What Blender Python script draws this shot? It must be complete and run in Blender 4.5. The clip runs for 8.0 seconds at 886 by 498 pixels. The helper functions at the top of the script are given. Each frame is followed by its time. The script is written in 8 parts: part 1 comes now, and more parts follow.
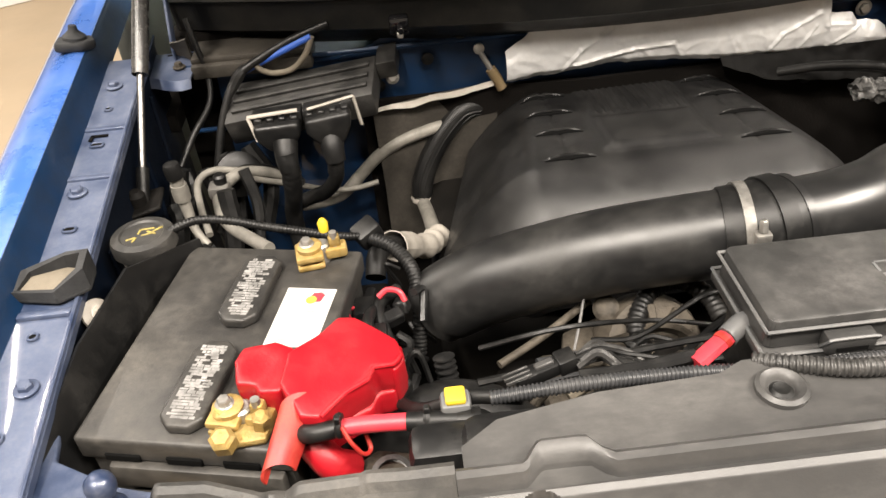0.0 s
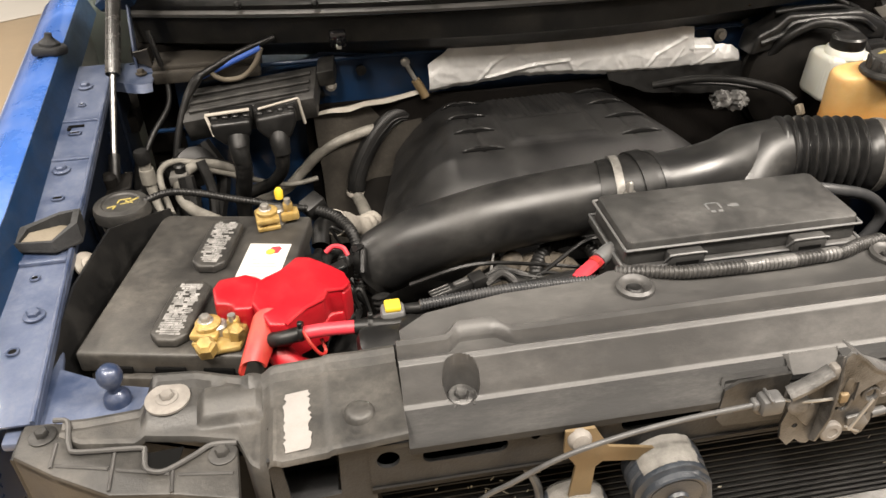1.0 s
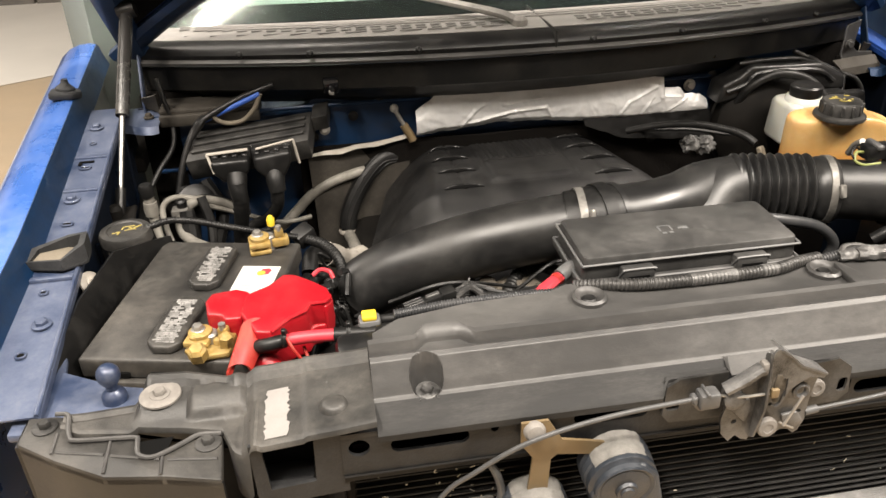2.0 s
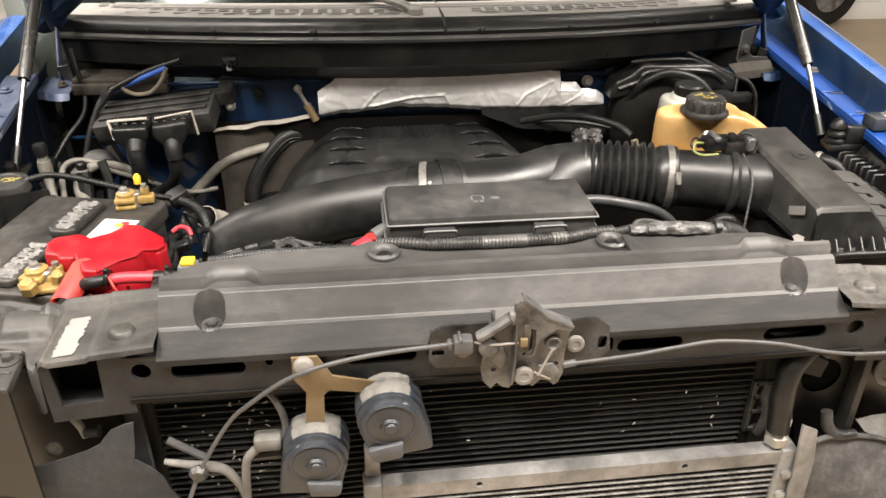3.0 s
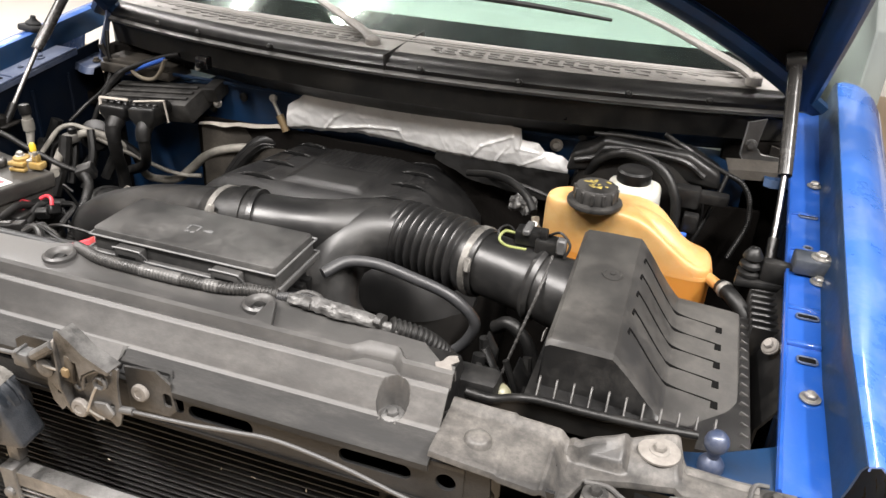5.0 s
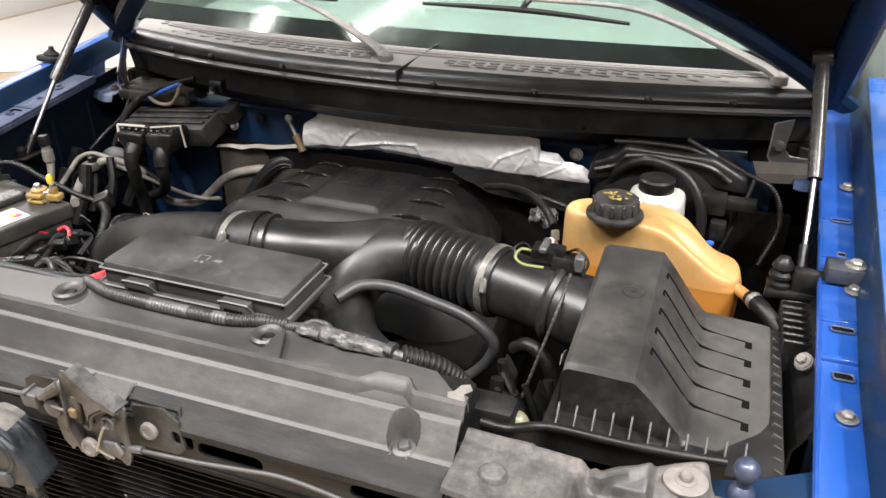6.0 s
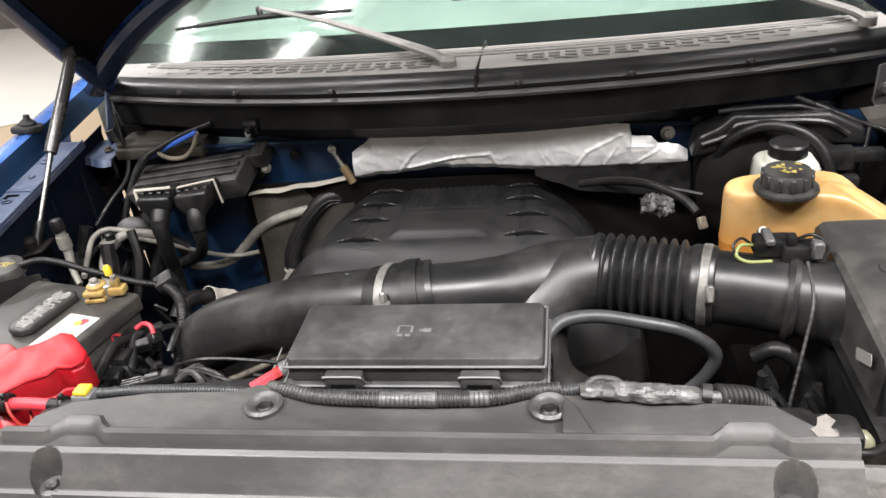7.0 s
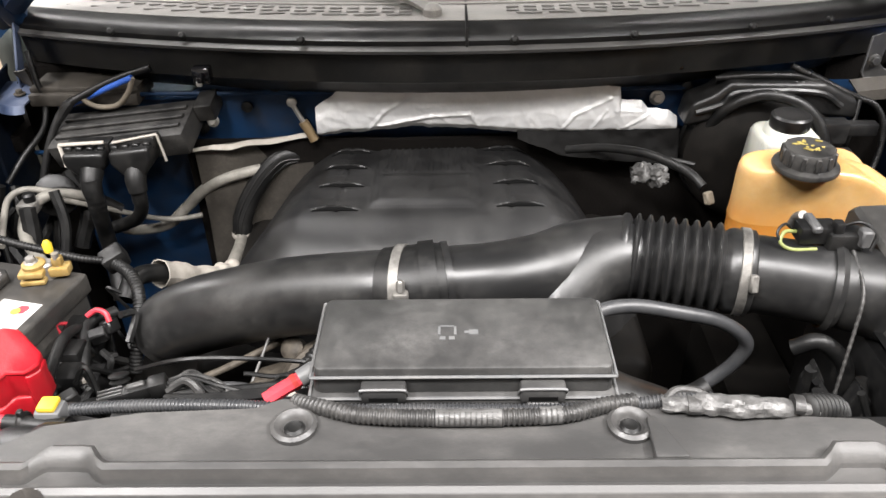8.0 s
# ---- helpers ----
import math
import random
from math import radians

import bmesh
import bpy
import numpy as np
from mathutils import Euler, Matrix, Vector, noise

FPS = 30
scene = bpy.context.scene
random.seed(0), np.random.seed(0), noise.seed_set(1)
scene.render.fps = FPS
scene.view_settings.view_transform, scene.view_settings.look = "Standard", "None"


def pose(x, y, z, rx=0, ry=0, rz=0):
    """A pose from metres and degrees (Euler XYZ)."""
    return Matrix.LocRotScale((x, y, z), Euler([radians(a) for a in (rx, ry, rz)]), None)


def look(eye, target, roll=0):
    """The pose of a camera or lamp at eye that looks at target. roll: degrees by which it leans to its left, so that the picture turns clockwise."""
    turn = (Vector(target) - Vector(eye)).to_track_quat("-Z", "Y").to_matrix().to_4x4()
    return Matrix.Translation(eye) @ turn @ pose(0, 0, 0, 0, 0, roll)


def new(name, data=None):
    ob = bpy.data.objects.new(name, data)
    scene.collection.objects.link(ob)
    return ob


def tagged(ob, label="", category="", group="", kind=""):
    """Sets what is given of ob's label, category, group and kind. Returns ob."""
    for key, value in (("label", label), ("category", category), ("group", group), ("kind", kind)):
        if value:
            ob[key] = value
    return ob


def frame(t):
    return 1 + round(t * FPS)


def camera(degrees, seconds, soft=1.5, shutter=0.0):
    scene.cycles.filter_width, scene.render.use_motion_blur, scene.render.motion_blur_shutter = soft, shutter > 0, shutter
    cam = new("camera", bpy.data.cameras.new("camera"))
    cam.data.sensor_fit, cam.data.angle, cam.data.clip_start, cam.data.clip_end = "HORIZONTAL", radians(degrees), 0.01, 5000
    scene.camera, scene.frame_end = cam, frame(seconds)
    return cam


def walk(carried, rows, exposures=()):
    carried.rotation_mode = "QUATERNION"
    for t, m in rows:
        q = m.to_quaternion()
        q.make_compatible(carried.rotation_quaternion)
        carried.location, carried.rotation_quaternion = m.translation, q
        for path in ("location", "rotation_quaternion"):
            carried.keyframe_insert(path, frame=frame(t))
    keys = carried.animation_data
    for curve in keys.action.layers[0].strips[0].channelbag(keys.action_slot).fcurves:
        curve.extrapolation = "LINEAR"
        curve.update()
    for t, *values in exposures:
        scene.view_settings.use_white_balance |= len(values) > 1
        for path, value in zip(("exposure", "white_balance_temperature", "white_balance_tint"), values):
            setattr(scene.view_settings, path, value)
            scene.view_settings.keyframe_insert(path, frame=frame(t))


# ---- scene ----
cam = camera(59.4, 8.0)
PATH = [
    (0, (-0.3729, -0.2770, 1.5028), (-0.3214, 1.3129, 0.2905), -5.29),
    (0.5, (-0.4135, -0.3555, 1.5222), (-0.1990, 1.2300, 0.3222), -3.14),
    (1, (-0.4044, -0.4727, 1.5294), (-0.1458, 1.1561, 0.3980), -1.65),
    (1.2, (-0.4051, -0.5014, 1.5323), (-0.1450, 1.1519, 0.4373), -1.74),
    (2.3, (-0.3529, -0.5854, 1.5225), (-0.0838, 1.1379, 0.5439), -1.36),
    (2.5, (-0.3177, -0.6042, 1.5169), (-0.0327, 1.1205, 0.5452), -0.78),
    (3, (-0.1656, -0.6860, 1.5115), (0.0579, 1.0432, 0.5318), 0.66),
    (3.5, (0.0221, -0.6900, 1.4910), (0.0461, 1.0266, 0.4649), 1.89),
    (4, (0.2079, -0.6397, 1.4995), (0.0314, 1.0618, 0.4633), 3.11),
    (4.5, (0.4044, -0.5795, 1.5211), (-0.0020, 1.1097, 0.5304), 3.50),
    (4.7, (0.4762, -0.5601, 1.5343), (0.0060, 1.1245, 0.5642), 3.70),
    (5.8, (0.5593, -0.5048, 1.5479), (-0.0513, 1.1512, 0.6073), 1.20),
    (6, (0.5410, -0.4982, 1.5469), (-0.0702, 1.1549, 0.6015), -0.16),
    (6.5, (0.4125, -0.4764, 1.5531), (-0.1106, 1.1982, 0.5929), -4.94),
    (7, (0.1543, -0.4531, 1.5416), (-0.1742, 1.2629, 0.5683), -6.79),
    (7.5, (0.0281, -0.3983, 1.5327), (-0.0593, 1.3143, 0.5035), -3.89),
    (8, (-0.0058, -0.3528, 1.5366), (-0.0359, 1.3035, 0.4160), -1.13),
]
EXPOSURES = [(0.0, 0.13, 7050, 10), (1.0, -0.11, 7100, 10), (2.5, -0.06, 7050, 10), (3.5, 0.11, 6700, 10), (4.5, 0.10, 6500, 10), (5.8, -0.15, 6420, 11), (6.5, -0.10, 6300, 10), (7.2, -0.01, 6300, 10), (8.0, 0.23, 6300, 10)]
walk(cam, [(t, look(eye, target, roll)) for t, eye, target, roll in PATH], EXPOSURES)

# ---- world and lamps ----
world = bpy.data.worlds.new("shop_air")
world.use_nodes = True
scene.world = world
world.node_tree.nodes["Background"].inputs[0].default_value = (0.9, 0.95, 1.0, 1)
world.node_tree.nodes["Background"].inputs[1].default_value = 0.0

CEIL = 3.6
# x, y, turn about z, watts; the last is added to brighten the west wall
LAMPS = [(-1.35, -0.95, 0, 170), (0.1, -0.85, 90, 115), (1.4, -1.05, 0, 75), (-2.4, -0.3, 0, 60), (2.2, -0.38, 0, 235), (-1.05, 1.75, -58, 45), (-2.2, 1.5, -20, 40), (1.7, 2.3, 20, 30), (-4.2, 3.4, 0, 150)]
for lx, ly, lt, watts in LAMPS:
    lamp = bpy.data.lights.new("tube_light", "AREA")
    lamp.shape, lamp.size, lamp.size_y = "RECTANGLE", 0.14 if ly < 1 else 0.05, 1.25 if ly < 1 else 0.9
    lamp.energy, lamp.color = watts, (1.0, 0.952, 0.912)
    lo = new("tube_light", lamp)
    lo.matrix_world = pose(lx, ly, CEIL - 0.09, 0, 0, lt)


# ---- small tools ----
def mat(name, col, rough=0.5, metal=0.0, var=0.18, dust=None, dust_amt=0.0, grain=500.0, bump=0.06, coat=0.0, sss=0.0, trans=0.0,
        dscale=14.0, spec=0.5, big=5.0, stretch=(1, 1, 1)):
    m = bpy.data.materials.new(name)
    m.use_nodes = True
    nt = m.node_tree
    b = nt.nodes["Principled BSDF"]
    tc = nt.nodes.new("ShaderNodeTexCoord")
    mp = nt.nodes.new("ShaderNodeMapping")
    mp.inputs["Scale"].default_value = stretch
    nt.links.new(tc.outputs["Object"], mp.inputs["Vector"])

    def noise_tex(scale, detail, rgh=0.6):
        n = nt.nodes.new("ShaderNodeTexNoise")
        n.inputs["Scale"].default_value, n.inputs["Detail"].default_value, n.inputs["Roughness"].default_value = scale, detail, rgh
        nt.links.new(mp.outputs[0], n.inputs["Vector"])
        return n

    def mix(fac, a, c):
        x = nt.nodes.new("ShaderNodeMix")
        x.data_type = "RGBA"
        if isinstance(fac, float):
            x.inputs[0].default_value = fac
        else:
            nt.links.new(fac, x.inputs[0])
        for sock, v in ((x.inputs[6], a), (x.inputs[7], c)):
            if isinstance(v, tuple):
                sock.default_value = (*v, 1)
            else:
                nt.links.new(v, sock)
        return x.outputs[2]

    def ramp(src, lo, hi, a=0.0, c=1.0):
        r = nt.nodes.new("ShaderNodeMapRange")
        r.inputs[1].default_value, r.inputs[2].default_value, r.inputs[3].default_value, r.inputs[4].default_value = lo, hi, a, c
        nt.links.new(src, r.inputs[0])
        return r.outputs[0]

    n1 = noise_tex(big, 5)
    lo_c, hi_c = tuple(max(c * (1 - var), 0) for c in col), tuple(min(c * (1 + var), 1) for c in col)
    c_out = mix(ramp(n1.outputs[0], 0.3, 0.7), lo_c, hi_c)
    rsock = ramp(n1.outputs[0], 0.25, 0.75, max(rough - 0.08, 0.02), min(rough + 0.08, 1))
    if dust:
        n3 = noise_tex(dscale, 8, 0.68)
        lo = 0.78 - 0.62 * dust_amt
        f = ramp(n3.outputs[0], lo - 0.16, lo + 0.2)
        n4 = noise_tex(dscale * 14, 6, 0.75)
        speck = ramp(n4.outputs[0], 0.34, 0.62, 0.45, 1.15)
        f0 = nt.nodes.new("ShaderNodeMath")
        f0.operation = "MULTIPLY"
        nt.links.new(f, f0.inputs[0])
        nt.links.new(speck, f0.inputs[1])
        f2 = nt.nodes.new("ShaderNodeMath")
        f2.operation = "MULTIPLY"
        nt.links.new(f0.outputs[0], f2.inputs[0])
        f2.inputs[1].default_value = min(0.35 + dust_amt * 0.6, 0.95)
        c_out = mix(f2.outputs[0], c_out, dust)
        rm = nt.nodes.new("ShaderNodeMix")
        nt.links.new(f2.outputs[0], rm.inputs[0])
        nt.links.new(rsock, rm.inputs[2])
        rm.inputs[3].default_value = 0.85
        rsock = rm.outputs[0]
        if metal:
            mm = nt.nodes.new("ShaderNodeMix")
            nt.links.new(f2.outputs[0], mm.inputs[0])
            mm.inputs[2].default_value, mm.inputs[3].default_value = metal, 0.0
            nt.links.new(mm.outputs[0], b.inputs["Metallic"])
    nt.links.new(c_out, b.inputs["Base Color"])
    nt.links.new(rsock, b.inputs["Roughness"])
    b.inputs["Metallic"].default_value = metal
    b.inputs["Specular IOR Level"].default_value = spec
    b.inputs["Coat Weight"].default_value = coat
    b.inputs["Coat Roughness"].default_value = 0.06
    b.inputs["Transmission Weight"].default_value = trans
    if sss:
        b.inputs["Subsurface Weight"].default_value = sss
        b.inputs["Subsurface Radius"].default_value = (0.03, 0.015, 0.006)
        b.inputs["Subsurface Scale"].default_value = 1.0
    if bump:
        n2 = noise_tex(grain, 3)
        bp = nt.nodes.new("ShaderNodeBump")
        bp.inputs["Strength"].default_value, bp.inputs["Distance"].default_value = bump, 0.002
        nt.links.new(n2.outputs[0], bp.inputs["Height"])
        nt.links.new(bp.outputs[0], b.inputs["Normal"])
    return m


def merge(dst, src, m=None):
    if m is not None:
        src.transform(m)
    me = bpy.data.meshes.new("tmp")
    src.to_mesh(me)
    src.free()
    dst.from_mesh(me)
    bpy.data.meshes.remove(me)
    return dst


def base_of(ob):
    while ob.parent:
        ob = ob.parent
    return ob.location


def part(name, bm, material, parent, label="", angle=38):
    """One mesh object out of a bmesh in world metres, under a thing or a part (or at top level with parent None)."""
    if parent is not None:
        bmesh.ops.translate(bm, verts=bm.verts, vec=-base_of(parent))
    me = bpy.data.meshes.new(name)
    bmesh.ops.recalc_face_normals(bm, faces=bm.faces)
    bm.to_mesh(me)
    bm.free()
    me.materials.append(material)
    for p in me.polygons:
        p.use_smooth = True
    me.set_sharp_from_angle(angle=radians(angle))
    ob = new(name, me)
    ob.parent = parent
    if label:
        ob["label"] = label
    return ob


def thing(name, at, label, category, group="", kind=""):
    ob = new(name)
    ob.empty_display_size = 0.02
    ob.location = at
    return tagged(ob, label, category, group, kind)


def solo(name, bm, material, label, category, group="", kind="", angle=38):
    """A thing that is one mesh."""
    return tagged(part(name, bm, material, None, angle=angle), label, category, group, kind)


def box(x0, x1, y0, y1, z0, z1, bev=0.003, seg=2, m=None, dst=None):
    bm = bmesh.new()
    bmesh.ops.create_cube(bm, size=1)
    bmesh.ops.scale(bm, verts=bm.verts, vec=(x1 - x0, y1 - y0, z1 - z0))
    bmesh.ops.translate(bm, verts=bm.verts, vec=((x0 + x1) / 2, (y0 + y1) / 2, (z0 + z1) / 2))
    if bev:
        bmesh.ops.bevel(bm, geom=bm.edges[:], offset=bev, segments=seg, affect="EDGES", profile=0.5)
    if m is not None:
        bm.transform(m)
    return merge(dst, bm) if dst is not None else bm


def prism(poly, z0, z1, bev=0.002, seg=2, m=None, dst=None, taper=1.0):
    """A flat polygon (x, y) raised from z0 to z1."""
    bm = bmesh.new()
    vs = [bm.verts.new((x, y, z0)) for x, y in poly]
    f = bm.faces.new(vs)
    r = bmesh.ops.extrude_face_region(bm, geom=[f])
    top = [v for v in r["geom"] if isinstance(v, bmesh.types.BMVert)]
    bmesh.ops.translate(bm, verts=top, vec=(0, 0, z1 - z0))
    if taper != 1.0:
        c = sum((v.co for v in top), Vector()) / len(top)
        for v in top:
            v.co.x, v.co.y = c.x + (v.co.x - c.x) * taper, c.y + (v.co.y - c.y) * taper
    bmesh.ops.recalc_face_normals(bm, faces=bm.faces)
    if bev:
        bmesh.ops.bevel(bm, geom=bm.edges[:], offset=bev, segments=seg, affect="EDGES", profile=0.5)
    if m is not None:
        bm.transform(m)
    return merge(dst, bm) if dst is not None else bm


def lathe(profile, segs=24, m=None, dst=None, cap=True):
    """Rings (r, z) turned round z."""
    bm = bmesh.new()
    rings = []
    for r, z in profile:
        rings.append([bm.verts.new((r * math.cos(2 * math.pi * k / segs), r * math.sin(2 * math.pi * k / segs), z)) for k in range(segs)])
    for a, b in zip(rings, rings[1:]):
        for k in range(segs):
            bm.faces.new((a[k], a[(k + 1) % segs], b[(k + 1) % segs], b[k]))
    if cap:
        bm.faces.new(rings[0][::-1])
        bm.faces.new(rings[-1])
    if m is not None:
        bm.transform(m)
    return merge(dst, bm) if dst is not None else bm


def aim(at, way):
    """A pose at a place whose z axis points along way."""
    return Matrix.Translation(at) @ Vector(way).to_track_quat("Z", "Y").to_matrix().to_4x4()


def spline(pts, n=8):
    """Catmull-Rom through the points, as Vectors."""
    p = [Vector(q) for q in pts]
    p = [p[0] * 2 - p[1]] + p + [p[-1] * 2 - p[-2]]
    out = []
    for i in range(1, len(p) - 2):
        for k in range(n):
            t = k / n
            a, b, c, d = p[i - 1], p[i], p[i + 1], p[i + 2]
            out.append(0.5 * (2 * b + (c - a) * t + (2 * a - 5 * b + 4 * c - d) * t * t + (3 * b - a - 3 * c + d) * t ** 3))
    out.append(p[-2])
    return out


def pipe(pts, r, segs=12, n=8, dst=None, cap=True, ripple=None, flat=1.0):
    """A round pipe along points; r a number or one for each point; ripple (pitch, depth) makes a corrugated hose."""
    line = spline(pts, n)
    if ripple:
        pitch, depth = ripple
        dense, length = [], sum((b - a).length for a, b in zip(line, line[1:]))
        count = max(4, int(length / pitch * 4))
        cum = [0.0]
        for a, b in zip(line, line[1:]):
            cum.append(cum[-1] + (b - a).length)
        j = 0
        for k in range(count + 1):
            s = length * k / count
            while j < len(cum) - 2 and cum[j + 1] < s:
                j += 1
            f = (s - cum[j]) / max(cum[j + 1] - cum[j], 1e-9)
            dense.append(line[j].lerp(line[j + 1], f))
        line = dense
    bm = bmesh.new()
    rings, up = [], Vector((0.13, 0.21, 0.97))
    for i, c in enumerate(line):
        d = (line[min(i + 1, len(line) - 1)] - line[max(i - 1, 0)]).normalized()
        side = d.cross(up)
        if side.length < 1e-4:
            side = d.orthogonal()
        side.normalize()
        up = side.cross(d).normalized()
        if isinstance(r, (int, float)):
            rad = r
        else:
            f = i / (len(line) - 1) * (len(r) - 1)
            k = min(int(f), len(r) - 2)
            rad = r[k] + (r[k + 1] - r[k]) * (f - k)
        if ripple:
            rad += ripple[1] * (0.5 if i % 4 in (1, 2) else -0.5)
        rings.append([bm.verts.new(c + side * rad * math.cos(2 * math.pi * k / segs) + up * rad * flat * math.sin(2 * math.pi * k / segs)) for k in range(segs)])
    for a, b in zip(rings, rings[1:]):
        for k in range(segs):
            bm.faces.new((a[k], a[(k + 1) % segs], b[(k + 1) % segs], b[k]))
    if cap:
        bm.faces.new(rings[0][::-1])
        bm.faces.new(rings[-1])
    return merge(dst, bm) if dst is not None else bm


def sheet(rows, thick=0.0, dst=None):
    """A skin through rows of points, made thick."""
    bm = bmesh.new()
    g = [[bm.verts.new(p) for p in row] for row in rows]
    for a, b in zip(g, g[1:]):
        for k in range(len(a) - 1):
            bm.faces.new((a[k], a[k + 1], b[k + 1], b[k]))
    if thick:
        bmesh.ops.recalc_face_normals(bm, faces=bm.faces)
        bmesh.ops.solidify(bm, geom=bm.faces[:], thickness=thick)
    return merge(dst, bm) if dst is not None else bm


def along_x(profile, x0, x1, n=2, thick=0.003, dst=None):
    """A folded strip: a profile of (y, z) drawn out along x."""
    return sheet([[(x0 + (x1 - x0) * k / n, y, z) for k in range(n + 1)] for y, z in profile], thick, dst)


def rounded(w, h, r, n=5):
    """A rounded rectangle round the origin."""
    out = []
    for cx, cy, a0 in ((w / 2 - r, h / 2 - r, 0), (-w / 2 + r, h / 2 - r, 90), (-w / 2 + r, -h / 2 + r, 180), (w / 2 - r, -h / 2 + r, 270)):
        for k in range(n + 1):
            a = radians(a0 + 90 * k / n)
            out.append((cx + r * math.cos(a), cy + r * math.sin(a)))
    return out


def ring_pts(r, n=16, c=(0, 0)):
    return [(c[0] + r * math.cos(2 * math.pi * k / n), c[1] + r * math.sin(2 * math.pi * k / n)) for k in range(n)]


def holed(outer, holes, thick, m=None, dst=None):
    """A plate (in x, y) with holes through it."""
    bm = bmesh.new()
    edges = []
    for loop in (outer, *holes):
        vs = [bm.verts.new((x, y, 0)) for x, y in loop]
        edges += [bm.edges.new((vs[k], vs[(k + 1) % len(vs)])) for k in range(len(vs))]
    bmesh.ops.triangle_fill(bm, use_beauty=True, use_dissolve=False, edges=edges)
    r = bmesh.ops.extrude_face_region(bm, geom=bm.faces[:])
    bmesh.ops.translate(bm, verts=[v for v in r["geom"] if isinstance(v, bmesh.types.BMVert)], vec=(0, 0, -thick))
    bmesh.ops.recalc_face_normals(bm, faces=bm.faces)
    if m is not None:
        bm.transform(m)
    return merge(dst, bm) if dst is not None else bm


def bolt(dst, at, way=(0, 0, 1), r=0.007, washer=0.011, h=0.006):
    """A hexagon head on a washer."""
    m = aim(at, way)
    lathe([(washer, 0), (washer, 0.0015), (washer * 0.9, 0.0022)], 20, m, dst)
    lathe([(r, 0.002), (r, h), (r * 0.8, h + 0.0015)], 6, m, dst)
    return dst


FRONT = Matrix(((1, 0, 0, 0), (0, 0, -1, 0), (0, 1, 0, 0), (0, 0, 0, 1)))  # x, y of a plate become x, z; its face looks to the front


def facing(y):
    return Matrix.Translation((0, y, 0)) @ FRONT


# ---- materials ----
M_cover = mat("dusty_black_plastic", (0.040, 0.0393, 0.0386), 0.37, dust=(0.145, 0.139, 0.132), dust_amt=0.34, dscale=7, stretch=(0.6, 1.15, 1.15), bump=0.06, grain=500, var=0.24, spec=0.38)
M_support = mat("grimy_composite", (0.016, 0.0157, 0.0153), 0.42, dust=(0.112, 0.107, 0.100), dust_amt=0.36, dscale=20, bump=0.16, grain=300, var=0.35, spec=0.35)
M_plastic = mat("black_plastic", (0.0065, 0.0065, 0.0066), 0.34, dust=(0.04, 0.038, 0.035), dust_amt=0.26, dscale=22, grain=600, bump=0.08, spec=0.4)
M_lid = mat("fuse_lid_plastic", (0.030, 0.0297, 0.0293), 0.34, dust=(0.15, 0.146, 0.14), dust_amt=0.36, dscale=8, grain=700, bump=0.06, var=0.2)
M_duct = mat("satin_duct_plastic", (0.0095, 0.0095, 0.0097), 0.335, dust=(0.060, 0.0575, 0.053), dust_amt=0.28, dscale=9, grain=900, bump=0.03, spec=0.5)
M_engine = mat("engine_cover_plastic", (0.0085, 0.0085, 0.0087), 0.38, dust=(0.034, 0.033, 0.0315), dust_amt=0.34, dscale=16, grain=800, bump=0.1, var=0.3, spec=0.42)
M_airbox = mat("air_box_plastic", (0.024, 0.0233, 0.0223), 0.40, dust=(0.150, 0.141, 0.128), dust_amt=0.36, dscale=6, grain=700, bump=0.06, var=0.2)
M_rubber = mat("black_rubber", (0.006, 0.006, 0.006), 0.42, dust=(0.035, 0.033, 0.03), dust_amt=0.25, dscale=40, spec=0.32)
M_hose = mat("smooth_grey_hose", (0.030, 0.031, 0.033), 0.40, dust=(0.075, 0.072, 0.07), dust_amt=0.3, dscale=20)
M_dark = mat("sooty_metal", (0.006, 0.0055, 0.005), 0.6, dust=(0.022, 0.019, 0.016), dust_amt=0.3, dscale=25, spec=0.12)
M_paint = mat("blue_metallic_paint", (0.036, 0.125, 0.43), 0.26, metal=0.25, coat=1.0, var=0.12, bump=0.0, dust=(0.21, 0.26, 0.35), dust_amt=0.32, dscale=9)
M_ledge = mat("dusty_blue_paint", (0.036, 0.055, 0.110), 0.40, metal=0.25, coat=0.2, var=0.28, big=14, bump=0.04, dust=(0.155, 0.163, 0.182), dust_amt=0.42)
M_bay = mat("dark_blue_paint", (0.004, 0.022, 0.062), 0.42, metal=0.1, coat=0.2, var=0.3, dust=(0.022, 0.024, 0.026), dust_amt=0.35, dscale=14, spec=0.3)
M_foil = mat("matt_silver_foil", (0.60, 0.60, 0.597), 0.42, metal=0.28, var=0.10, dust=(0.46, 0.456, 0.447), dust_amt=0.36, dscale=24, grain=160, bump=0.22)
M_steel = mat("zinc_steel", (0.34, 0.33, 0.31), 0.38, metal=0.85, dust=(0.20, 0.175, 0.145), dust_amt=0.35, dscale=80)
M_band = mat("bright_clamp_band", (0.18, 0.174, 0.163), 0.38, metal=0.7, var=0.6, big=50, dust=(0.09, 0.082, 0.07), dust_amt=0.45, dscale=60)
M_latch = mat("dirty_galvanised_steel", (0.088, 0.087, 0.086), 0.36, metal=0.6, dust=(0.175, 0.170, 0.163), dust_amt=0.40, dscale=36, bump=0.35, var=0.7, big=18)
M_alu = mat("weathered_aluminium", (0.22, 0.217, 0.212), 0.38, metal=0.5, dust=(0.085, 0.083, 0.080), dust_amt=0.45, dscale=70, bump=0.4, var=0.6, big=14)
M_alupipe = mat("aluminium_pipe", (0.15, 0.145, 0.135), 0.42, metal=0.4, var=0.4, big=25, dust=(0.085, 0.078, 0.068), dust_amt=0.48, dscale=40)
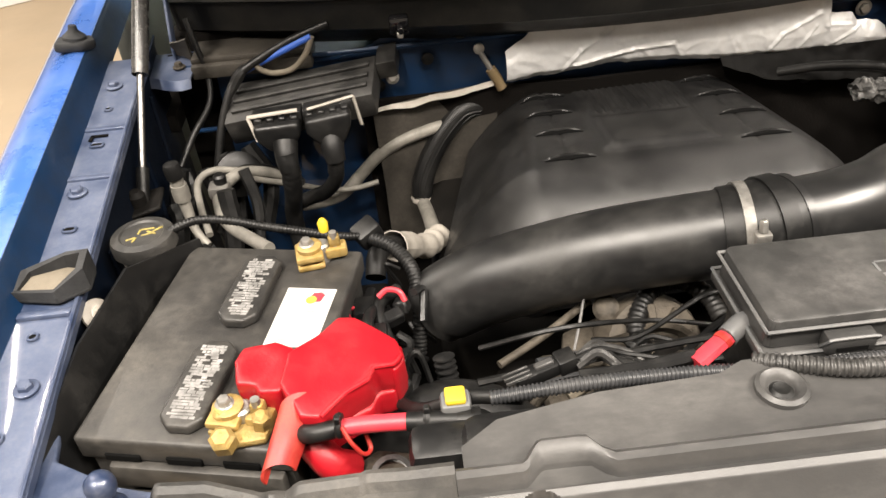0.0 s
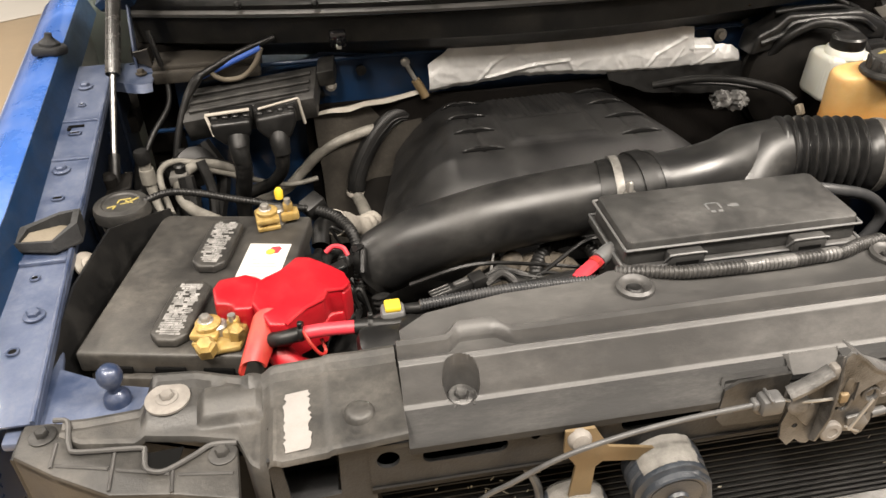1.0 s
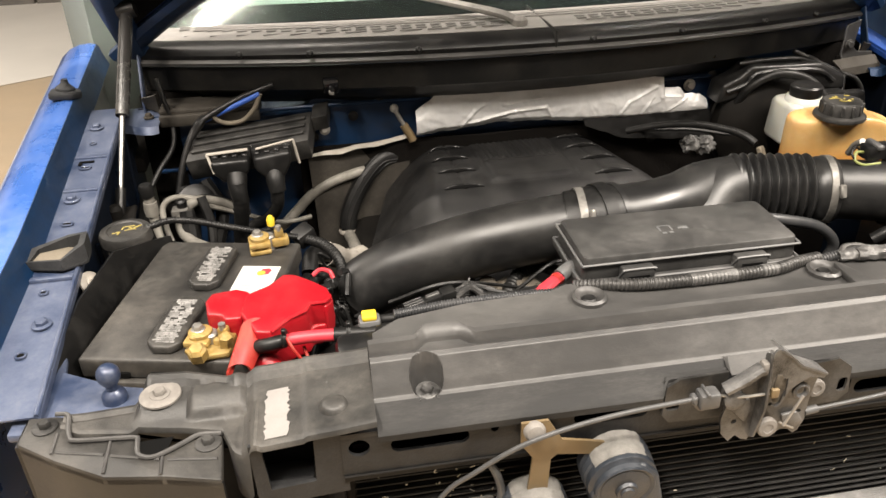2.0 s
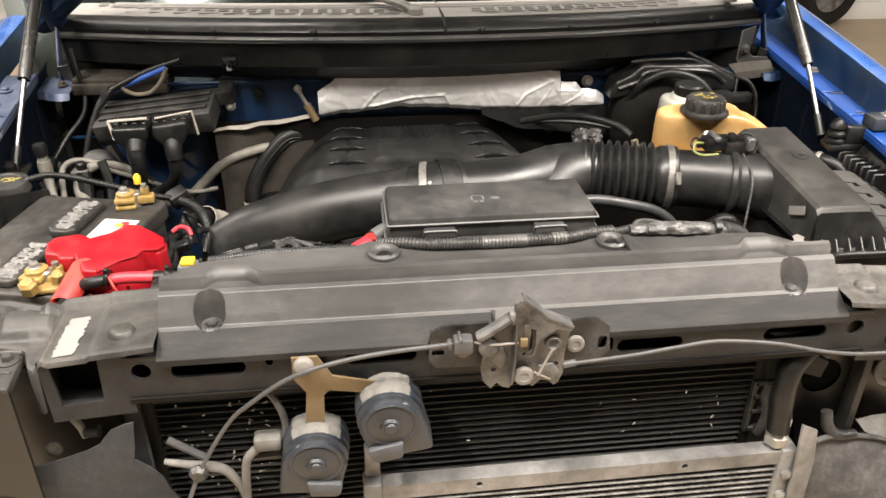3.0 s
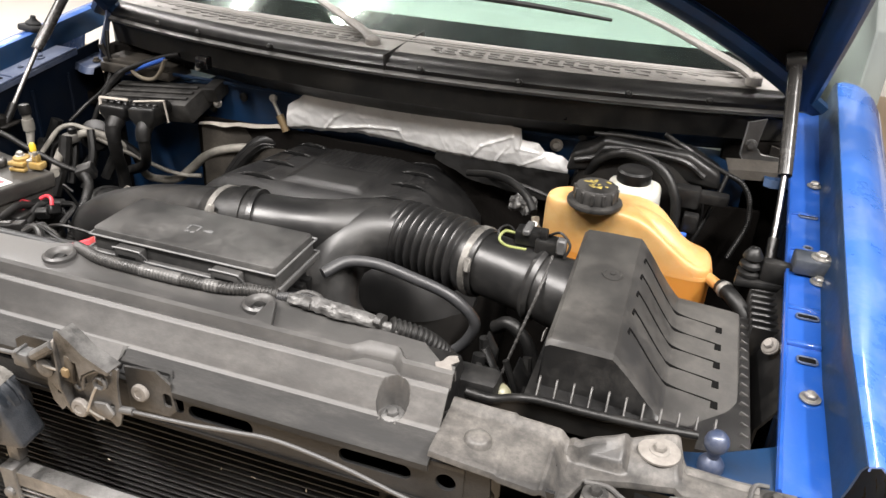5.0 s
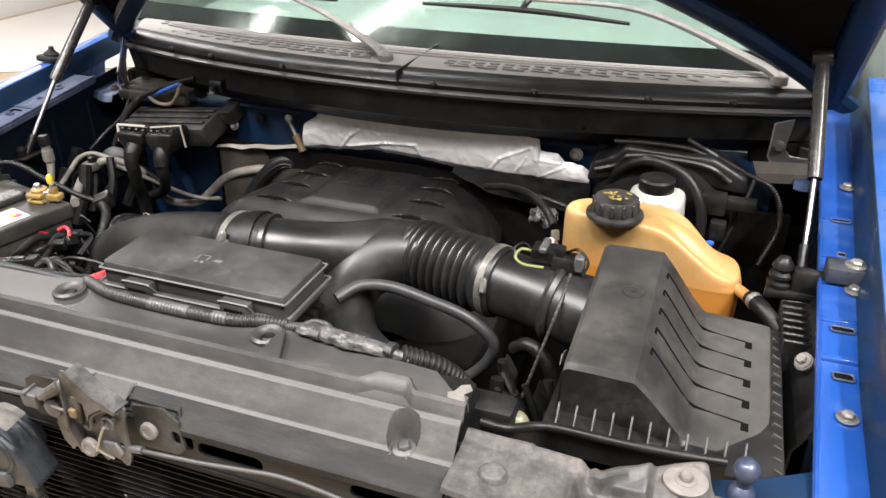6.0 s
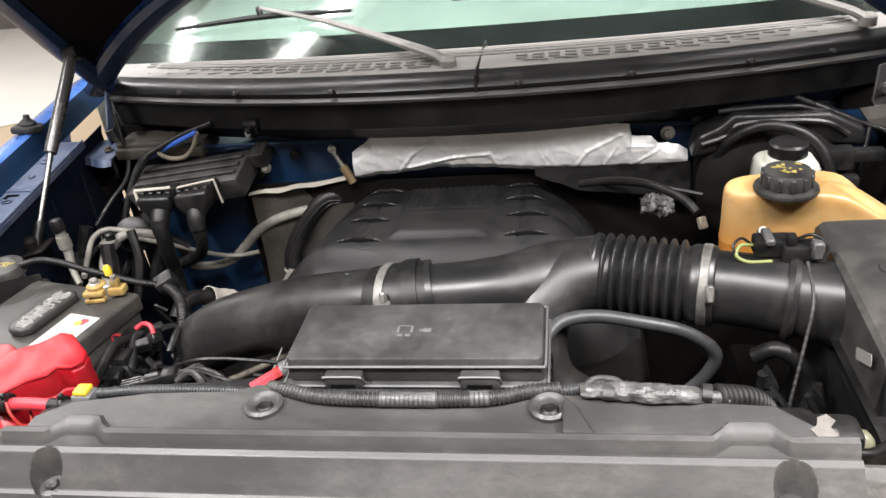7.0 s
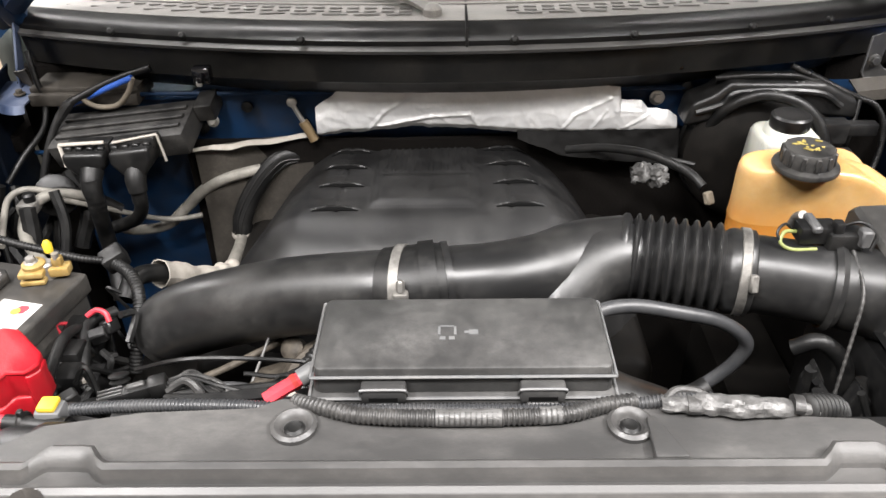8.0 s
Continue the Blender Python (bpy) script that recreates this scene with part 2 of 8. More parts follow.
M_rod = mat("polished_rod", (0.20, 0.197, 0.194), 0.34, metal=1.0, var=0.05, bump=0.0)
M_strut = mat("black_strut_enamel", (0.030, 0.029, 0.028), 0.26, dust=(0.16, 0.15, 0.135), dust_amt=0.12, dscale=50)
M_brass = mat("brass_clamp", (0.33, 0.215, 0.06), 0.42, metal=0.5, var=0.4, big=60, dust=(0.33, 0.26, 0.13), dust_amt=0.44, dscale=90, bump=0.4)
M_zincy = mat("yellow_passivated_bracket", (0.17, 0.118, 0.058), 0.45, metal=0.3, dust=(0.12, 0.098, 0.068), dust_amt=0.45, dscale=40)
M_red = mat("red_rubber_boot", (0.31, 0.004, 0.010), 0.42, var=0.2, dust=(0.18, 0.020, 0.018), dust_amt=0.26, dscale=25, bump=0.10, grain=350)
M_orange = mat("amber_reservoir_plastic", (0.40, 0.238, 0.085), 0.33, var=0.28, sss=0.3, dust=(0.48, 0.365, 0.205), dust_amt=0.42, dscale=7, big=9)
M_white = mat("milky_white_plastic", (0.43, 0.43, 0.385), 0.40, var=0.10, sss=0.15, dust=(0.36, 0.335, 0.27), dust_amt=0.28)
M_print = mat("worn_white_print", (0.20, 0.196, 0.19), 0.6, var=0.6, big=80, dust=(0.08, 0.075, 0.07), dust_amt=0.4, dscale=60)
# Bay blue taken almost to black for the shade under the flanges.
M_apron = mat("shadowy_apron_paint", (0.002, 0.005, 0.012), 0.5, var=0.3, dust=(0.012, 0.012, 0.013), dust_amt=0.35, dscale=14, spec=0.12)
M_fluid = mat("amber_reservoir_with_coolant", (0.44, 0.19, 0.035), 0.32, var=0.18, sss=0.3, dust=(0.42, 0.24, 0.075), dust_amt=0.25, dscale=8, big=9)
M_label = mat("paper_label", (0.225, 0.215, 0.207), 0.6, var=0.16, big=40, dust=(0.13, 0.118, 0.105), dust_amt=0.38, dscale=80, spec=0.2)
M_batlabel = mat("white_battery_label", (0.46, 0.45, 0.43), 0.6, var=0.14, big=40, dust=(0.24, 0.215, 0.19), dust_amt=0.34, dscale=80, spec=0.2)
M_cream = mat("chalky_cream_clip", (0.32, 0.295, 0.26), 0.55, var=0.14, dust=(0.19, 0.17, 0.14), dust_amt=0.4, dscale=90)
M_yellow = mat("yellow_plastic", (0.62, 0.44, 0.03), 0.45, var=0.15, dust=(0.30, 0.22, 0.06), dust_amt=0.25, dscale=60)
M_ink = mat("grey_print", (0.24, 0.235, 0.23), 0.6, var=0.2)
M_horn = mat("dusty_slate_enamel", (0.013, 0.0172, 0.0235), 0.38, dust=(0.066, 0.070, 0.078), dust_amt=0.38, dscale=22, bump=0.25, var=0.5, big=25)
M_block = mat("grey_plastic_block", (0.10, 0.102, 0.104), 0.45, dust=(0.17, 0.16, 0.148), dust_amt=0.34, dscale=40)
M_battery = mat("battery_case", (0.020, 0.0193, 0.0186), 0.38, dust=(0.130, 0.120, 0.105), dust_amt=0.40, dscale=8, bump=0.10, var=0.35, spec=0.38)
M_cowl = mat("cowl_plastic", (0.008, 0.008, 0.0078), 0.38, dust=(0.045, 0.041, 0.035), dust_amt=0.3, dscale=18, spec=0.32)
M_cowltop = mat("sun_bleached_cowl_plastic", (0.165, 0.158, 0.150), 0.55, var=0.18, dust=(0.29, 0.278, 0.258), dust_amt=0.48, dscale=16, stretch=(0.3, 2, 1), bump=0.2)
M_wiper = mat("weathered_wiper_arm", (0.12, 0.115, 0.108), 0.45, dust=(0.30, 0.285, 0.26), dust_amt=0.5, dscale=30)
M_glass = mat("windscreen_glass", (0.75, 0.92, 0.84), 0.02, trans=1.0, bump=0.0, var=0.0)
M_frit = mat("black_glass_edge", (0.004, 0.004, 0.0045), 0.04, bump=0.0)
M_cabin = mat("grey_dashboard", (0.10, 0.112, 0.105), 0.7, var=0.1)
# Felt black of the hood liner, shared by the added shade panels.
M_insul = mat("liner_felt_and_shade_black", (0.006, 0.0053, 0.0048), 0.95, var=0.3, bump=0.4, grain=250, spec=0.04)
M_fin = mat("condenser_fin", (0.019, 0.020, 0.0215), 0.5, metal=0.3, dust=(0.053, 0.0525, 0.052), dust_amt=0.3, dscale=60, spec=0.2)
M_tubefin = mat("condenser_tube", (0.040, 0.040, 0.040), 0.45, metal=0.3, dust=(0.08, 0.076, 0.07), dust_amt=0.3, dscale=70, spec=0.3)
M_flap = mat("rubber_flap", (0.0205, 0.0212, 0.0222), 0.55, dust=(0.070, 0.071, 0.073), dust_amt=0.4, dscale=12, bump=0.3, grain=150, spec=0.2)
M_floor = mat("tan_shop_floor", (0.46, 0.36, 0.25), 0.55, var=0.1, big=1.2, dust=(0.40, 0.33, 0.25), dust_amt=0.3, dscale=3, grain=80)
M_pale = mat("pale_floor", (0.74, 0.71, 0.66), 0.6, var=0.06, big=1.0)
M_wall = mat("white_painted_wall", (0.78, 0.77, 0.75), 0.7, var=0.04, big=1.0, grain=120)
M_ceil = mat("dark_ceiling", (0.13, 0.135, 0.14), 0.7, var=0.1, big=1.0)
M_wallgrey = mat("grey_painted_wall", (0.52, 0.51, 0.50), 0.7, var=0.05, big=1.0, grain=120)
M_brick = mat("grey_block", (0.13, 0.12, 0.11), 0.8, var=0.2, big=6)
M_tan = mat("brown_panel", (0.22, 0.175, 0.13), 0.7, var=0.1, big=2)
M_tape = mat("silver_loom_tape", (0.032, 0.0315, 0.031), 0.34, metal=0.2, var=0.4, big=60, dust=(0.075, 0.071, 0.066), dust_amt=0.38, dscale=50, bump=0.3)
M_cable = mat("grey_cable_sheath", (0.054, 0.054, 0.0545), 0.42, dust=(0.105, 0.103, 0.10), dust_amt=0.35, dscale=60)
M_pink = mat("salmon_red_plug", (0.44, 0.028, 0.042), 0.45, var=0.16, dust=(0.22, 0.05, 0.045), dust_amt=0.25, dscale=40)
M_bluewire = mat("blue_sleeve", (0.03, 0.10, 0.42), 0.45)
M_beige = mat("beige_wrap", (0.15, 0.128, 0.095), 0.7, dust=(0.10, 0.085, 0.065), dust_amt=0.42, dscale=60, bump=0.3)
M_leaf = mat("dry_leaf_scrap", (0.40, 0.375, 0.31), 0.7, var=0.4, big=60)
M_horntop = mat("pale_dust_on_horn", (0.145, 0.139, 0.128), 0.8, var=0.4, big=40, dust=(0.085, 0.083, 0.080), dust_amt=0.45, dscale=50, bump=0.3, spec=0.2)
M_embossed = mat("black_embossed_foil", (0.005, 0.0049, 0.0048), 0.6, dust=(0.010, 0.0096, 0.009), dust_amt=0.35, dscale=40, bump=0.4, grain=90, spec=0.08)
M_stud = mat("dark_blue_stud", (0.020, 0.034, 0.075), 0.34, metal=0.3, coat=0.4, dust=(0.15, 0.15, 0.16), dust_amt=0.36, dscale=22, bump=0.05)
M_boot = mat("worn_orange_red_rubber", (0.31, 0.013, 0.012), 0.45, var=0.25, big=30, dust=(0.26, 0.075, 0.035), dust_amt=0.36, dscale=40)
M_plate = mat("grimy_heat_plate", (0.028, 0.0255, 0.022), 0.5, metal=0.2, dust=(0.10, 0.088, 0.074), dust_amt=0.40, dscale=16, bump=0.2, spec=0.25)
# Flat black for bars and sheets that stand in for shade in holes.
M_holeshade = mat("hole_shade_black", (0.0022, 0.0022, 0.0022), 0.9, bump=0.0, spec=0.1)
M_tapebright = mat("crinkled_silver_tape", (0.105, 0.104, 0.102), 0.32, metal=0.35, var=0.6, big=90, dust=(0.06, 0.057, 0.053), dust_amt=0.45, dscale=70, bump=0.6, grain=200)
M_mouth = mat("slate_horn_mouth", (0.040, 0.045, 0.052), 0.5, dust=(0.11, 0.113, 0.117), dust_amt=0.42, dscale=40)
M_dustyflap = mat("dust_caked_rubber", (0.030, 0.030, 0.031), 0.6, var=0.4, dust=(0.24, 0.232, 0.222), dust_amt=0.36, dscale=7, bump=0.3, grain=150, spec=0.25)
M_rusty = mat("grimy_brown_casting", (0.045, 0.038, 0.030), 0.6, metal=0.2, var=0.5, big=30, dust=(0.13, 0.112, 0.088), dust_amt=0.45, dscale=30, bump=0.4, grain=180, spec=0.25)
M_boltpale = mat("chalky_bolt_paint", (0.175, 0.163, 0.15), 0.6, var=0.25, big=60, dust=(0.10, 0.092, 0.08), dust_amt=0.4, dscale=90, bump=0.2, spec=0.25)
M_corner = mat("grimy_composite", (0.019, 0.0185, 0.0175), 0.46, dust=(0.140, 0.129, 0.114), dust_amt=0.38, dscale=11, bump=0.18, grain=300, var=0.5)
# Right corner's paler copy: more dust, plus its brighter light in the colour.
M_cornerlit = mat("dusty_lit_composite", (0.028, 0.0272, 0.0262), 0.40, dust=(0.31, 0.287, 0.26), dust_amt=0.36, dscale=11, bump=0.12, grain=300, var=0.35, spec=0.4)
# Grimy composite darkened for the shade on the support's front faces and mouths.
M_beam = mat("grimy_shaded_composite", (0.0092, 0.0094, 0.0098), 0.50, dust=(0.047, 0.0475, 0.0485), dust_amt=0.34, dscale=24, bump=0.25, grain=300, var=0.5, spec=0.3)
# Lip plastic: scuffed, and darkened because this fold reflects less light.
M_lip = mat("scuffed_shaded_plastic", (0.013, 0.0129, 0.0127), 0.58, dust=(0.085, 0.082, 0.078), dust_amt=0.26, dscale=26, stretch=(0.4, 1.5, 1.5), bump=0.14, grain=300, var=0.4, spec=0.2)
M_tube = mat("bare_cooler_tube", (0.20, 0.197, 0.192), 0.40, metal=0.6, var=0.6, big=40, dust=(0.06, 0.058, 0.055), dust_amt=0.48, dscale=60)
M_slat = mat("grey_grille_gap", (0.155, 0.150, 0.143), 0.7, var=0.2, big=30)
M_olive = mat("olive_translucent_cap", (0.16, 0.155, 0.10), 0.35, var=0.2, big=40, dust=(0.16, 0.14, 0.11), dust_amt=0.3)
# the tank darkens softly below its coolant level
for tank_m in (M_orange, M_fluid):
    tnt = tank_m.node_tree
    tb = tnt.nodes["Principled BSDF"]
    src = tb.inputs["Base Color"].links[0].from_socket
    tco, sep, rng, tmx = tnt.nodes.new("ShaderNodeTexCoord"), tnt.nodes.new("ShaderNodeSeparateXYZ"), tnt.nodes.new("ShaderNodeMapRange"), tnt.nodes.new("ShaderNodeMix")
    tnt.links.new(tco.outputs["Object"], sep.inputs[0])
    tnt.links.new(sep.outputs[2], rng.inputs[0])
    rng.interpolation_type = "SMOOTHSTEP"
    rng.inputs[1].default_value, rng.inputs[2].default_value = 0.045, 0.115
    tmx.data_type = "RGBA"
    tmx.inputs[6].default_value = (0.40, 0.165, 0.03, 1)
    tnt.links.new(rng.outputs[0], tmx.inputs[0])
    tnt.links.new(src, tmx.inputs[7])
    tnt.links.new(tmx.outputs[2], tb.inputs["Base Color"])
M_palepipe = mat("pale_oxidised_pipe", (0.20, 0.19, 0.168), 0.48, metal=0.2, var=0.4, big=30, dust=(0.10, 0.092, 0.078), dust_amt=0.45, dscale=50, bump=0.15)
M_amberdot = mat("orange_print", (0.62, 0.28, 0.04), 0.6, var=0.2)
M_ymark = mat("faded_yellow_print", (0.26, 0.205, 0.045), 0.6, var=0.5, big=80, dust=(0.12, 0.10, 0.06), dust_amt=0.4, dscale=60)


# ---- the shop ----
solo("floor", box(-6, 6, -5, 9, -0.1, 0.0, 0), M_floor, "tan sealed shop floor", "floor", kind="structure")
pale = prism([(-5.9, 2.9), (-1.2, 5.4), (-1.2, 8.9), (-5.9, 8.9)], 0.004, 0.008, 0)
solo("pale_floor_area", pale, M_pale, "pale floor area beyond the tan floor", "floor", kind="structure")
# Ceiling out of direct view, darkened to cut bounce light.
solo("ceiling", box(-6, 6, -5, 9, CEIL, CEIL + 0.1, 0), M_ceil, "shop ceiling out of view, kept dark to cut bounce", "ceiling", kind="structure")
solo("wall_west", box(-6.1, -6.0, -5, 9, 0, CEIL, 0), M_wall, "plain white painted wall", "wall", kind="structure")
# Unseen grey walls, toned for bounce and the air box's reflection.
solo("wall_east", box(6.0, 6.1, -5, 9, 0, CEIL, 0), M_wallgrey, "plain grey painted wall", "wall", kind="structure")
solo("wall_south", box(-6.1, 6.1, -5.1, -5, 0, CEIL, 0), M_wallgrey, "plain grey painted wall", "wall", kind="structure")
solo("wall_north", box(-6.1, 6.1, 9, 9.1, 0, CEIL, 0), M_wall, "plain white painted wall", "wall", kind="structure")
# a housing for every lamp, the added one too
for lx, ly, lt, watts in LAMPS:
    fx = thing("ceiling_lamp", (lx, ly, CEIL), "white fluorescent batten fixed under the ceiling", "lamp", group="ceiling lamps")
    part("housing", box(-0.11, 0.11, -0.66, 0.66, -0.075, 0, 0.01, 2, pose(lx, ly, CEIL, 0, 0, lt)), M_wall, fx)

# a low grey block wall and a parked car's wheel far behind
blocks = thing("block_wall", (-4.4, 7.4, 0), "low wall of grey concrete blocks across the shop", "wall")
for r in range(5):
    for k in range(6):
        x0 = -6.0 + k * 0.62 + (0.31 if r % 2 else 0)
        part("block", box(x0, x0 + 0.60, 7.3, 7.5, r * 0.21, r * 0.21 + 0.198, 0.006, 1), M_brick, blocks)
board = thing("wall_board", (3.6, 6.0, 0), "brown wall boarding with a white skirting", "wall board")
part("skirting", box(1.6, 5.9, 5.60, 5.64, 0, 0.14, 0.005), M_wall, board)
part("boarding", box(1.6, 3.15, 5.64, 5.70, 0.0, 1.2, 0.005), M_tan, board)
part("panel", box(3.17, 5.9, 5.64, 5.70, 0.0, 1.2, 0.005), M_wall, board)
# the parked car's wheel; the car itself is left out
wheel = thing("parked_car_wheel", (3.75, 5.35, 0), "wheel of a parked car, black tyre on a silver alloy rim", "tyre")
wm = aim((3.72, 5.42, 0.33), (0.35, -1, 0))
part("tyre", lathe([(0.20, -0.1), (0.30, -0.11), (0.33, -0.07), (0.33, 0.07), (0.30, 0.11), (0.21, 0.1)], 40, wm, cap=False), M_rubber, wheel)
rim = lathe([(0.205, 0.09), (0.19, 0.06), (0.06, 0.04), (0.05, 0.07), (0.02, 0.075)], 40, wm)
for k in range(5):
    prism([(0.04, -0.02), (0.2, -0.03), (0.2, 0.03), (0.04, 0.02)], 0.05, 0.09, 0.004, 1, wm @ pose(0, 0, 0, 0, 0, 72 * k), rim)
part("rim", rim, M_alu, wheel)


# ---- body of the truck ----
M_flange = mat("bright_blue_flange_paint", (0.012, 0.07, 0.32), 0.36, metal=0.25, coat=0.9, var=0.15, dust=(0.10, 0.14, 0.22), dust_amt=0.22, dscale=20, bump=0.05)

def yl(y):
    """Height of the fender's inner flange."""
    return 1.0215 + 0.094 * (y - 0.07)


def fender(name, s, x_in, x_out, z_off, label):
    """s: -1 for the battery's side, +1 for the air box's side."""
    f = thing(name, (s * 0.85, 0.5, 0.3), label, "fender")
    ys = [0.065 + 0.055 * k for k in range(18)]
    flange = M_ledge if s < 0 else M_flange
    rows = []
    for y in ys:
        zi, xi, xo = yl(y) + z_off, x_in(y), x_out(y)
        cr = 0.033 if s < 0 else 0.05 + 0.02 * max(0.0, (y - 0.5))
        drop = 0.05 * max(0.0, 0.30 - y) / 0.35
        prof = [(xi - s * 0.0, zi - 0.012), (xi - s * 0.0006, zi - 0.003), (xi + s * 0.003, zi), (xo - s * 0.004, zi), (xo, zi + 0.003), (xo + s * 0.005, zi + cr * 0.5), (xo + s * 0.008, zi + cr - 0.004),
                (xo + s * 0.012, zi + cr + 0.003), (xo + s * 0.022, zi + cr + 0.006), (xo + s * 0.042, zi + cr + 0.004 - drop * 0.5), (xo + s * 0.06, zi + cr - 0.003 - drop), (xo + s * 0.078, zi + cr - 0.018 - drop),
                (xo + s * 0.095, zi + cr - 0.042 - drop), (xo + s * 0.108, zi + cr - 0.080 - drop), (xo + s * 0.12, zi + cr - 0.13 - drop), (xo + s * 0.135, zi - 0.30), (xo + s * 0.13, zi - 0.55)]
        rows.append([(x, y, z) for x, z in prof])
    ledge_rows = [r[:5] for r in rows if s > 0 or r[0][1] < 0.80]
    riser_rows = [[(r[3][0] + s * 0.001, r[3][1], r[3][2] - 0.004)] + r[4:8] for r in rows]
    skin_rows = [[(r[6][0] + s * 0.004, r[6][1], r[6][2] + 0.002)] + r[7:] for r in rows]
    # riser in a darker blue than the flange and the skin
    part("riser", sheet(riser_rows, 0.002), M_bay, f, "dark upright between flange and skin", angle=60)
    part("inner_ledge", sheet(ledge_rows, 0.0022), flange, f, "bolted inner flange")
    part("outer_skin", sheet(skin_rows, 0.002), M_paint, f, angle=60)
    # overlapped and pressed steps; slots on the flange are black patches for their shade
    for y, h in ((0.292, 0.0045), (0.365, 0.0022), (0.505, 0.0026), (0.605, 0.0026)):
        st = prism([(x_in(y) + s * 0.003, y - 0.004), (x_out(y) - s * 0.003, y - 0.004), (x_out(y) - s * 0.003, y + 0.005), (x_in(y) + s * 0.003, y + 0.005)],
                   yl(y) + z_off - 0.001, yl(y) + z_off + h, 0.0016)
        part("pressed_rib", st, flange, f)
    lip = [(x_in(y) + s * 0.002, y, yl(y) + z_off + 0.001) for y in ys if s > 0 or y < 0.80]
    part("edge_roll", pipe(lip, 0.0024, 8, 1), flange, f, "rolled inner edge")
    for y, w3, d3 in ((0.157, 0.0035, 0.0035), (0.266, 0.003, 0.003), (0.415, 0.0055, 0.003), (0.570, 0.0065, 0.003), (0.650, 0.003, 0.003)) if s < 0 else ((0.265, 0.009, 0.005), (0.348, 0.011, 0.004), (0.465, 0.012, 0.0045), (0.51, 0.004, 0.004), (0.60, 0.011, 0.004)):
        xm = (x_in(y) + x_out(y)) / 2 + s * 0.004
        part("slot", prism([(xm + px, y + py) for px, py in rounded(w3 * 2, d3 * 2, 0.003, 3)], yl(y) + z_off + 0.001, yl(y) + z_off + 0.0022, 0), M_holeshade, f)
        # paler rim: on the right flange it carries the slot's whitish reflections
        part("slot_lip", pipe([(xm + px, y + py, yl(y) + z_off + 0.0018) for px, py in rounded(w3 * 2 + 0.003, d3 * 2 + 0.003, 0.004, 3) + rounded(w3 * 2 + 0.003, d3 * 2 + 0.003, 0.004, 3)[:1]], 0.0013, 6, 1), M_ledge, f)
    if s < 0:
        y = 0.585
        xm = (x_in(y) + x_out(y)) / 2 - 0.004
        for px, py, w3, d3 in ((0.0, 0.004, 0.010, 0.0022), (-0.0085, -0.001, 0.0022, 0.006)):
            part("slot", box(xm + px - w3, xm + px + w3, y + py - d3, y + py + d3, yl(y) + 0.001, yl(y) + 0.0026, 0, 1), M_holeshade, f)
    return f


def inner_left(y):
    return -0.690 - 0.048 * (y - 0.07)


def inner_right(y):
    return 0.676 + 0.041 * (y - 0.10)


lf = fender("front_fender", -1, inner_left, lambda y: -0.757 - 0.05 * max(0, y - 0.33), 0.0,
            "blue metallic front fender, dusty on its inner flange")
for x, y in ((-0.720, 0.206), (-0.745, 0.478), (-0.754, 0.706)):
    part("bolt", bolt(bmesh.new(), (x, y, yl(y) + 0.001)), M_ledge, lf)
rf = fender("front_fender", 1, inner_right, lambda y: 0.726 + 0.048 * max(0, y - 0.25), -0.002,
            "bright blue metallic front fender with a slotted inner flange")
for x, y in ((0.709, 0.203), (0.729, 0.430), (0.737, 0.702)):
    part("bolt", bolt(bmesh.new(), (x, y, yl(y) - 0.001)), M_steel, rf)

# rubber hood stops
rear = (-0.803, 0.752, 1.121)
b = prism([(-0.026, -0.018), (0.010, -0.020), (0.026, -0.004), (0.022, 0.018), (-0.022, 0.018)], 0, 0.014, 0.005, 2, pose(*rear, -4, 8, 14))
lathe([(0.016, 0.010), (0.015, 0.018), (0.010, 0.022), (0.006, 0.026), (0.005, 0.032)], 18, pose(*rear, -4, 8, 0), b)
solo("hood_stop", b, M_flap, "grey rubber hood stop on the fender", "hood stop")
at = pose(-0.725, 0.328, yl(0.328) + 0.001, 0, 0, -8)
blk = thing("hood_stop", (-0.725, 0.328, yl(0.328)), "dusty black rubber block with a hollow face on the fender flange", "hood stop")
rim = [(-0.038, -0.022), (0.012, -0.026), (0.036, -0.006), (0.030, 0.022), (0.004, 0.026), (-0.036, 0.008)]
part("base", prism(rim, 0, 0.008, 0.003, 2, at), M_flap, blk)
for k in range(6):
    p, q = rim[k], rim[(k + 1) % 6]
    hgt = (0.013, 0.016, 0.028, 0.030, 0.024, 0.016)
    h0, h1 = hgt[k], hgt[(k + 1) % 6]
    inn = 0.78
    wallb = bmesh.new()
    vs = [wallb.verts.new(at @ Vector(c)) for c in ((*p, 0.006), (*q, 0.006), (*q, h1), (*p, h0), (p[0] * inn, p[1] * inn, 0.006), (q[0] * inn, q[1] * inn, 0.006), (q[0] * inn, q[1] * inn, h1 - 0.001), (p[0] * inn, p[1] * inn, h0 - 0.001))]
    for fc in ((0, 1, 2, 3), (7, 6, 5, 4), (3, 2, 6, 7), (0, 3, 7, 4), (1, 5, 6, 2), (4, 5, 1, 0)):
        wallb.faces.new([vs[c] for c in fc])
    part("side", wallb, M_flap, blk)
part("hollow", prism([(x * 0.77, y * 0.77) for x, y in rim], 0.007, 0.010, 0.001, 1, at), M_beige, blk, "tan dust in the hollow")


# inner aprons: dark blue walls under the flanges, blackened for shade; and the firewall
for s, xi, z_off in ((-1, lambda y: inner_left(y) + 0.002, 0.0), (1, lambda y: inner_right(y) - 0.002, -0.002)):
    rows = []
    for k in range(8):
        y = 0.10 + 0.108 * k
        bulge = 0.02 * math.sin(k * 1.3)
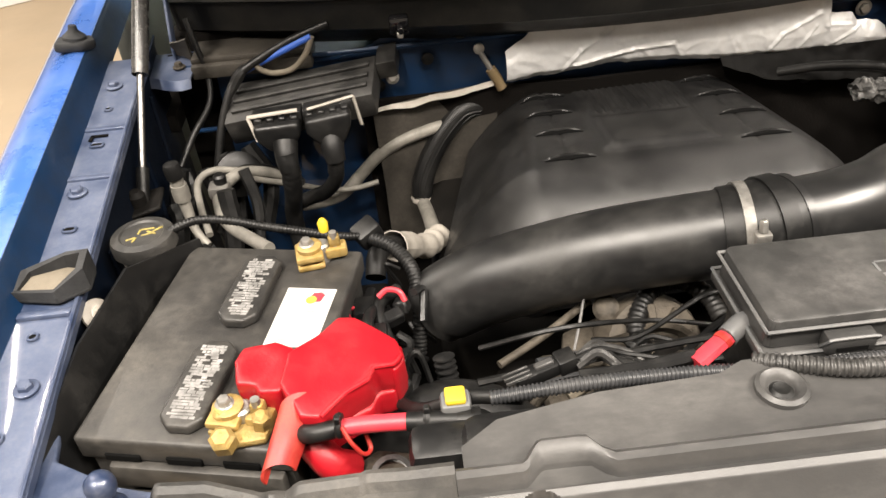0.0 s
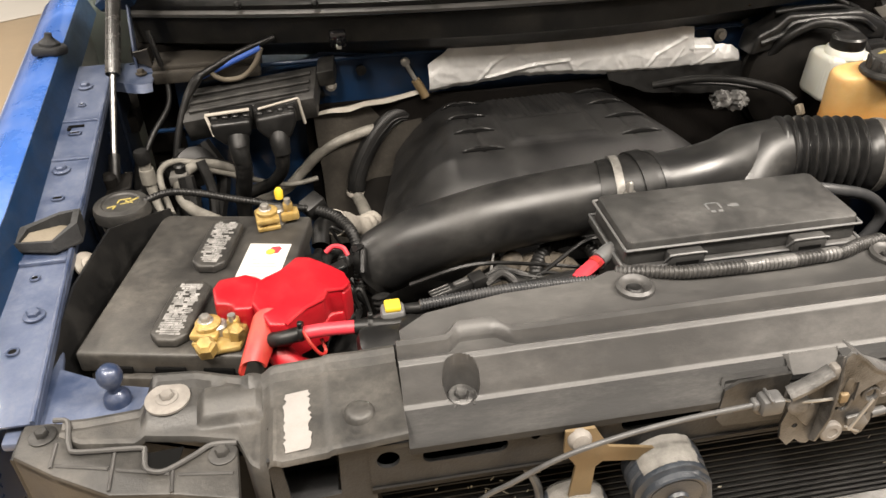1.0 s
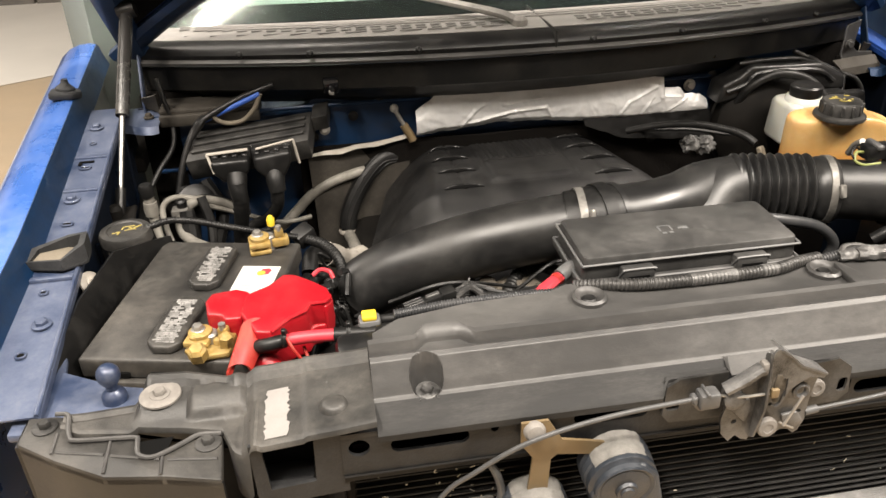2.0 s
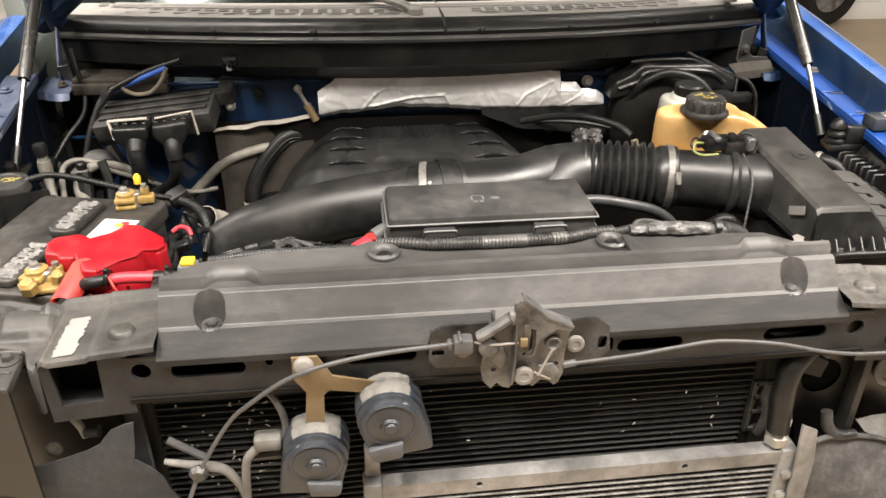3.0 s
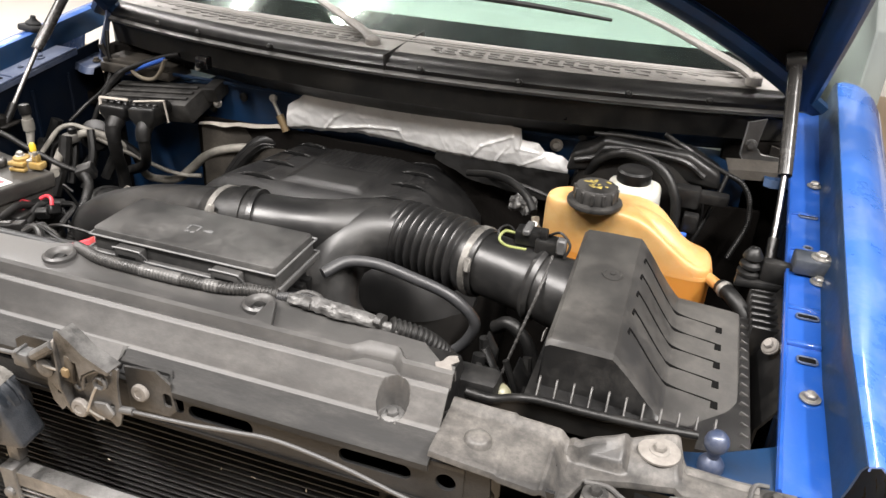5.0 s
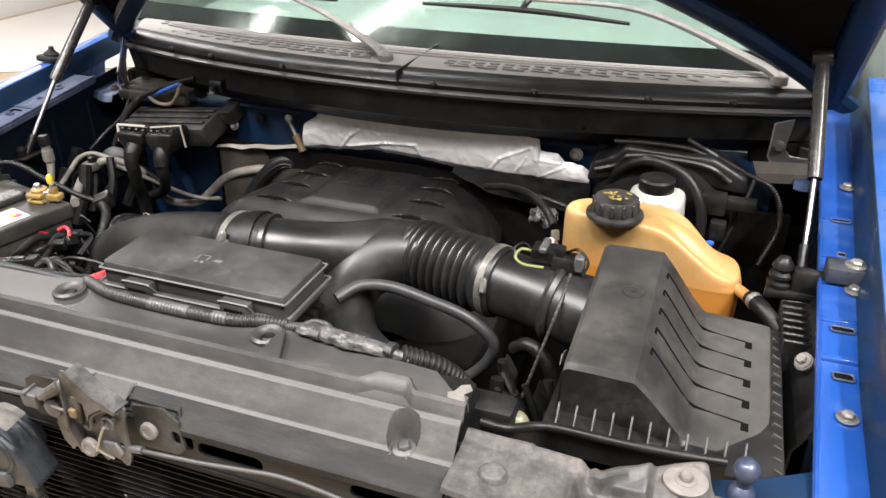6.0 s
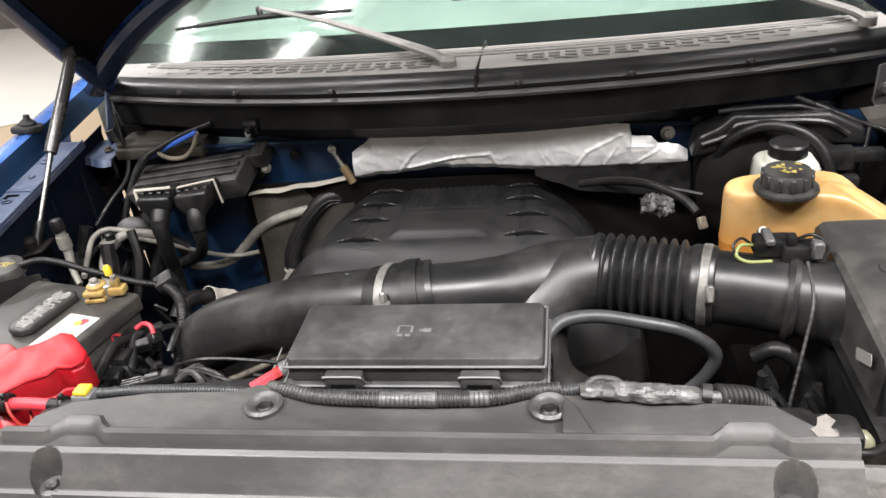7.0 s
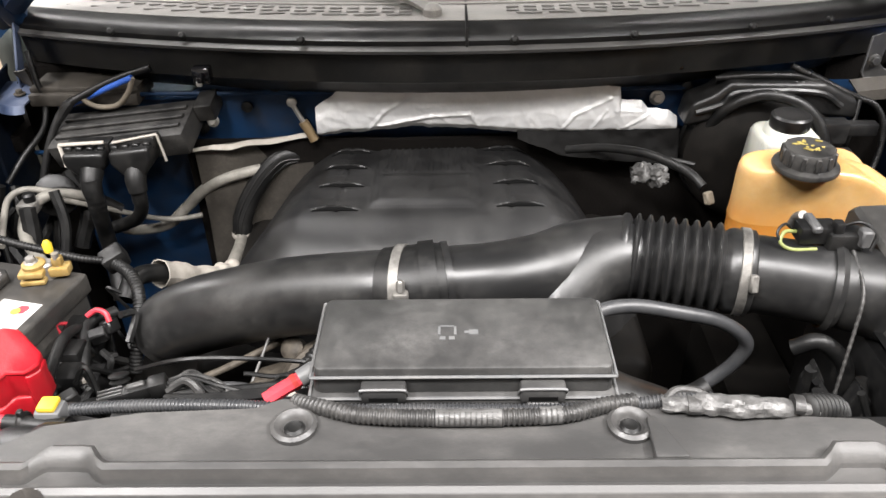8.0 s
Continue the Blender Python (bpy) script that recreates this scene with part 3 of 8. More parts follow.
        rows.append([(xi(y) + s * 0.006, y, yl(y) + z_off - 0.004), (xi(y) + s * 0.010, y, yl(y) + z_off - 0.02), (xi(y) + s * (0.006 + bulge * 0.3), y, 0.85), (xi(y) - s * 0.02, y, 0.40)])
    ap = thing("inner_apron", (s * 0.70, 0.5, 0.40), "inner wheel apron, blue paint darkened for shade", "body panel")
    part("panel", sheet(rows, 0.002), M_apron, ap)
    for k in (1, 3, 5, 6):
        a3, b3 = Vector(rows[k][1]), Vector(rows[k][2])
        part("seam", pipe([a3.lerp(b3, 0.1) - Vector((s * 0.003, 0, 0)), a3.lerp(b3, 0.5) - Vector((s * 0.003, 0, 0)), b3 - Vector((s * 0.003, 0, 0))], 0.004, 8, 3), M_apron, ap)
fwl = thing("firewall", (0, 0.80, 0.40), "dark blue painted firewall behind the engine", "firewall")
XF = [-0.645 + 0.043 * k for k in range(31)]


def wall_top(x):
    """The firewall's upper edge drops where the cowl curves back."""
    return 1.105 if abs(x) < 0.33 else 1.105 - 0.062 * min(1.0, (abs(x) - 0.33) / 0.12)


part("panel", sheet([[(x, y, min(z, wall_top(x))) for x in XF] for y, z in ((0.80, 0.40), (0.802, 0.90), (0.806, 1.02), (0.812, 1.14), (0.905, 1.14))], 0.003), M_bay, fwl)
for s in (-1, 1):
    # Added black panel where the cowl's end is an open, shaded cavity.
    part("end_panel", box(min(s * 0.646, s * 0.715), max(s * 0.646, s * 0.715), 0.838, 0.842, 0.40, 1.065, 0.001, 1), M_insul, fwl, "added black panel in place of a dark cavity")
for z in (0.955, 1.055):
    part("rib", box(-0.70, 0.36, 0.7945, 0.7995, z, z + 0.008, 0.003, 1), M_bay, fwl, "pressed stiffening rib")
for x, z in ((-0.335, 1.035), (-0.285, 1.068), (-0.41, 1.00), (0.36, 1.06)):
    part("plug", lathe([(0.009, 0), (0.009, 0.003), (0.004, 0.005)], 16, aim((x, 0.7995, z), (0, -1, 0))), M_rubber, fwl)
# Added black sheet in place of the deep shade behind the engine.
ins = sheet([[(x, 0.790 + 0.006 * math.sin(x * 21), z) for x in (-0.44, -0.3, -0.2, -0.1, 0.0, 0.1, 0.2, 0.3, 0.4, 0.5, 0.6, 0.68)] for z in (0.985, 0.90, 0.80, 0.60, 0.40)], 0.008)
fin_t = thing("firewall_shade_sheet", (0.1, 0.79, 0.40), "black insulator sheet added to hold the shade low on the firewall", "insulator")
part("felt", ins, M_insul, fin_t)
for x, z in ((-0.1, 0.94), (0.24, 0.95), (0.36, 0.90), (0.50, 0.93), (0.64, 0.94)):
    part("button", lathe([(0.011, 0), (0.010, 0.002), (0.004, 0.004)], 14, aim((x, 0.785 + 0.006 * math.sin(x * 21), z), (0, -1, 0))), M_rubber, fin_t)


# ---- cowl, windscreen, wipers ----
def fy(x):
    return 0.698 + 0.155 * (x / 0.675) ** 2


def fz(x):
    return 1.163 - 0.018 * (x / 0.675) ** 2


def gy(x):
    return 0.897 + 0.05 * (x / 0.7) ** 2


XS = [-0.70 + 0.05 * k for k in range(29)]
cowl = thing("windscreen_cowl", (0, 0.80, 1.08), "black and sun-bleached plastic cowl under the windscreen", "cowl")
part("front_face", sheet([[(x, fy(x) + dy, fz(x) + dz) for x in XS] for dy, dz in ((0.075, -0.095), (0.050, -0.078), (0.040, -0.066), (0.018, -0.055), (0.008, -0.012))], 0.003), M_cowl, cowl)
part("lip", sheet([[(x, fy(x) + dy, fz(x) + dz) for x in XS] for dy, dz in ((0.012, -0.010), (-0.004, -0.008), (-0.006, -0.003), (0.004, 0.001))], 0.002), M_cover, cowl, "dusty folded lip")
part("front_roll", sheet([[(x, fy(x) + dy, fz(x) + dz) for x in XS] for dy, dz in ((0.006, -0.001), (0.004, 0.008), (0.010, 0.017), (0.024, 0.023), (0.044, 0.024))], 0.003), M_plastic, cowl)
rows = []
for u in (0, 0.12, 0.25, 0.38, 0.5, 0.62, 0.75, 0.88, 1.0):
    rows.append([(x, (fy(x) + 0.044) * (1 - u) + gy(x) * u, (fz(x) + 0.0245) * (1 - u) + 1.180 * u + 0.006 * math.sin(u * math.pi)) for x in XS])
part("top", sheet(rows, 0.003), M_cowltop, cowl, "sun-bleached grey top grille")
for k in range(26):
    x = -0.60 + 0.047 * k
    if abs(x) < 0.06:
        continue
    y = fy(x) + 0.062
    part("vent_slat", box(x - 0.019, x + 0.019, y, y + 0.0045, fz(x) + 0.0275, fz(x) + 0.0290, 0.0005, 1), M_slat, cowl)
for k in range(48):
    x = -0.62 + 0.026 * k
    if abs(x) < 0.07:
        continue
    for d in (0.074, 0.088):
        u = (d - 0.044) / (gy(x) - fy(x) - 0.044)
        if u > 0.9:
            continue
        z = (fz(x) + 0.0245) * (1 - u) + 1.180 * u + 0.006 * math.sin(u * math.pi)
        part("vent_slat", box(x - 0.009, x + 0.009, fy(x) + d, fy(x) + d + 0.005, z + 0.0012, z + 0.0024, 0, 1), M_slat, cowl)
for u in (0.42, 0.55, 0.68, 0.80):
    line = [(x, (fy(x) + 0.044) * (1 - u) + gy(x) * u, (fz(x) + 0.0245) * (1 - u) + 1.180 * u + 0.006 * math.sin(u * math.pi) + 0.0022) for x in XS[2:-2]]
    part("ridge", pipe(line, 0.0016, 6, 1), M_cowltop, cowl)
part("seam", box(0.012, 0.016, 0.70, 0.90, 1.150, 1.1905, 0.001), M_plastic, cowl)
for x in (-0.52, -0.40, -0.22, 0.08, 0.25, 0.43, 0.56):
    part("push_pin", lathe([(0.006, 0), (0.006, 0.003), (0.003, 0.006)], 12, aim((x, fy(x) + 0.004, fz(x) + 0.009), (0, -1, 0.5))), M_rubber, cowl)
# Black boxes on the face stand in for the shade in its pockets.
for x, w in ((-0.37, 0.016), (-0.19, 0.014), (-0.07, 0.012), (0.0, 0.03), (0.09, 0.02), (0.30, 0.035)):
    part("face_pocket", box(x - w, x + w, fy(x) + 0.020, fy(x) + 0.03, fz(x) - 0.052, fz(x) - 0.040, 0.001, 1), M_frit, cowl)
b = box(-0.384, -0.358, 0.715, 0.735, 1.107, 1.131, 0.003)
box(-0.374, -0.366, 0.700, 0.72, 1.113, 1.124, 0.002, 1, None, b)
part("clip", b, M_frit, cowl, "black square clip")
part("clip_spring", box(-0.375, -0.367, 0.7005, 0.706, 1.109, 1.117, 0.001, 1), M_steel, cowl, "small steel spring")

GLASS_SLOPE = (math.cos(radians(31)), math.sin(radians(31)))
scr = thing("windscreen", (0, 1.0, 1.17), "laminated windscreen with a black lower edge", "windscreen")
def glass_at(x, d, lift=0.0):
    bow = 0.10 * (x / 0.75) ** 2
    return (x, gy(x) - 0.004 + d * GLASS_SLOPE[0] - lift * GLASS_SLOPE[1] + 0.06 * d * (x / 0.75) ** 2, 1.180 + d * GLASS_SLOPE[1] + lift * GLASS_SLOPE[0])
XG = [-0.74 + 0.0925 * k for k in range(17)]
pane = part("pane", sheet([[glass_at(x, d) for x in XG] for d in (0, 0.2, 0.4, 0.6, 0.8, 1.0)], 0.004), M_glass, scr)
pane.visible_shadow = False
part("frit", sheet([[glass_at(x, d, -0.007) for x in XG] for d in (0, 0.02, 0.04, 0.058)], 0.001), M_frit, scr, "black ceramic edge")
cab = bmesh.new()
sheet([[(x, gy(x) + 0.06 + d, 1.13 + d * 0.12) for x in XG] for d in (0, 0.3, 0.7)], 0.01, cab)
solo("dashboard", cab, M_cabin, "grey dashboard top behind the windscreen", "dashboard")
cb = bmesh.new()
box(-0.86, 0.86, 2.70, 2.74, 0.0, 1.80, 0.01, 1, None, cb)
box(-0.86, 0.86, 1.84, 2.74, 1.76, 1.80, 0.02, 1, None, cb)
for s in (-1, 1):
    prism([(1.05, 0.0), (2.72, 0.0), (2.72, 1.78), (1.86, 1.78), (1.05, 1.26)], -0.02, 0.02, 0.005, 1, Matrix.Translation((s * 0.84, 0, 0)) @ Matrix(((0, 0, 1, 0), (1, 0, 0, 0), (0, 1, 0, 0), (0, 0, 0, 1))), cb)
solo("cabin_shell", cb, M_cabin, "dim cabin behind the glass", "cabin")


def wiper(base, elbow, head, blade_a, blade_b, label):
    w = thing("wiper", base, label, "wiper", group="windscreen wipers")
    part("arm", pipe([base, (base[0] * 0.8 + elbow[0] * 0.2, base[1] * 0.8 + elbow[1] * 0.2 + 0.0, base[2] * 0.8 + elbow[2] * 0.2 + 0.006), elbow, head], [0.013, 0.013, 0.009, 0.006], 10, 6, flat=0.6), M_wiper, w)
    part("pivot_cap", lathe([(0.014, -0.01), (0.014, 0.004), (0.010, 0.009), (0.003, 0.011)], 18, Matrix.Translation(base)), M_wiper, w)
    ba, bb = Vector(blade_a), Vector(blade_b)
    bm2 = ba.lerp(bb, 0.5)
    part("blade", pipe([ba, ba.lerp(bm2, 0.5) + Vector((0, 0, 0.004)), bm2 + Vector((0, 0, 0.006)), bb.lerp(bm2, 0.5) + Vector((0, 0, 0.004)), bb], [0.0035, 0.0055, 0.0065, 0.0055, 0.0035], 6, 4), M_rubber, w, "black rubber blade")
    hv = Vector(head)
    foot = bm2 + Vector((0, 0, 0.008))
    part("bridge", pipe([hv, hv.lerp(foot, 0.5) + Vector((0, 0, 0.004)), foot], [0.005, 0.007, 0.006], 8, 3), M_plastic, w, "black blade bridge")
    return w


wiper((-0.035, 0.766, 1.194), glass_at(-0.26, 0.062, 0.018), glass_at(-0.425, 0.112, 0.022), glass_at(-0.60, 0.080, 0.008), glass_at(-0.24, 0.105, 0.008), "sun-bleached wiper arm parked across the windscreen foot")
wiper((0.625, 0.872, 1.190), glass_at(0.38, 0.105, 0.03), glass_at(0.17, 0.130, 0.022), glass_at(-0.05, 0.115, 0.008), glass_at(0.36, 0.095, 0.008), "sun-bleached wiper arm parked across the windscreen foot")

# ---- raised hood and its struts ----
HA = radians(49)
def hood_pt(x, f, lift=0.0):
    """A point f metres ahead of the hinge line on the raised hood, lift below its outer skin."""
    return (x, 0.905 - f * math.cos(HA) + lift * math.sin(HA) * -1, 1.150 + f * math.sin(HA) - lift * math.cos(HA))
hood = thing("hood", (0, 0.9, 1.15), "raised blue hood with a dark felt liner beneath", "hood")
XH = [-0.735 + 0.0735 * k for k in range(21)]
def hood_rear(x):
    return 0.37 * (1 - (abs(x) / 0.735) ** 2.2)
rows = [[hood_pt(x, hood_rear(x) * (1 - u) + 1.22 * u, 0.0) for x in XH] for u in (0, 0.15, 0.35, 0.6, 0.85, 1.0)]
part("outer_skin", sheet(rows, 0.002), M_paint, hood)
fr = bmesh.new()
for s in (-1, 1):
    pipe([hood_pt(s * 0.705, 0.02, 0.012), hood_pt(s * 0.715, 0.3, 0.02), hood_pt(s * 0.72, 0.7, 0.02), hood_pt(s * 0.70, 1.2, 0.02)], 0.026, 8, 6, fr, flat=0.7)
pipe([hood_pt(x, hood_rear(x) + 0.012, 0.014) for x in XH], 0.024, 8, 3, fr, flat=0.6)
part("inner_frame", fr, M_bay, hood, "dark blue inner frame")
part("liner", sheet([[hood_pt(x * 0.93, (hood_rear(x * 0.93) + 0.05) * (1 - u) + 1.15 * u, 0.012 + 0.012 * math.sin(u * 3.1)) for x in XH] for u in (0, 0.2, 0.4, 0.6, 0.8, 1.0)], 0.006), M_insul, hood)


def strut(low, mid, top, label):
    s = thing("hood_strut", low, label, "gas strut", group="hood struts")
    lo, md, tp = Vector(low), Vector(mid), Vector(top)
    part("rod", pipe([lo, lo.lerp(md, 0.5), md], 0.0045, 12, 2), M_rod, s, "polished steel rod")
    part("cylinder", pipe([md, md.lerp(tp, 0.03), md.lerp(tp, 0.97), tp], [0.0095, 0.0105, 0.0105, 0.0095], 16, 2), M_strut, s)
    part("lower_socket", pipe([lo - (md - lo) * 0.08, lo + (md - lo) * 0.22], 0.008, 12, 2), M_plastic, s)
    part("upper_socket", lathe([(0.013, -0.014), (0.015, 0), (0.013, 0.014)], 14, aim(tp, (1, 0, 0.2))), M_plastic, s)
    return s


strut((-0.707, 0.553, 1.003), (-0.695, 0.652, 1.125), (-0.683, 0.774, 1.251), "chrome rod gas strut holding the hood up")
strut((0.684, 0.556, 1.015), (0.683, 0.646, 1.117), (0.672, 0.773, 1.250), "chrome rod gas strut holding the hood up")
for s, zz in ((-1, 0.99), (1, 1.0)):
    b = prism([(-0.03, -0.03), (0.035, -0.02), (0.03, 0.03), (-0.025, 0.03)], 0, 0.006, 0.002, 1, pose(s * 0.715, 0.545, zz, 0, s * 12, 0))
    lathe([(0.011, -0.006), (0.011, 0.02), (0.006, 0.026)], 14, Matrix.Translation((s * 0.712, 0.545, zz)), b)
    solo("strut_bracket", b, M_dark, "dark steel foot bracket of the hood strut", "bracket", group="strut brackets")
# hinges
for s in (-1, 1):
    h = thing("hinge_bracket", (s * 0.68, 0.84, 1.05), "dirty steel hood hinge bolted beside the cowl", "bracket", group="hinge brackets")
    wave = [[(s * x, 0.762 + 0.085 * v - 0.010 * math.sin((x - 0.66) * 60) * (1 - v), 1.058 + 0.006 * v + 0.0025 * noise.noise((x * 40, v * 3, s * 2.0)) - (0.012 if v == 0 else 0)) for x in (0.735, 0.722, 0.709, 0.696, 0.683, 0.670)] for v in (0, 0.08, 0.3, 0.55, 0.8, 1.0)]
    part("plate", sheet(wave, 0.003), M_ledge if s < 0 else M_bay, h, "dusty blue hinge plate")
    for zz, dy, hh in ((1.046, 0.0, 0.020), (1.064, 0.010, 0.010)) if s < 0 else ():
        part("channel", box(min(s * 0.50, s * 0.672), max(s * 0.50, s * 0.672), 0.782 + dy, 0.86, zz, zz + hh, 0.003), M_plate, h, "grimy folded steel channel")
    tang = sheet([[(s * (0.672 + 0.014 * q), 0.815 - 0.012 * v + 0.008 * q, 1.064 + 0.034 * v + 0.006 * math.sin(2.5 * v + q)) for q in (0, 1, 2)] for v in (0, 0.3, 0.6, 1.0)], 0.003)
    part("tang", tang, M_plate, h, "bent grimy steel tang")
    part("arm", prism([(0, 0), (0.016, 0.0), (0.050, 0.085), (0.038, 0.095), (0.0, 0.02)], -0.002, 0.002, 0.001, 1, Matrix.Translation((s * 0.700, 0.820, 1.062)) @ Matrix(((0, 0, 1, 0), (1, 0, 0, 0), (0, 1, 0, 0), (0, 0, 0, 1)))), M_ledge if s < 0 else M_bay, h)
    part("bolt", bolt(bmesh.new(), (s * 0.690, 0.795, 1.063), (0, 0, 1), 0.006, 0.009), M_rusty, h)
    # Added black boxes fill the shaded cavity round the hinge.
    part("end_cap", box(min(s * 0.60, s * 0.715), max(s * 0.60, s * 0.715), 0.862, 0.93, 0.98, 1.085, 0.008), M_insul, h, "added black panel in place of a dark cavity")
    part("floor_pan", box(min(s * 0.715, s * 0.80), max(s * 0.715, s * 0.80), 0.795, 1.02, 0.96, 0.99, 0.004), M_insul, h, "added black panel in place of a dark cavity")


# ---- front end ----
sup = thing("radiator_support", (0, 0.0, 0.95), "grimy black composite radiator support across the front", "radiator support")
slot = rounded(0.074, 0.017, 0.008, 4)
def at2(loop, x, z):
    return [(px + x, pz + z) for px, pz in loop]
fb_bm = bmesh.new()
plates = ((-0.402, -0.27, [at2(slot, -0.320, 1.016), at2(ring_pts(0.010), -0.386, 1.018)]), (-0.27, -0.09, [at2(slot, -0.145, 1.018), at2(ring_pts(0.004, 10), -0.259, 1.020)]),
          (-0.09, 0.075, []), (0.075, 0.22, [at2(slot, 0.147, 1.010), at2(rounded(0.014, 0.02, 0.006), 0.098, 1.014)]), (0.22, 0.402, [at2(slot, 0.314, 1.012), at2(ring_pts(0.010), 0.385, 1.014)]))
for xa, xb, hl0 in plates:
    holed([(xa, 0.985), (xb, 0.985), (xb, 1.036), (xa, 1.036)], hl0, 0.004, facing(-0.034), fb_bm)
part("front_beam", fb_bm, M_beam, sup)
for s0, zt0 in ((-1, 1.038), (1, 1.038)):
    outline0 = [(s0 * 0.398, 0.966), (s0 * 0.482, 0.960), (s0 * 0.484, zt0 - 0.002), (s0 * 0.398, zt0 + 0.006)]
    hole0 = [(s0 * 0.428, 0.984), (s0 * 0.470, 0.980), (s0 * 0.473, zt0 - 0.007), (s0 * 0.426, zt0 - 0.003)]
    part("end_plate", holed(outline0, [hole0], 0.004, facing(-0.033)), M_beam, sup)
part("beam_top", along_x([(-0.034, 1.034), (0.05, 1.024), (0.09, 1.014)], -0.402, 0.402, 6, 0.003), M_support, sup)
part("beam_bottom", along_x([(-0.0345, 0.986), (-0.033, 0.980), (-0.028, 0.977), (0.01, 0.976)], -0.402, 0.402, 6, 0.002), M_dark, sup)
# Black sheet for the shade seen through the beam's slots.
part("beam_back", along_x([(0.014, 0.978), (0.016, 1.018)], -0.400, 0.400, 2, 0.003), M_holeshade, sup)


def smooth(a, b, x):
    t = max(0.0, min(1.0, (x - a) / (b - a)))
    return t * t * (3 - 2 * t)


def through_table(table, x, k):
    for p, q in zip(table, table[1:]):
        if x <= q[0]:
            return p[k] + (q[k] - p[k]) * max(0.0, (x - p[0]) / (q[0] - p[0]))
    return table[-1][k]


def corner(s, ox, oy, z_top, z_shelf, z0, washer_at, tuck=0.0, rise=0.008, skin=None):
    """The support's moulded outer corner, its washer bolt, and the ribbed lamp panel ahead of it."""
    edge = ((0.368, 0.058, -0.040), (0.403, 0.061, -0.040), (0.431, 0.065, -0.039), (0.477, 0.068, -0.038), (0.488, 0.066, -0.030), (0.499, 0.063, -0.021), (0.512, 0.070, 0.010), (0.549, 0.084, 0.021),
            (0.591, 0.088, 0.028), (0.598, 0.061, 0.022), (0.645, 0.058, 0.030), (0.664, 0.059, 0.042))

    def height(x, y):
        top = z_top - 0.110 * (x - 0.368) + 0.0022 * (1 - smooth(0.430, 0.434, x))
        low = z0 + 0.0015 + (z_shelf - z0 - 0.0015) * smooth(0.026, 0.052, y)
        low += 0.0085 * smooth(0.547, 0.539, x) * smooth(0.487, 0.494, x) * smooth(0.026, 0.035, y) * (1 - smooth(0.061, 0.069, y))
        z = top + (low - top) * smooth(0.479, 0.493, x)
        z += 0.003 * smooth(0.471, 0.476, x) * (1 - smooth(0.478, 0.483, x)) * (1 - smooth(0.017, 0.035, y))
        return z + (z0 + 0.002 - z) * smooth(0.589, 0.598, x)

    def f(x, y):
        k = smooth(0.40, 0.50, x)
        return (s * x + ox * k, y + oy * k)

    def g(x, y):
        """The lamp panel's plan."""
        return (s * (0.507 + (x - 0.517) * 0.889) + ox, y * 0.9 - 0.048 + oy)
    xs = [0.368 + 0.00275 * k for k in range(109)]
    rows = []
    for x in xs:
        yb, yf = through_table(edge, x, 1) - tuck * (1 - smooth(0.52, 0.59, x)), through_table(edge, x, 2)
        lip = rise * (1 - smooth(0.586, 0.594, x))
        row = [(*f(x, yb + 0.010), height(x, yb) - 0.03), (*f(x, yb + 0.004), height(x, yb) + lip - 0.001), (*f(x, yb), height(x, yb) + lip), (*f(x, yb - 0.006), height(x, yb) + lip - 0.002), (*f(x, yb - 0.011), height(x, yb - 0.011))]
        for k in range(1, 29):
            y = yb - 0.011 + (yf + 0.006 - yb + 0.011) * k / 28
            row.append((*f(x, y), height(x, y)))
        row += [(*f(x, yf + 0.002), height(x, yf + 0.006) - 0.0012), (*f(x, yf), height(x, yf + 0.006) - 0.005), (*f(x, yf), height(x, yf + 0.006) - (0.006 if x < 0.486 else (0.055 if x < 0.505 else 0.007)))]
        rows.append(row)
    part("corner_arm", sheet(rows, 0.0), skin, sup, angle=30)
    part("boss", lathe([(0.014, -0.002), (0.012, 0.004), (0.009, 0.006), (0.003, 0.0065)], 24, Matrix.Translation((*f(0.405, -0.006), height(0.405, -0.006)))), skin, sup)
    # open mouth in the arm's front, closed behind by a black sheet for its shade
    x0, x1 = sorted((f(0.430, 0)[0], f(0.484, 0)[0]))
    part("mouth_back", box(x0, x1, 0.004, 0.008, z0 - 0.06, z_top - 0.016, 0.001, 1), M_holeshade, sup)
    part("mouth_floor", box(x0, x1, -0.031, 0.004, z0 - 0.046, z0 - 0.042, 0.001, 1), M_beam, sup)
    part("mouth_side", box(f(0.482, 0)[0] - 0.002, f(0.482, 0)[0] + 0.002, -0.030, 0.004, z0 - 0.05, z_top - 0.020, 0.001, 1), M_beam, sup)
    w = bmesh.new()
    lathe([(0.020, 0), (0.020, 0.0022), (0.018, 0.0032), (0.010, 0.003)], 36, Matrix.Translation(washer_at), w)
    bolt(w, (washer_at[0], washer_at[1], washer_at[2] + 0.002), (0, 0, 1), 0.0065, 0.010, 0.005)
    part("washer_bolt", w, M_boltpale, sup, "pale washer and bolt")
    lp = thing("lamp_panel", (s * 0.60 + ox, 0.01 + oy, 0.90), "ribbed grimy plastic headlamp mounting panel", "lamp panel", group="lamp panels")
    line = [(0.733, 0.126), (0.704, 0.124), (0.690, 0.120), (0.684, 0.096), (0.680, 0.084), (0.671, 0.077), (0.614, 0.071), (0.608, 0.064), (0.605, 0.047), (0.598, 0.040), (0.588, 0.038), (0.576, 0.043), (0.558, 0.054), (0.545, 0.062), (0.522, 0.060)]
    outer = line + [(0.517, -0.004), (0.575, 0.012), (0.634, 0.022), (0.690, 0.055), (0.734, 0.086)]
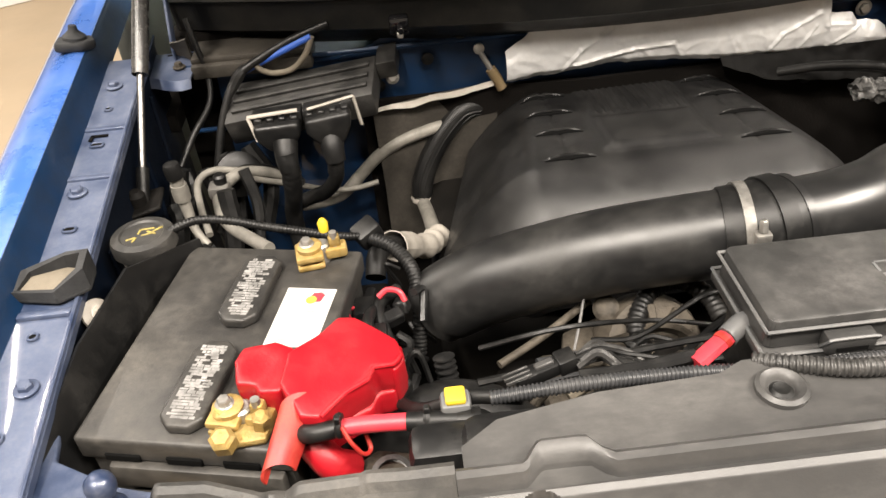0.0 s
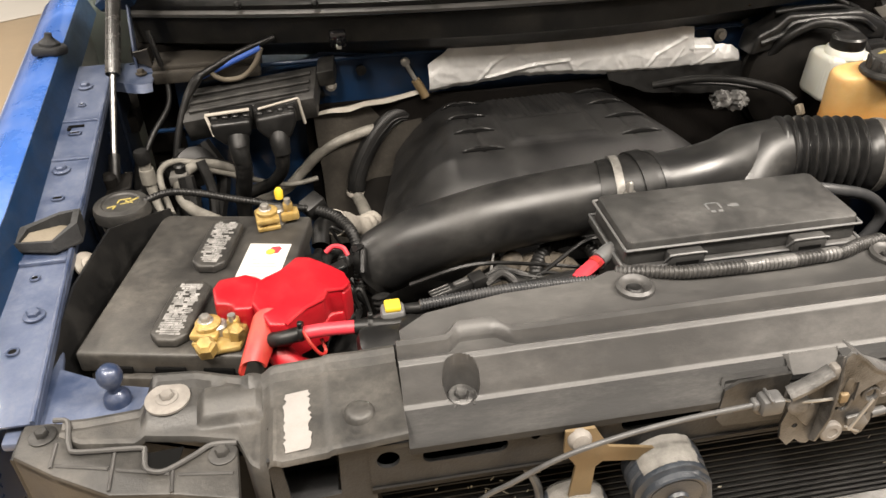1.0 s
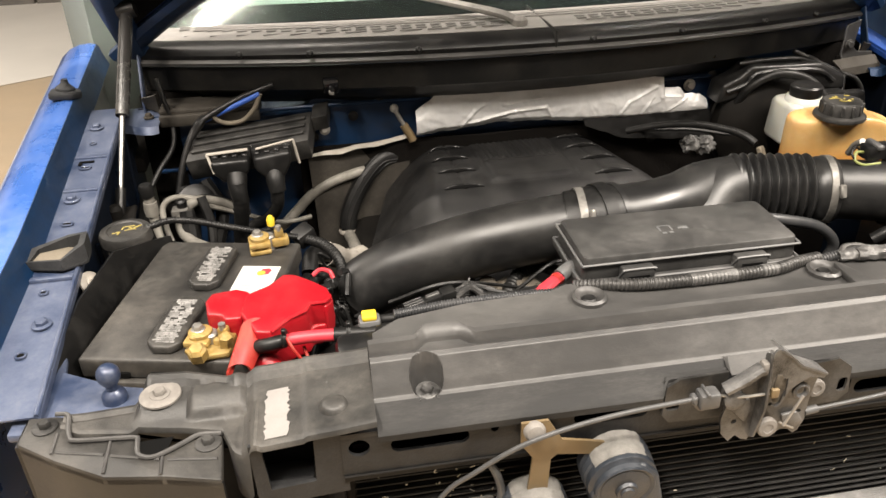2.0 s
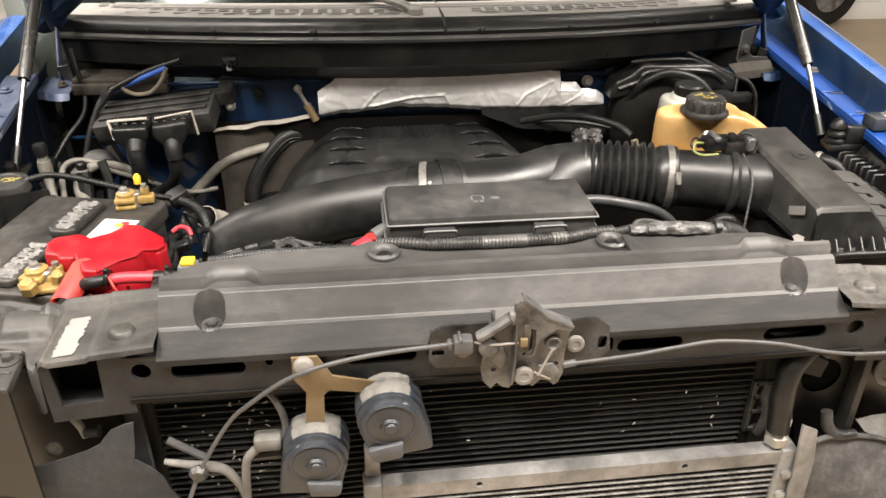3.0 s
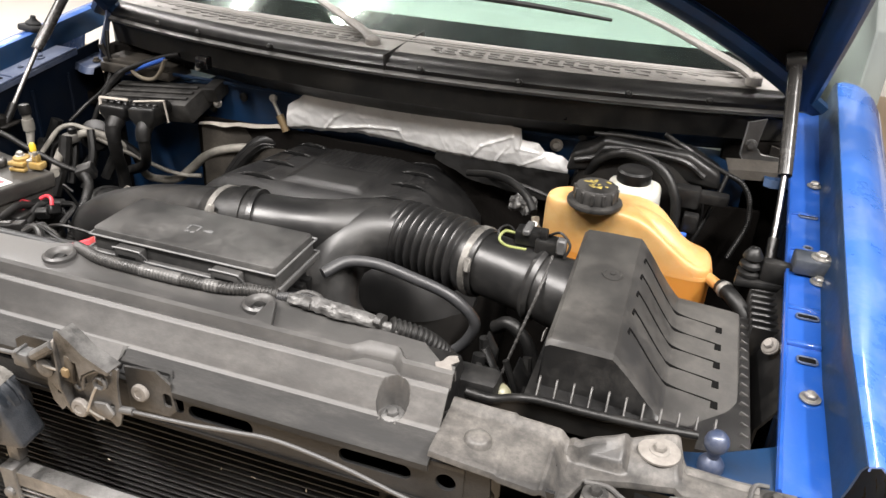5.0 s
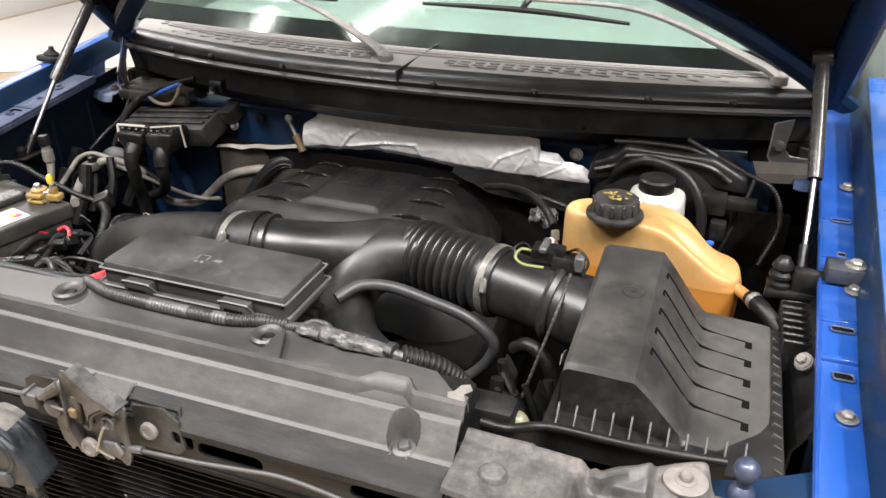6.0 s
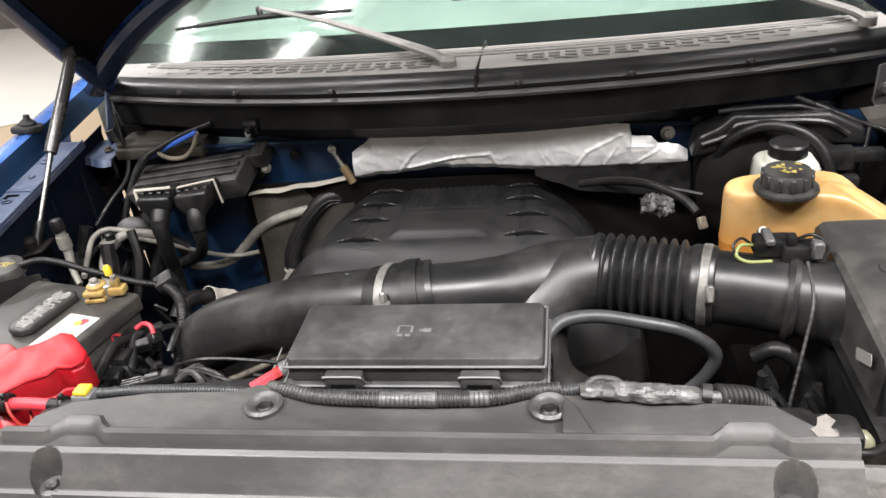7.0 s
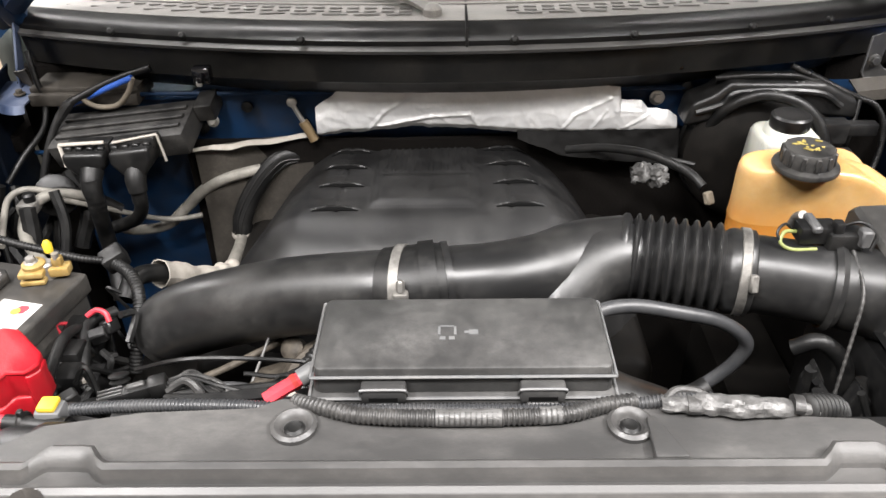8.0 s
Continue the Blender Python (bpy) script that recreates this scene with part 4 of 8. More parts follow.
    part("shelf", prism([g(x, y) for x, y in outer], z0 - 0.012, z0, 0.002, 2), skin, lp)
    for a, c2 in (((0.695, 0.094), (0.694, 0.064)), ((0.637, 0.072), (0.635, 0.026)), ((0.580, 0.041), (0.578, 0.014)), ((0.690, 0.066), (0.640, 0.053)), ((0.632, 0.050), (0.582, 0.036)), ((0.574, 0.034), (0.524, 0.026))):
        p0, p1 = Vector((*g(*a), z0 + 0.0005)), Vector((*g(*c2), z0 + 0.0005))
        part("rib", pipe([p0, p0.lerp(p1, 0.5), p1], 0.0016, 6, 2), M_cover, lp)
    part("rim", pipe([Vector((*g(x, y), z0 + 0.0025)) for x, y in line[1:]], 0.0024, 8, 3), M_cover, lp, "raised moulded rim")
    # Front and end faces take blacker plastic in place of shade.
    part("front_face", sheet([[(*g(x, y), z) for x, y in ((0.734, 0.086), (0.690, 0.055), (0.634, 0.022), (0.575, 0.012), (0.517, -0.004))] for z in (z0 - 0.004, z0 - 0.06, z0 - 0.15)], 0.003), M_plastic, lp, "front face, blacker than the shelf for its shade")
    part("end_face", sheet([[(*g(x, y), z) for x, y in ((0.733, 0.124), (0.734, 0.086))] for z in (z0 - 0.004, z0 - 0.15)], 0.003), M_plastic, lp)
    part("notch", prism([g(x, y) for x, y in ((0.606, 0.064), (0.604, 0.046), (0.590, 0.039), (0.576, 0.045), (0.572, 0.066))], z0 + 0.0006, z0 + 0.0014, 0), M_holeshade, lp, "black patch for the shade in an open notch")
    for x, y in ((0.711, 0.107), (0.535, 0.050)):
        part("bolt", bolt(bmesh.new(), (*g(x, y), z0), (0, 0, 1), 0.006, 0.012), M_support, lp)
    return height, f


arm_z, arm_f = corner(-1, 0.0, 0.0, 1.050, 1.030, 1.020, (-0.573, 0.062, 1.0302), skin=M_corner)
corner(1, -0.006, 0.0, 1.050, 1.030, 1.020, (0.566, 0.063, 1.0302), 0.024, 0.004, M_cornerlit)
# torn label, narrow and ragged
random.seed(3)
rows = []
for k in range(25):
    y = 0.037 - 0.067 * k / 24
    xl, xr = 0.469 + random.uniform(-0.0022, 0.0012), 0.4465 + random.uniform(-0.001, 0.0026)
    rows.append([(*arm_f(x, y), arm_z(x, y) + 0.0012) for x in (xl, (xl + xr) / 2, xr)])
solo("paper_label", sheet(rows, 0.0006), M_label, "narrow torn white paper label on the radiator support", "label")

# blue pans with a ball stud at either corner
for s, ox, oy, pz in ((-1, 0.035, -0.081, 0.056), (1, -0.045, -0.094, 0.061)):
    pan = thing("corner_pan", (s * 0.66 + ox, 0.08, 0.94), "blue painted body pan with a dark ball stud", "body panel", group="corner pans")
    plan = [(s * 0.755 + ox, 0.135), (s * 0.60 + ox, 0.125), (s * 0.60 + ox, 0.175), (s * 0.665 + ox, 0.195), (s * 0.722 + ox, 0.228), (s * 0.738 + ox, 0.32), (s * 0.752 + ox, 0.32)]
    part("pan", prism([(x, y + oy) for x, y in plan][:: (1 if s < 0 else -1)], 0.945 + pz, 0.955 + pz, 0.003), M_ledge if s < 0 else M_bay, pan)
    st = lathe([(0.0125, 0.0), (0.0125, 0.006), (0.0105, 0.010), (0.0062, 0.014), (0.0060, 0.019), (0.0085, 0.0225), (0.0110, 0.027), (0.0117, 0.032), (0.0105, 0.0375), (0.0072, 0.0415), (0.003, 0.043)], 24, Matrix.Translation((s * 0.660 + ox, 0.171 + oy, 0.955 + pz)))
    part("ball_stud", st, M_stud, pan, "dark blue ball stud")

# ---- sight shield over the radiator ----
shield = thing("radiator_cover", (0, 0.03, 1.05), "dusty dark grey plastic shield over the radiator", "radiator cover")
PROF = [(0.036, 1.077), (0.034, 1.088), (0.029, 1.092), (0.024, 1.0905), (0.0205, 1.084), (0.019, 1.0795), (0.015, 1.0815), (0.010, 1.079), (-0.004, 1.060), (-0.009, 1.0525), (-0.013, 1.0505), (-0.026, 1.0415), (-0.036, 1.0375), (-0.040, 1.034), (-0.040, 1.027)]
XC = []
k = -0.368
while k < 0.3685:
    XC.append(k)
    near = min(abs(k + 0.317), abs(k - 0.318))
    k += 0.0009 if near < 0.022 else (0.0025 if abs(k) < 0.11 else 0.0075)
XC.append(0.3685)
def bump_at(x, c, w):
    d = abs(x - c) / w
    return 0.0 if d > 1 else 0.5 + 0.5 * math.cos(math.pi * max(0.0, (d - 0.45) / 0.55))
fine = []
for (ya, za), (yb, zb) in zip(PROF, PROF[1:]):
    n = max(1, int(math.hypot(yb - ya, zb - za) / 0.0011)) if -0.03 < yb < 0.02 else 1
    fine += [(ya + (yb - ya) * q / n, za + (zb - za) * q / n) for q in range(n)]
fine.append(PROF[-1])
rows = []
for y, z in fine:
    row = []
    for x in XC:
        yy, zz = y, z
        if y > 0.0185:
            k = bump_at(x, -0.296, 0.030) + bump_at(x, 0.290, 0.030)
            yy += 0.016 * k * (1 if y > 0.022 else 0.75)
        # cups round the two bolts
        for bx in (-0.317, 0.318):
            r = math.hypot((x - bx) / 0.0165, (y + 0.001) / 0.0150)
            if -0.014 < y < 0.016 and r < 1.12:
                zz = min(zz, 1.046 + 0.046 * smooth(0.84, 1.12, r))
        if y < -0.030:
            k = smooth(0.098, 0.086, abs(x))
            yy += 0.014 * k
            zz += 0.010 * k
        if y < -0.0125 and abs(x) < 0.027:
            yy, zz = max(yy, -0.0115 - 0.0001 * (y < -0.02)), max(zz, 1.0515)
        row.append((x, yy, zz))
    rows.append(row)
split = [k for k, (y, z) in enumerate(fine) if y <= -0.0125][0]
part("sloped_face", sheet(rows[:split + 1], 0.003), M_cover, shield)
part("lower_lip", sheet(rows[split:], 0.003), M_lip, shield, "scuffed lower lip, darker for how light falls")
# Black sheet for the shade inside the latch pocket.
part("pocket_floor", box(-0.030, 0.030, -0.032, 0.010, 1.0375, 1.0395, 0, 1), M_holeshade, shield)
for bx in (-0.317, 0.318):
    part("bolt", bolt(bmesh.new(), (bx, 0.000, 1.0462), (0, -0.1, 1), 0.0065, 0.0115, 0.004), M_latch, shield)
fl = [(-0.362, 0.036), (-0.362, 0.060), (-0.335, 0.080), (-0.26, 0.094), (-0.17, 0.098), (-0.15, 0.108), (-0.118, 0.108), (-0.10, 0.097), (0.09, 0.096), (0.113, 0.102), (0.15, 0.103), (0.18, 0.092), (0.32, 0.082), (0.345, 0.058), (0.362, 0.055), (0.362, 0.036)]
part("rear_flange", holed(fl, [ring_pts(0.0075, 16, (-0.134, 0.076)), ring_pts(0.0075, 16, (0.131, 0.076))], 0.004, Matrix.Translation((0, 0, 1.0765))), M_cover, shield)
for bx in (-0.134, 0.131):
    p = lathe([(0.0185, 0), (0.0185, 0.004), (0.0155, 0.0062), (0.0125, 0.0045), (0.0095, 0.0015), (0.0085, -0.004)], 28, Matrix.Translation((bx, 0.076, 1.0766)), cap=False)
    part("pin_collar", p, M_cover, shield)
    part("push_pin", lathe([(0.0085, -0.006), (0.0085, 0.0), (0.006, 0.0022), (0.0025, 0.001)], 20, Matrix.Translation((bx, 0.076, 1.0766))), M_rubber, shield)
part("web", prism([(0.142, 0.038), (0.168, 0.038), (0.150, 0.080), (0.143, 0.080)], 1.0768, 1.085, 0.002), M_cover, shield)

# ---- radiator, condenser and oil cooler ----
rad = thing("radiator", (0, 0.06, 0.5), "dark radiator core with its fan shroud behind the condenser", "radiator")
part("core", box(-0.39, 0.39, 0.035, 0.075, 0.42, 1.00, 0.004), M_fin, rad)
part("shroud", box(-0.40, 0.40, 0.078, 0.115, 0.42, 1.045, 0.01), M_plastic, rad)
part("top_tank", box(-0.36, 0.36, 0.045, 0.105, 1.003, 1.062, 0.012), M_plastic, rad)

con = thing("condenser", (-0.04, 0.01, 0.55), "black air-conditioning condenser with level flat tubes", "condenser")
part("fin_core", box(-0.395, 0.305, 0.012, 0.022, 0.56, 0.972, 0.001, 1), M_fin, con)
tube_me = None
for k in range(42):
    z = 0.575 + k * 0.0095
    if tube_me is None:
        ob = part("flat_tube", box(-0.395, 0.305, 0.004, 0.0115, z - 0.0009, z + 0.0009, 0.0006, 1), M_tubefin, con)
        tube_me, z_first = ob.data, z
    else:
        ob = new("flat_tube", tube_me)
        ob.parent, ob.location = con, (0, 0, z - z_first)
part("side_tank", pipe([(-0.402, 0.010, 0.55), (-0.402, 0.010, 0.76), (-0.402, 0.010, 0.98)], 0.010, 12, 2), M_dark, con)
part("side_tank", pipe([(0.312, 0.010, 0.55), (0.312, 0.010, 0.76), (0.312, 0.010, 0.975)], 0.010, 12, 2), M_dark, con)

cool = thing("oil_cooler", (0.09, -0.03, 0.74), "dusty aluminium oil cooler in front of the condenser", "oil cooler")
part("top_bar", holed([(-0.150, 0.815), (0.335, 0.818), (0.335, 0.838), (-0.150, 0.836)], [ring_pts(0.004, 10, (-0.036, 0.827)), ring_pts(0.004, 10, (0.215, 0.827))], 0.02, facing(-0.040)), M_alu, cool)
for k in range(14):
    z = 0.8085 - k * 0.0092
    part("tube", box(-0.152, 0.338, -0.040, -0.033, z - 0.0010, z + 0.0010, 0.0007, 2), M_tube, cool)
    f = bmesh.new()
    n = 110
    sheet([[(-0.148 + 0.482 * q / n, yv, z - 0.0046 + (0.0030 if q % 2 else -0.0030)) for q in range(n + 1)] for yv in (-0.036, -0.022)], 0.0006, f)
    box(-0.152, 0.338, -0.0325, -0.018, z - 0.0010, z + 0.0010, 0, 1, None, f)
    part("fin_strip", f, M_fin, cool)
for x in (-0.160, 0.346):
    t = box(x - 0.011, x + 0.011, -0.044, -0.016, 0.66, 0.842, 0.004)
    for k in range(4):
        lathe([(0.007, 0), (0.007, 0.004), (0.004, 0.006)], 10, aim((x, -0.044, 0.70 + 0.035 * k), (0, -1, 0)), t)
    part("end_tank", t, M_alu, cool)
part("fitting", lathe([(0.015, 0), (0.015, 0.012), (0.011, 0.014), (0.011, 0.03), (0.014, 0.032), (0.014, 0.04)], 6, aim((0.334, -0.026, 0.842), (0.0, 0.05, 1))), M_steel, cool)
part("bracket", box(-0.168, -0.150, -0.03, -0.015, 0.842, 0.885, 0.003), M_alu, cool)
hs = pipe([(0.333, -0.026, 0.862), (0.328, -0.024, 0.915), (0.332, -0.020, 0.948), (0.349, -0.012, 0.966), (0.375, 0.005, 0.970), (0.42, 0.03, 0.960)], 0.0135, 16, 8)
solo("cooler_hose", hs, M_rubber, "black rubber hose bending up from the oil cooler", "hose")
b = sheet([[(0.350, -0.046, 0.884), (0.375, -0.040, 0.868)], [(0.352, -0.050, 0.82), (0.382, -0.042, 0.818)], [(0.354, -0.050, 0.75), (0.384, -0.042, 0.745)]], 0.003)
solo("deflector_tab", b, M_alu, "bent grey metal tab beside the oil cooler", "bracket")
lad = bmesh.new()
for x in (0.306, 0.334):
    box(x - 0.003, x + 0.003, -0.004, 0.004, 0.84, 0.918, 0.001, 1, None, lad)
for z in (0.844, 0.872, 0.895, 0.915):
    box(0.304, 0.336, -0.004, 0.003, z - 0.003, z + 0.003, 0.001, 1, None, lad)
pipe([(0.320, -0.006, 0.84), (0.324, -0.010, 0.87), (0.318, -0.008, 0.90), (0.322, -0.005, 0.916)], 0.006, 8, 5, lad)
solo("condenser_bracket", lad, M_support, "grimy ladder bracket at the condenser's end", "bracket")

# splash flaps either side of the core
FLAP_TOP = ((-0.62, 0.870), (-0.50, 0.904), (-0.4626, 0.917), (-0.4413, 0.929), (-0.4276, 0.949), (-0.4055, 0.9526))
FLAP_EDGE = ((-0.9526, -0.4055), (-0.905, -0.4100), (-0.893, -0.3950), (-0.877, -0.3850), (-0.850, -0.3760), (-0.827, -0.3600), (-0.7986, -0.338), (-0.7495, -0.3185), (-0.62, -0.280), (-0.50, -0.270))
rows = []
for j in range(31):
    row = []
    for i in range(25):
        x = -0.62 + 0.35 * i / 24
        zt = through_table(FLAP_TOP, min(x, -0.4055), 1)
        z = zt + (0.50 - zt) * (j / 30)
        x = min(x, through_table(FLAP_EDGE, -z, 1) + 0.003 * noise.noise((z * 60, 0.3, 0.7)))
        row.append((x, -0.006 - 0.030 * math.sin(math.pi * min(1.0, (x + 0.62) / 0.36)) - 0.05 * (j / 30) + 0.004 * noise.noise((x * 14, z * 14, 2.0)), z))
    rows.append(row)
lfp = sheet(rows, 0.003)
lft = thing("splash_flap", (-0.45, 0.0, 0.5), "dusty black rubber splash flap beside the condenser", "splash flap", group="splash flaps")
part("sheet", lfp, M_flap, lft)
part("tie", pipe([(-0.478, 0.0, 0.936), (-0.471, -0.004, 0.928), (-0.468, -0.004, 0.914)], 0.0045, 8, 4), M_cream, lft, "cream push tie")
part("stub", pipe([(-0.468, -0.004, 0.920), (-0.452, -0.006, 0.922)], 0.0065, 10, 3), M_cable, lft)
part("clip", lathe([(0.009, 0), (0.009, 0.003), (0.004, 0.006)], 14, aim((-0.500, -0.012, 0.907), (0, -1, 0.2))), M_rusty, lft)
rows = []
for j in range(21):
    row = []
    for i in range(23):
        x = 0.374 + 0.25 * i / 22
        zt = through_table(((0.374, 0.826), (0.4045, 0.839), (0.4456, 0.838), (0.49, 0.828), (0.53, 0.815), (0.624, 0.80)), x, 1)
        z = zt + (0.50 - zt) * (j / 20) ** 1.3
        row.append((x, -0.022 - 0.030 * math.sin(math.pi * (x - 0.374) / 0.25) * min(1.0, j / 6) - 0.012 * (j / 20) + 0.005 * noise.noise((x * 16, z * 16, 5.0)), z))
    rows.append(row)
rfp = sheet(rows, 0.004)
rft = thing("splash_flap", (0.47, -0.03, 0.5), "dusty grey rubber splash flap beside the oil cooler", "splash flap", group="splash flaps")
part("sheet", rfp, M_dustyflap, rft)
part("rolled_edge", pipe([(0.376, -0.024, 0.828), (0.4045, -0.025, 0.841), (0.4456, -0.026, 0.840), (0.49, -0.026, 0.829), (0.53, -0.026, 0.816)], 0.0035, 8, 6), M_dustyflap, rft, "rolled top edge")
part("torn_sheet", sheet([[(0.446, -0.012, 0.8535), (0.470, -0.010, 0.857), (0.495, -0.010, 0.8585), (0.515, -0.008, 0.850)], [(0.455, -0.022, 0.842), (0.475, -0.024, 0.840), (0.505, -0.024, 0.838), (0.535, -0.018, 0.828)], [(0.470, -0.030, 0.836), (0.490, -0.032, 0.829), (0.515, -0.030, 0.822), (0.550, -0.026, 0.812)]], 0.002), M_horntop, rft, "pale torn sheet folded over the flap")
part("pipe_stub", pipe([(0.402, -0.012, 0.872), (0.405, -0.018, 0.852), (0.418, -0.024, 0.842), (0.440, -0.024, 0.842)], [0.007, 0.008, 0.007, 0.006], 12, 5), M_support, rft, "dusty pipe stub")
rp = thing("side_duct", (0.46, 0.01, 0.8), "black plastic side duct with a pale fastener", "duct")
part("panel", holed([(0.40, 0.78), (0.62, 0.78), (0.62, 0.985), (0.37, 0.985), (0.36, 0.90)], [ring_pts(0.026, 18, (0.402, 0.905))], 0.005, facing(0.016)), M_plastic, rp)
part("rib", box(0.437, 0.447, -0.008, 0.014, 0.80, 0.975, 0.002), M_support, rp)
part("hose_tab", prism([(0.372, 0.915), (0.398, 0.905), (0.404, 0.93), (0.380, 0.945)], 0.0, 0.02, 0.003, 2, facing(0.030)), M_flap, rp)
part("rib", box(0.53, 0.54, -0.006, 0.014, 0.80, 0.975, 0.002), M_support, rp)
fs = lathe([(0.020, 0), (0.020, 0.003), (0.013, 0.005), (0.012, 0.003), (0.006, 0.004)], 26, aim((0.486, 0.010, 0.910), (0, -1, 0.25)))
part("fastener", fs, M_boltpale, rp, "pale plastic push fastener")
part("inner_cup", lathe([(0.026, 0), (0.022, 0.03), (0.008, 0.034)], 18, aim((0.402, 0.02, 0.905), (0, 1, 0))), M_holeshade, rp)
lp = thing("side_duct", (-0.47, 0.02, 0.8), "black plastic side duct beside the condenser", "duct")
part("panel", sheet([[(-0.62, 0.06, 0.99), (-0.50, 0.015, 0.99), (-0.41, 0.012, 0.985)], [(-0.62, 0.07, 0.60), (-0.50, 0.03, 0.60), (-0.41, 0.022, 0.60)]], 0.004), M_plastic, lp)
part("strip", prism([(-0.418, 0.80), (-0.402, 0.79), (-0.404, 0.972), (-0.424, 0.972)], 0.0, 0.006, 0.002, 1, facing(-0.004)), M_flap, lp, "dusty upright strip")

# ---- horns on their bracket ----
br = thing("horn_bracket", (-0.22, -0.045, 0.95), "forked yellow-passivated steel horn bracket with a pale bolt", "bracket")
bp = [(-0.236, 1.030), (-0.210, 1.030), (-0.196, 1.004), (-0.150, 0.992), (-0.130, 0.985), (-0.132, 0.974), (-0.200, 0.986), (-0.206, 0.980), (-0.208, 0.93), (-0.229, 0.93), (-0.224, 0.985), (-0.236, 1.004)]
part("plate", holed(bp, [], 0.003, facing(-0.044)), M_zincy, br)
part("bolt", lathe([(0.0105, 0), (0.0105, 0.004), (0.008, 0.008), (0.003, 0.009)], 18, aim((-0.224, -0.044, 1.0205), (0, -1, 0.2))), M_boltpale, br, "pale bolt head")


def horn(c, side, turn, label):
    """side: +1 where the straight wall of the snail lies to the right."""
    h = thing("horn", (c[0], c[1] + 0.04, c[2] - 0.04), label, "horn", group="horns")
    m = aim(c, (0.0, -1, -0.10)) @ pose(0, 0, 0, 0, 0, turn)
    part("diaphragm", lathe([(0.003, 0.0035), (0.0060, 0.0035), (0.0072, 0.0015), (0.0100, 0.0018), (0.0112, -0.0015), (0.0200, -0.0025), (0.0245, -0.0035), (0.0265, -0.006)], 36, m, cap=True), M_horn, h)
    part("rim", lathe([(0.0255, -0.004), (0.0285, -0.0025), (0.0300, -0.004), (0.0305, -0.009), (0.0325, -0.011), (0.0345, -0.012), (0.0350, -0.017), (0.0338, -0.019), (0.0338, -0.021), (0.0356, -0.023), (0.0360, -0.030), (0.0345, -0.032), (0.0345, -0.034), (0.0360, -0.036), (0.0355, -0.046), (0.031, -0.050)], 40, m), M_horn, h)
    arc = [[m @ Vector((r * math.cos(radians(a)), r * math.sin(radians(a)) + 0.0009 * noise.noise((a * 0.15, zz * 200, 1.0)), zz)) for a in range(44, 140, 4)] for r, zz in ((0.0352, -0.0165), (0.0348, -0.020), (0.0364, -0.0235), (0.0366, -0.030), (0.0354, -0.033), (0.0366, -0.0365), (0.0362, -0.046), (0.032, -0.0505))]
    part("dust_layer", sheet(arc, 0.0008), M_horntop, h, "pale dust lying on the rim")
    snail = [(side * x, y) for x, y in ((0.0345, 0.006), (0.0375, -0.022), (0.0400, -0.046), (0.0380, -0.050), (-0.022, -0.052), (-0.028, -0.048), (-0.030, -0.028), (-0.034, -0.006), (-0.020, 0.024), (0.0, 0.031), (0.022, 0.024))]
    part("trumpet", prism(snail[:: (1 if side < 0 else -1)], -0.042, -0.005, 0.004, 3, m), M_horn, h, "snail-shaped trumpet")
    mouth = [(side * x, y) for x, y in ((0.010, -0.026), (0.006, -0.049), (-0.022, -0.0505), (-0.0275, -0.046), (-0.029, -0.030), (-0.010, -0.0275))]
    mo = prism(mouth[:: (1 if side < 0 else -1)], -0.010, 0.0015, 0.003, 2, m)
    part("mouth", mo, M_mouth, h, "pale flared mouth")
    return h


horn((-0.1390, -0.075, 0.956), 1, 8, "dusty slate snail horn on the forked bracket")
horn((-0.2190, -0.070, 0.905), -1, -4, "dusty slate snail horn on the forked bracket")

# ---- hood latch ----
la = thing("hood_latch", (0, -0.05, 1.0), "dirty galvanised hood latch with pale bolt heads", "latch")
pl = [(-0.047, 1.055), (-0.030, 1.062), (0.000, 1.068), (0.032, 1.070), (0.050, 1.058), (0.046, 1.040), (0.0445, 1.020), (0.0450, 0.998), (0.0405, 0.985), (0.036, 0.982), (0.030, 0.988), (0.0215, 0.990), (0.0125, 0.982), (0.006, 0.988), (-0.007, 0.990), (-0.0125, 0.982),
      (-0.019, 0.984), (-0.026, 0.990), (-0.032, 0.983), (-0.041, 0.994), (-0.044, 1.013), (-0.040, 1.033), (-0.0475, 1.044)]
part("back_plate", holed(pl, [ring_pts(0.0028, 8, (-0.030, 1.008)), ring_pts(0.003, 8, (0.036, 1.010)), at2(rounded(0.0085, 0.034, 0.004, 4), 0.0052, 1.046)], 0.003, facing(-0.056)), M_latch, la)
web = [(-0.0105, 1.036), (-0.0105, 1.093), (-0.0075, 1.0972), (-0.003, 1.0968), (0.021, 1.0755), (0.0485, 1.0625), (0.046, 1.0575), (0.031, 1.0610), (0.0135, 1.049), (0.0105, 1.040), (0.0095, 1.062), (0.0015, 1.064), (0.000, 1.036)]
part("guide_web", holed(web, [], 0.0022, facing(-0.066)), M_latch, la)
edge_line = [(-0.003, 1.0968), (0.009, 1.0870), (0.021, 1.0755), (0.0485, 1.0625)]
part("guide_flange", sheet([[(x, y, z + 0.0006 - 0.10 * (y + 0.067)) for x, z in edge_line] for y in (-0.067, -0.058, -0.047)], 0.0020), M_latch, la, "folded top flange")
part("upright", prism([(-0.056, 0.986), (-0.064, 0.992), (-0.072, 1.030), (-0.070, 1.070), (-0.064, 1.093), (-0.056, 1.088)], -0.0012, 0.0012, 0.0008, 1, Matrix.Translation((-0.0110, 0, 0)) @ Matrix(((0, 0, 1, 0), (1, 0, 0, 0), (0, 1, 0, 0), (0, 0, 0, 1)))), M_latch, la)
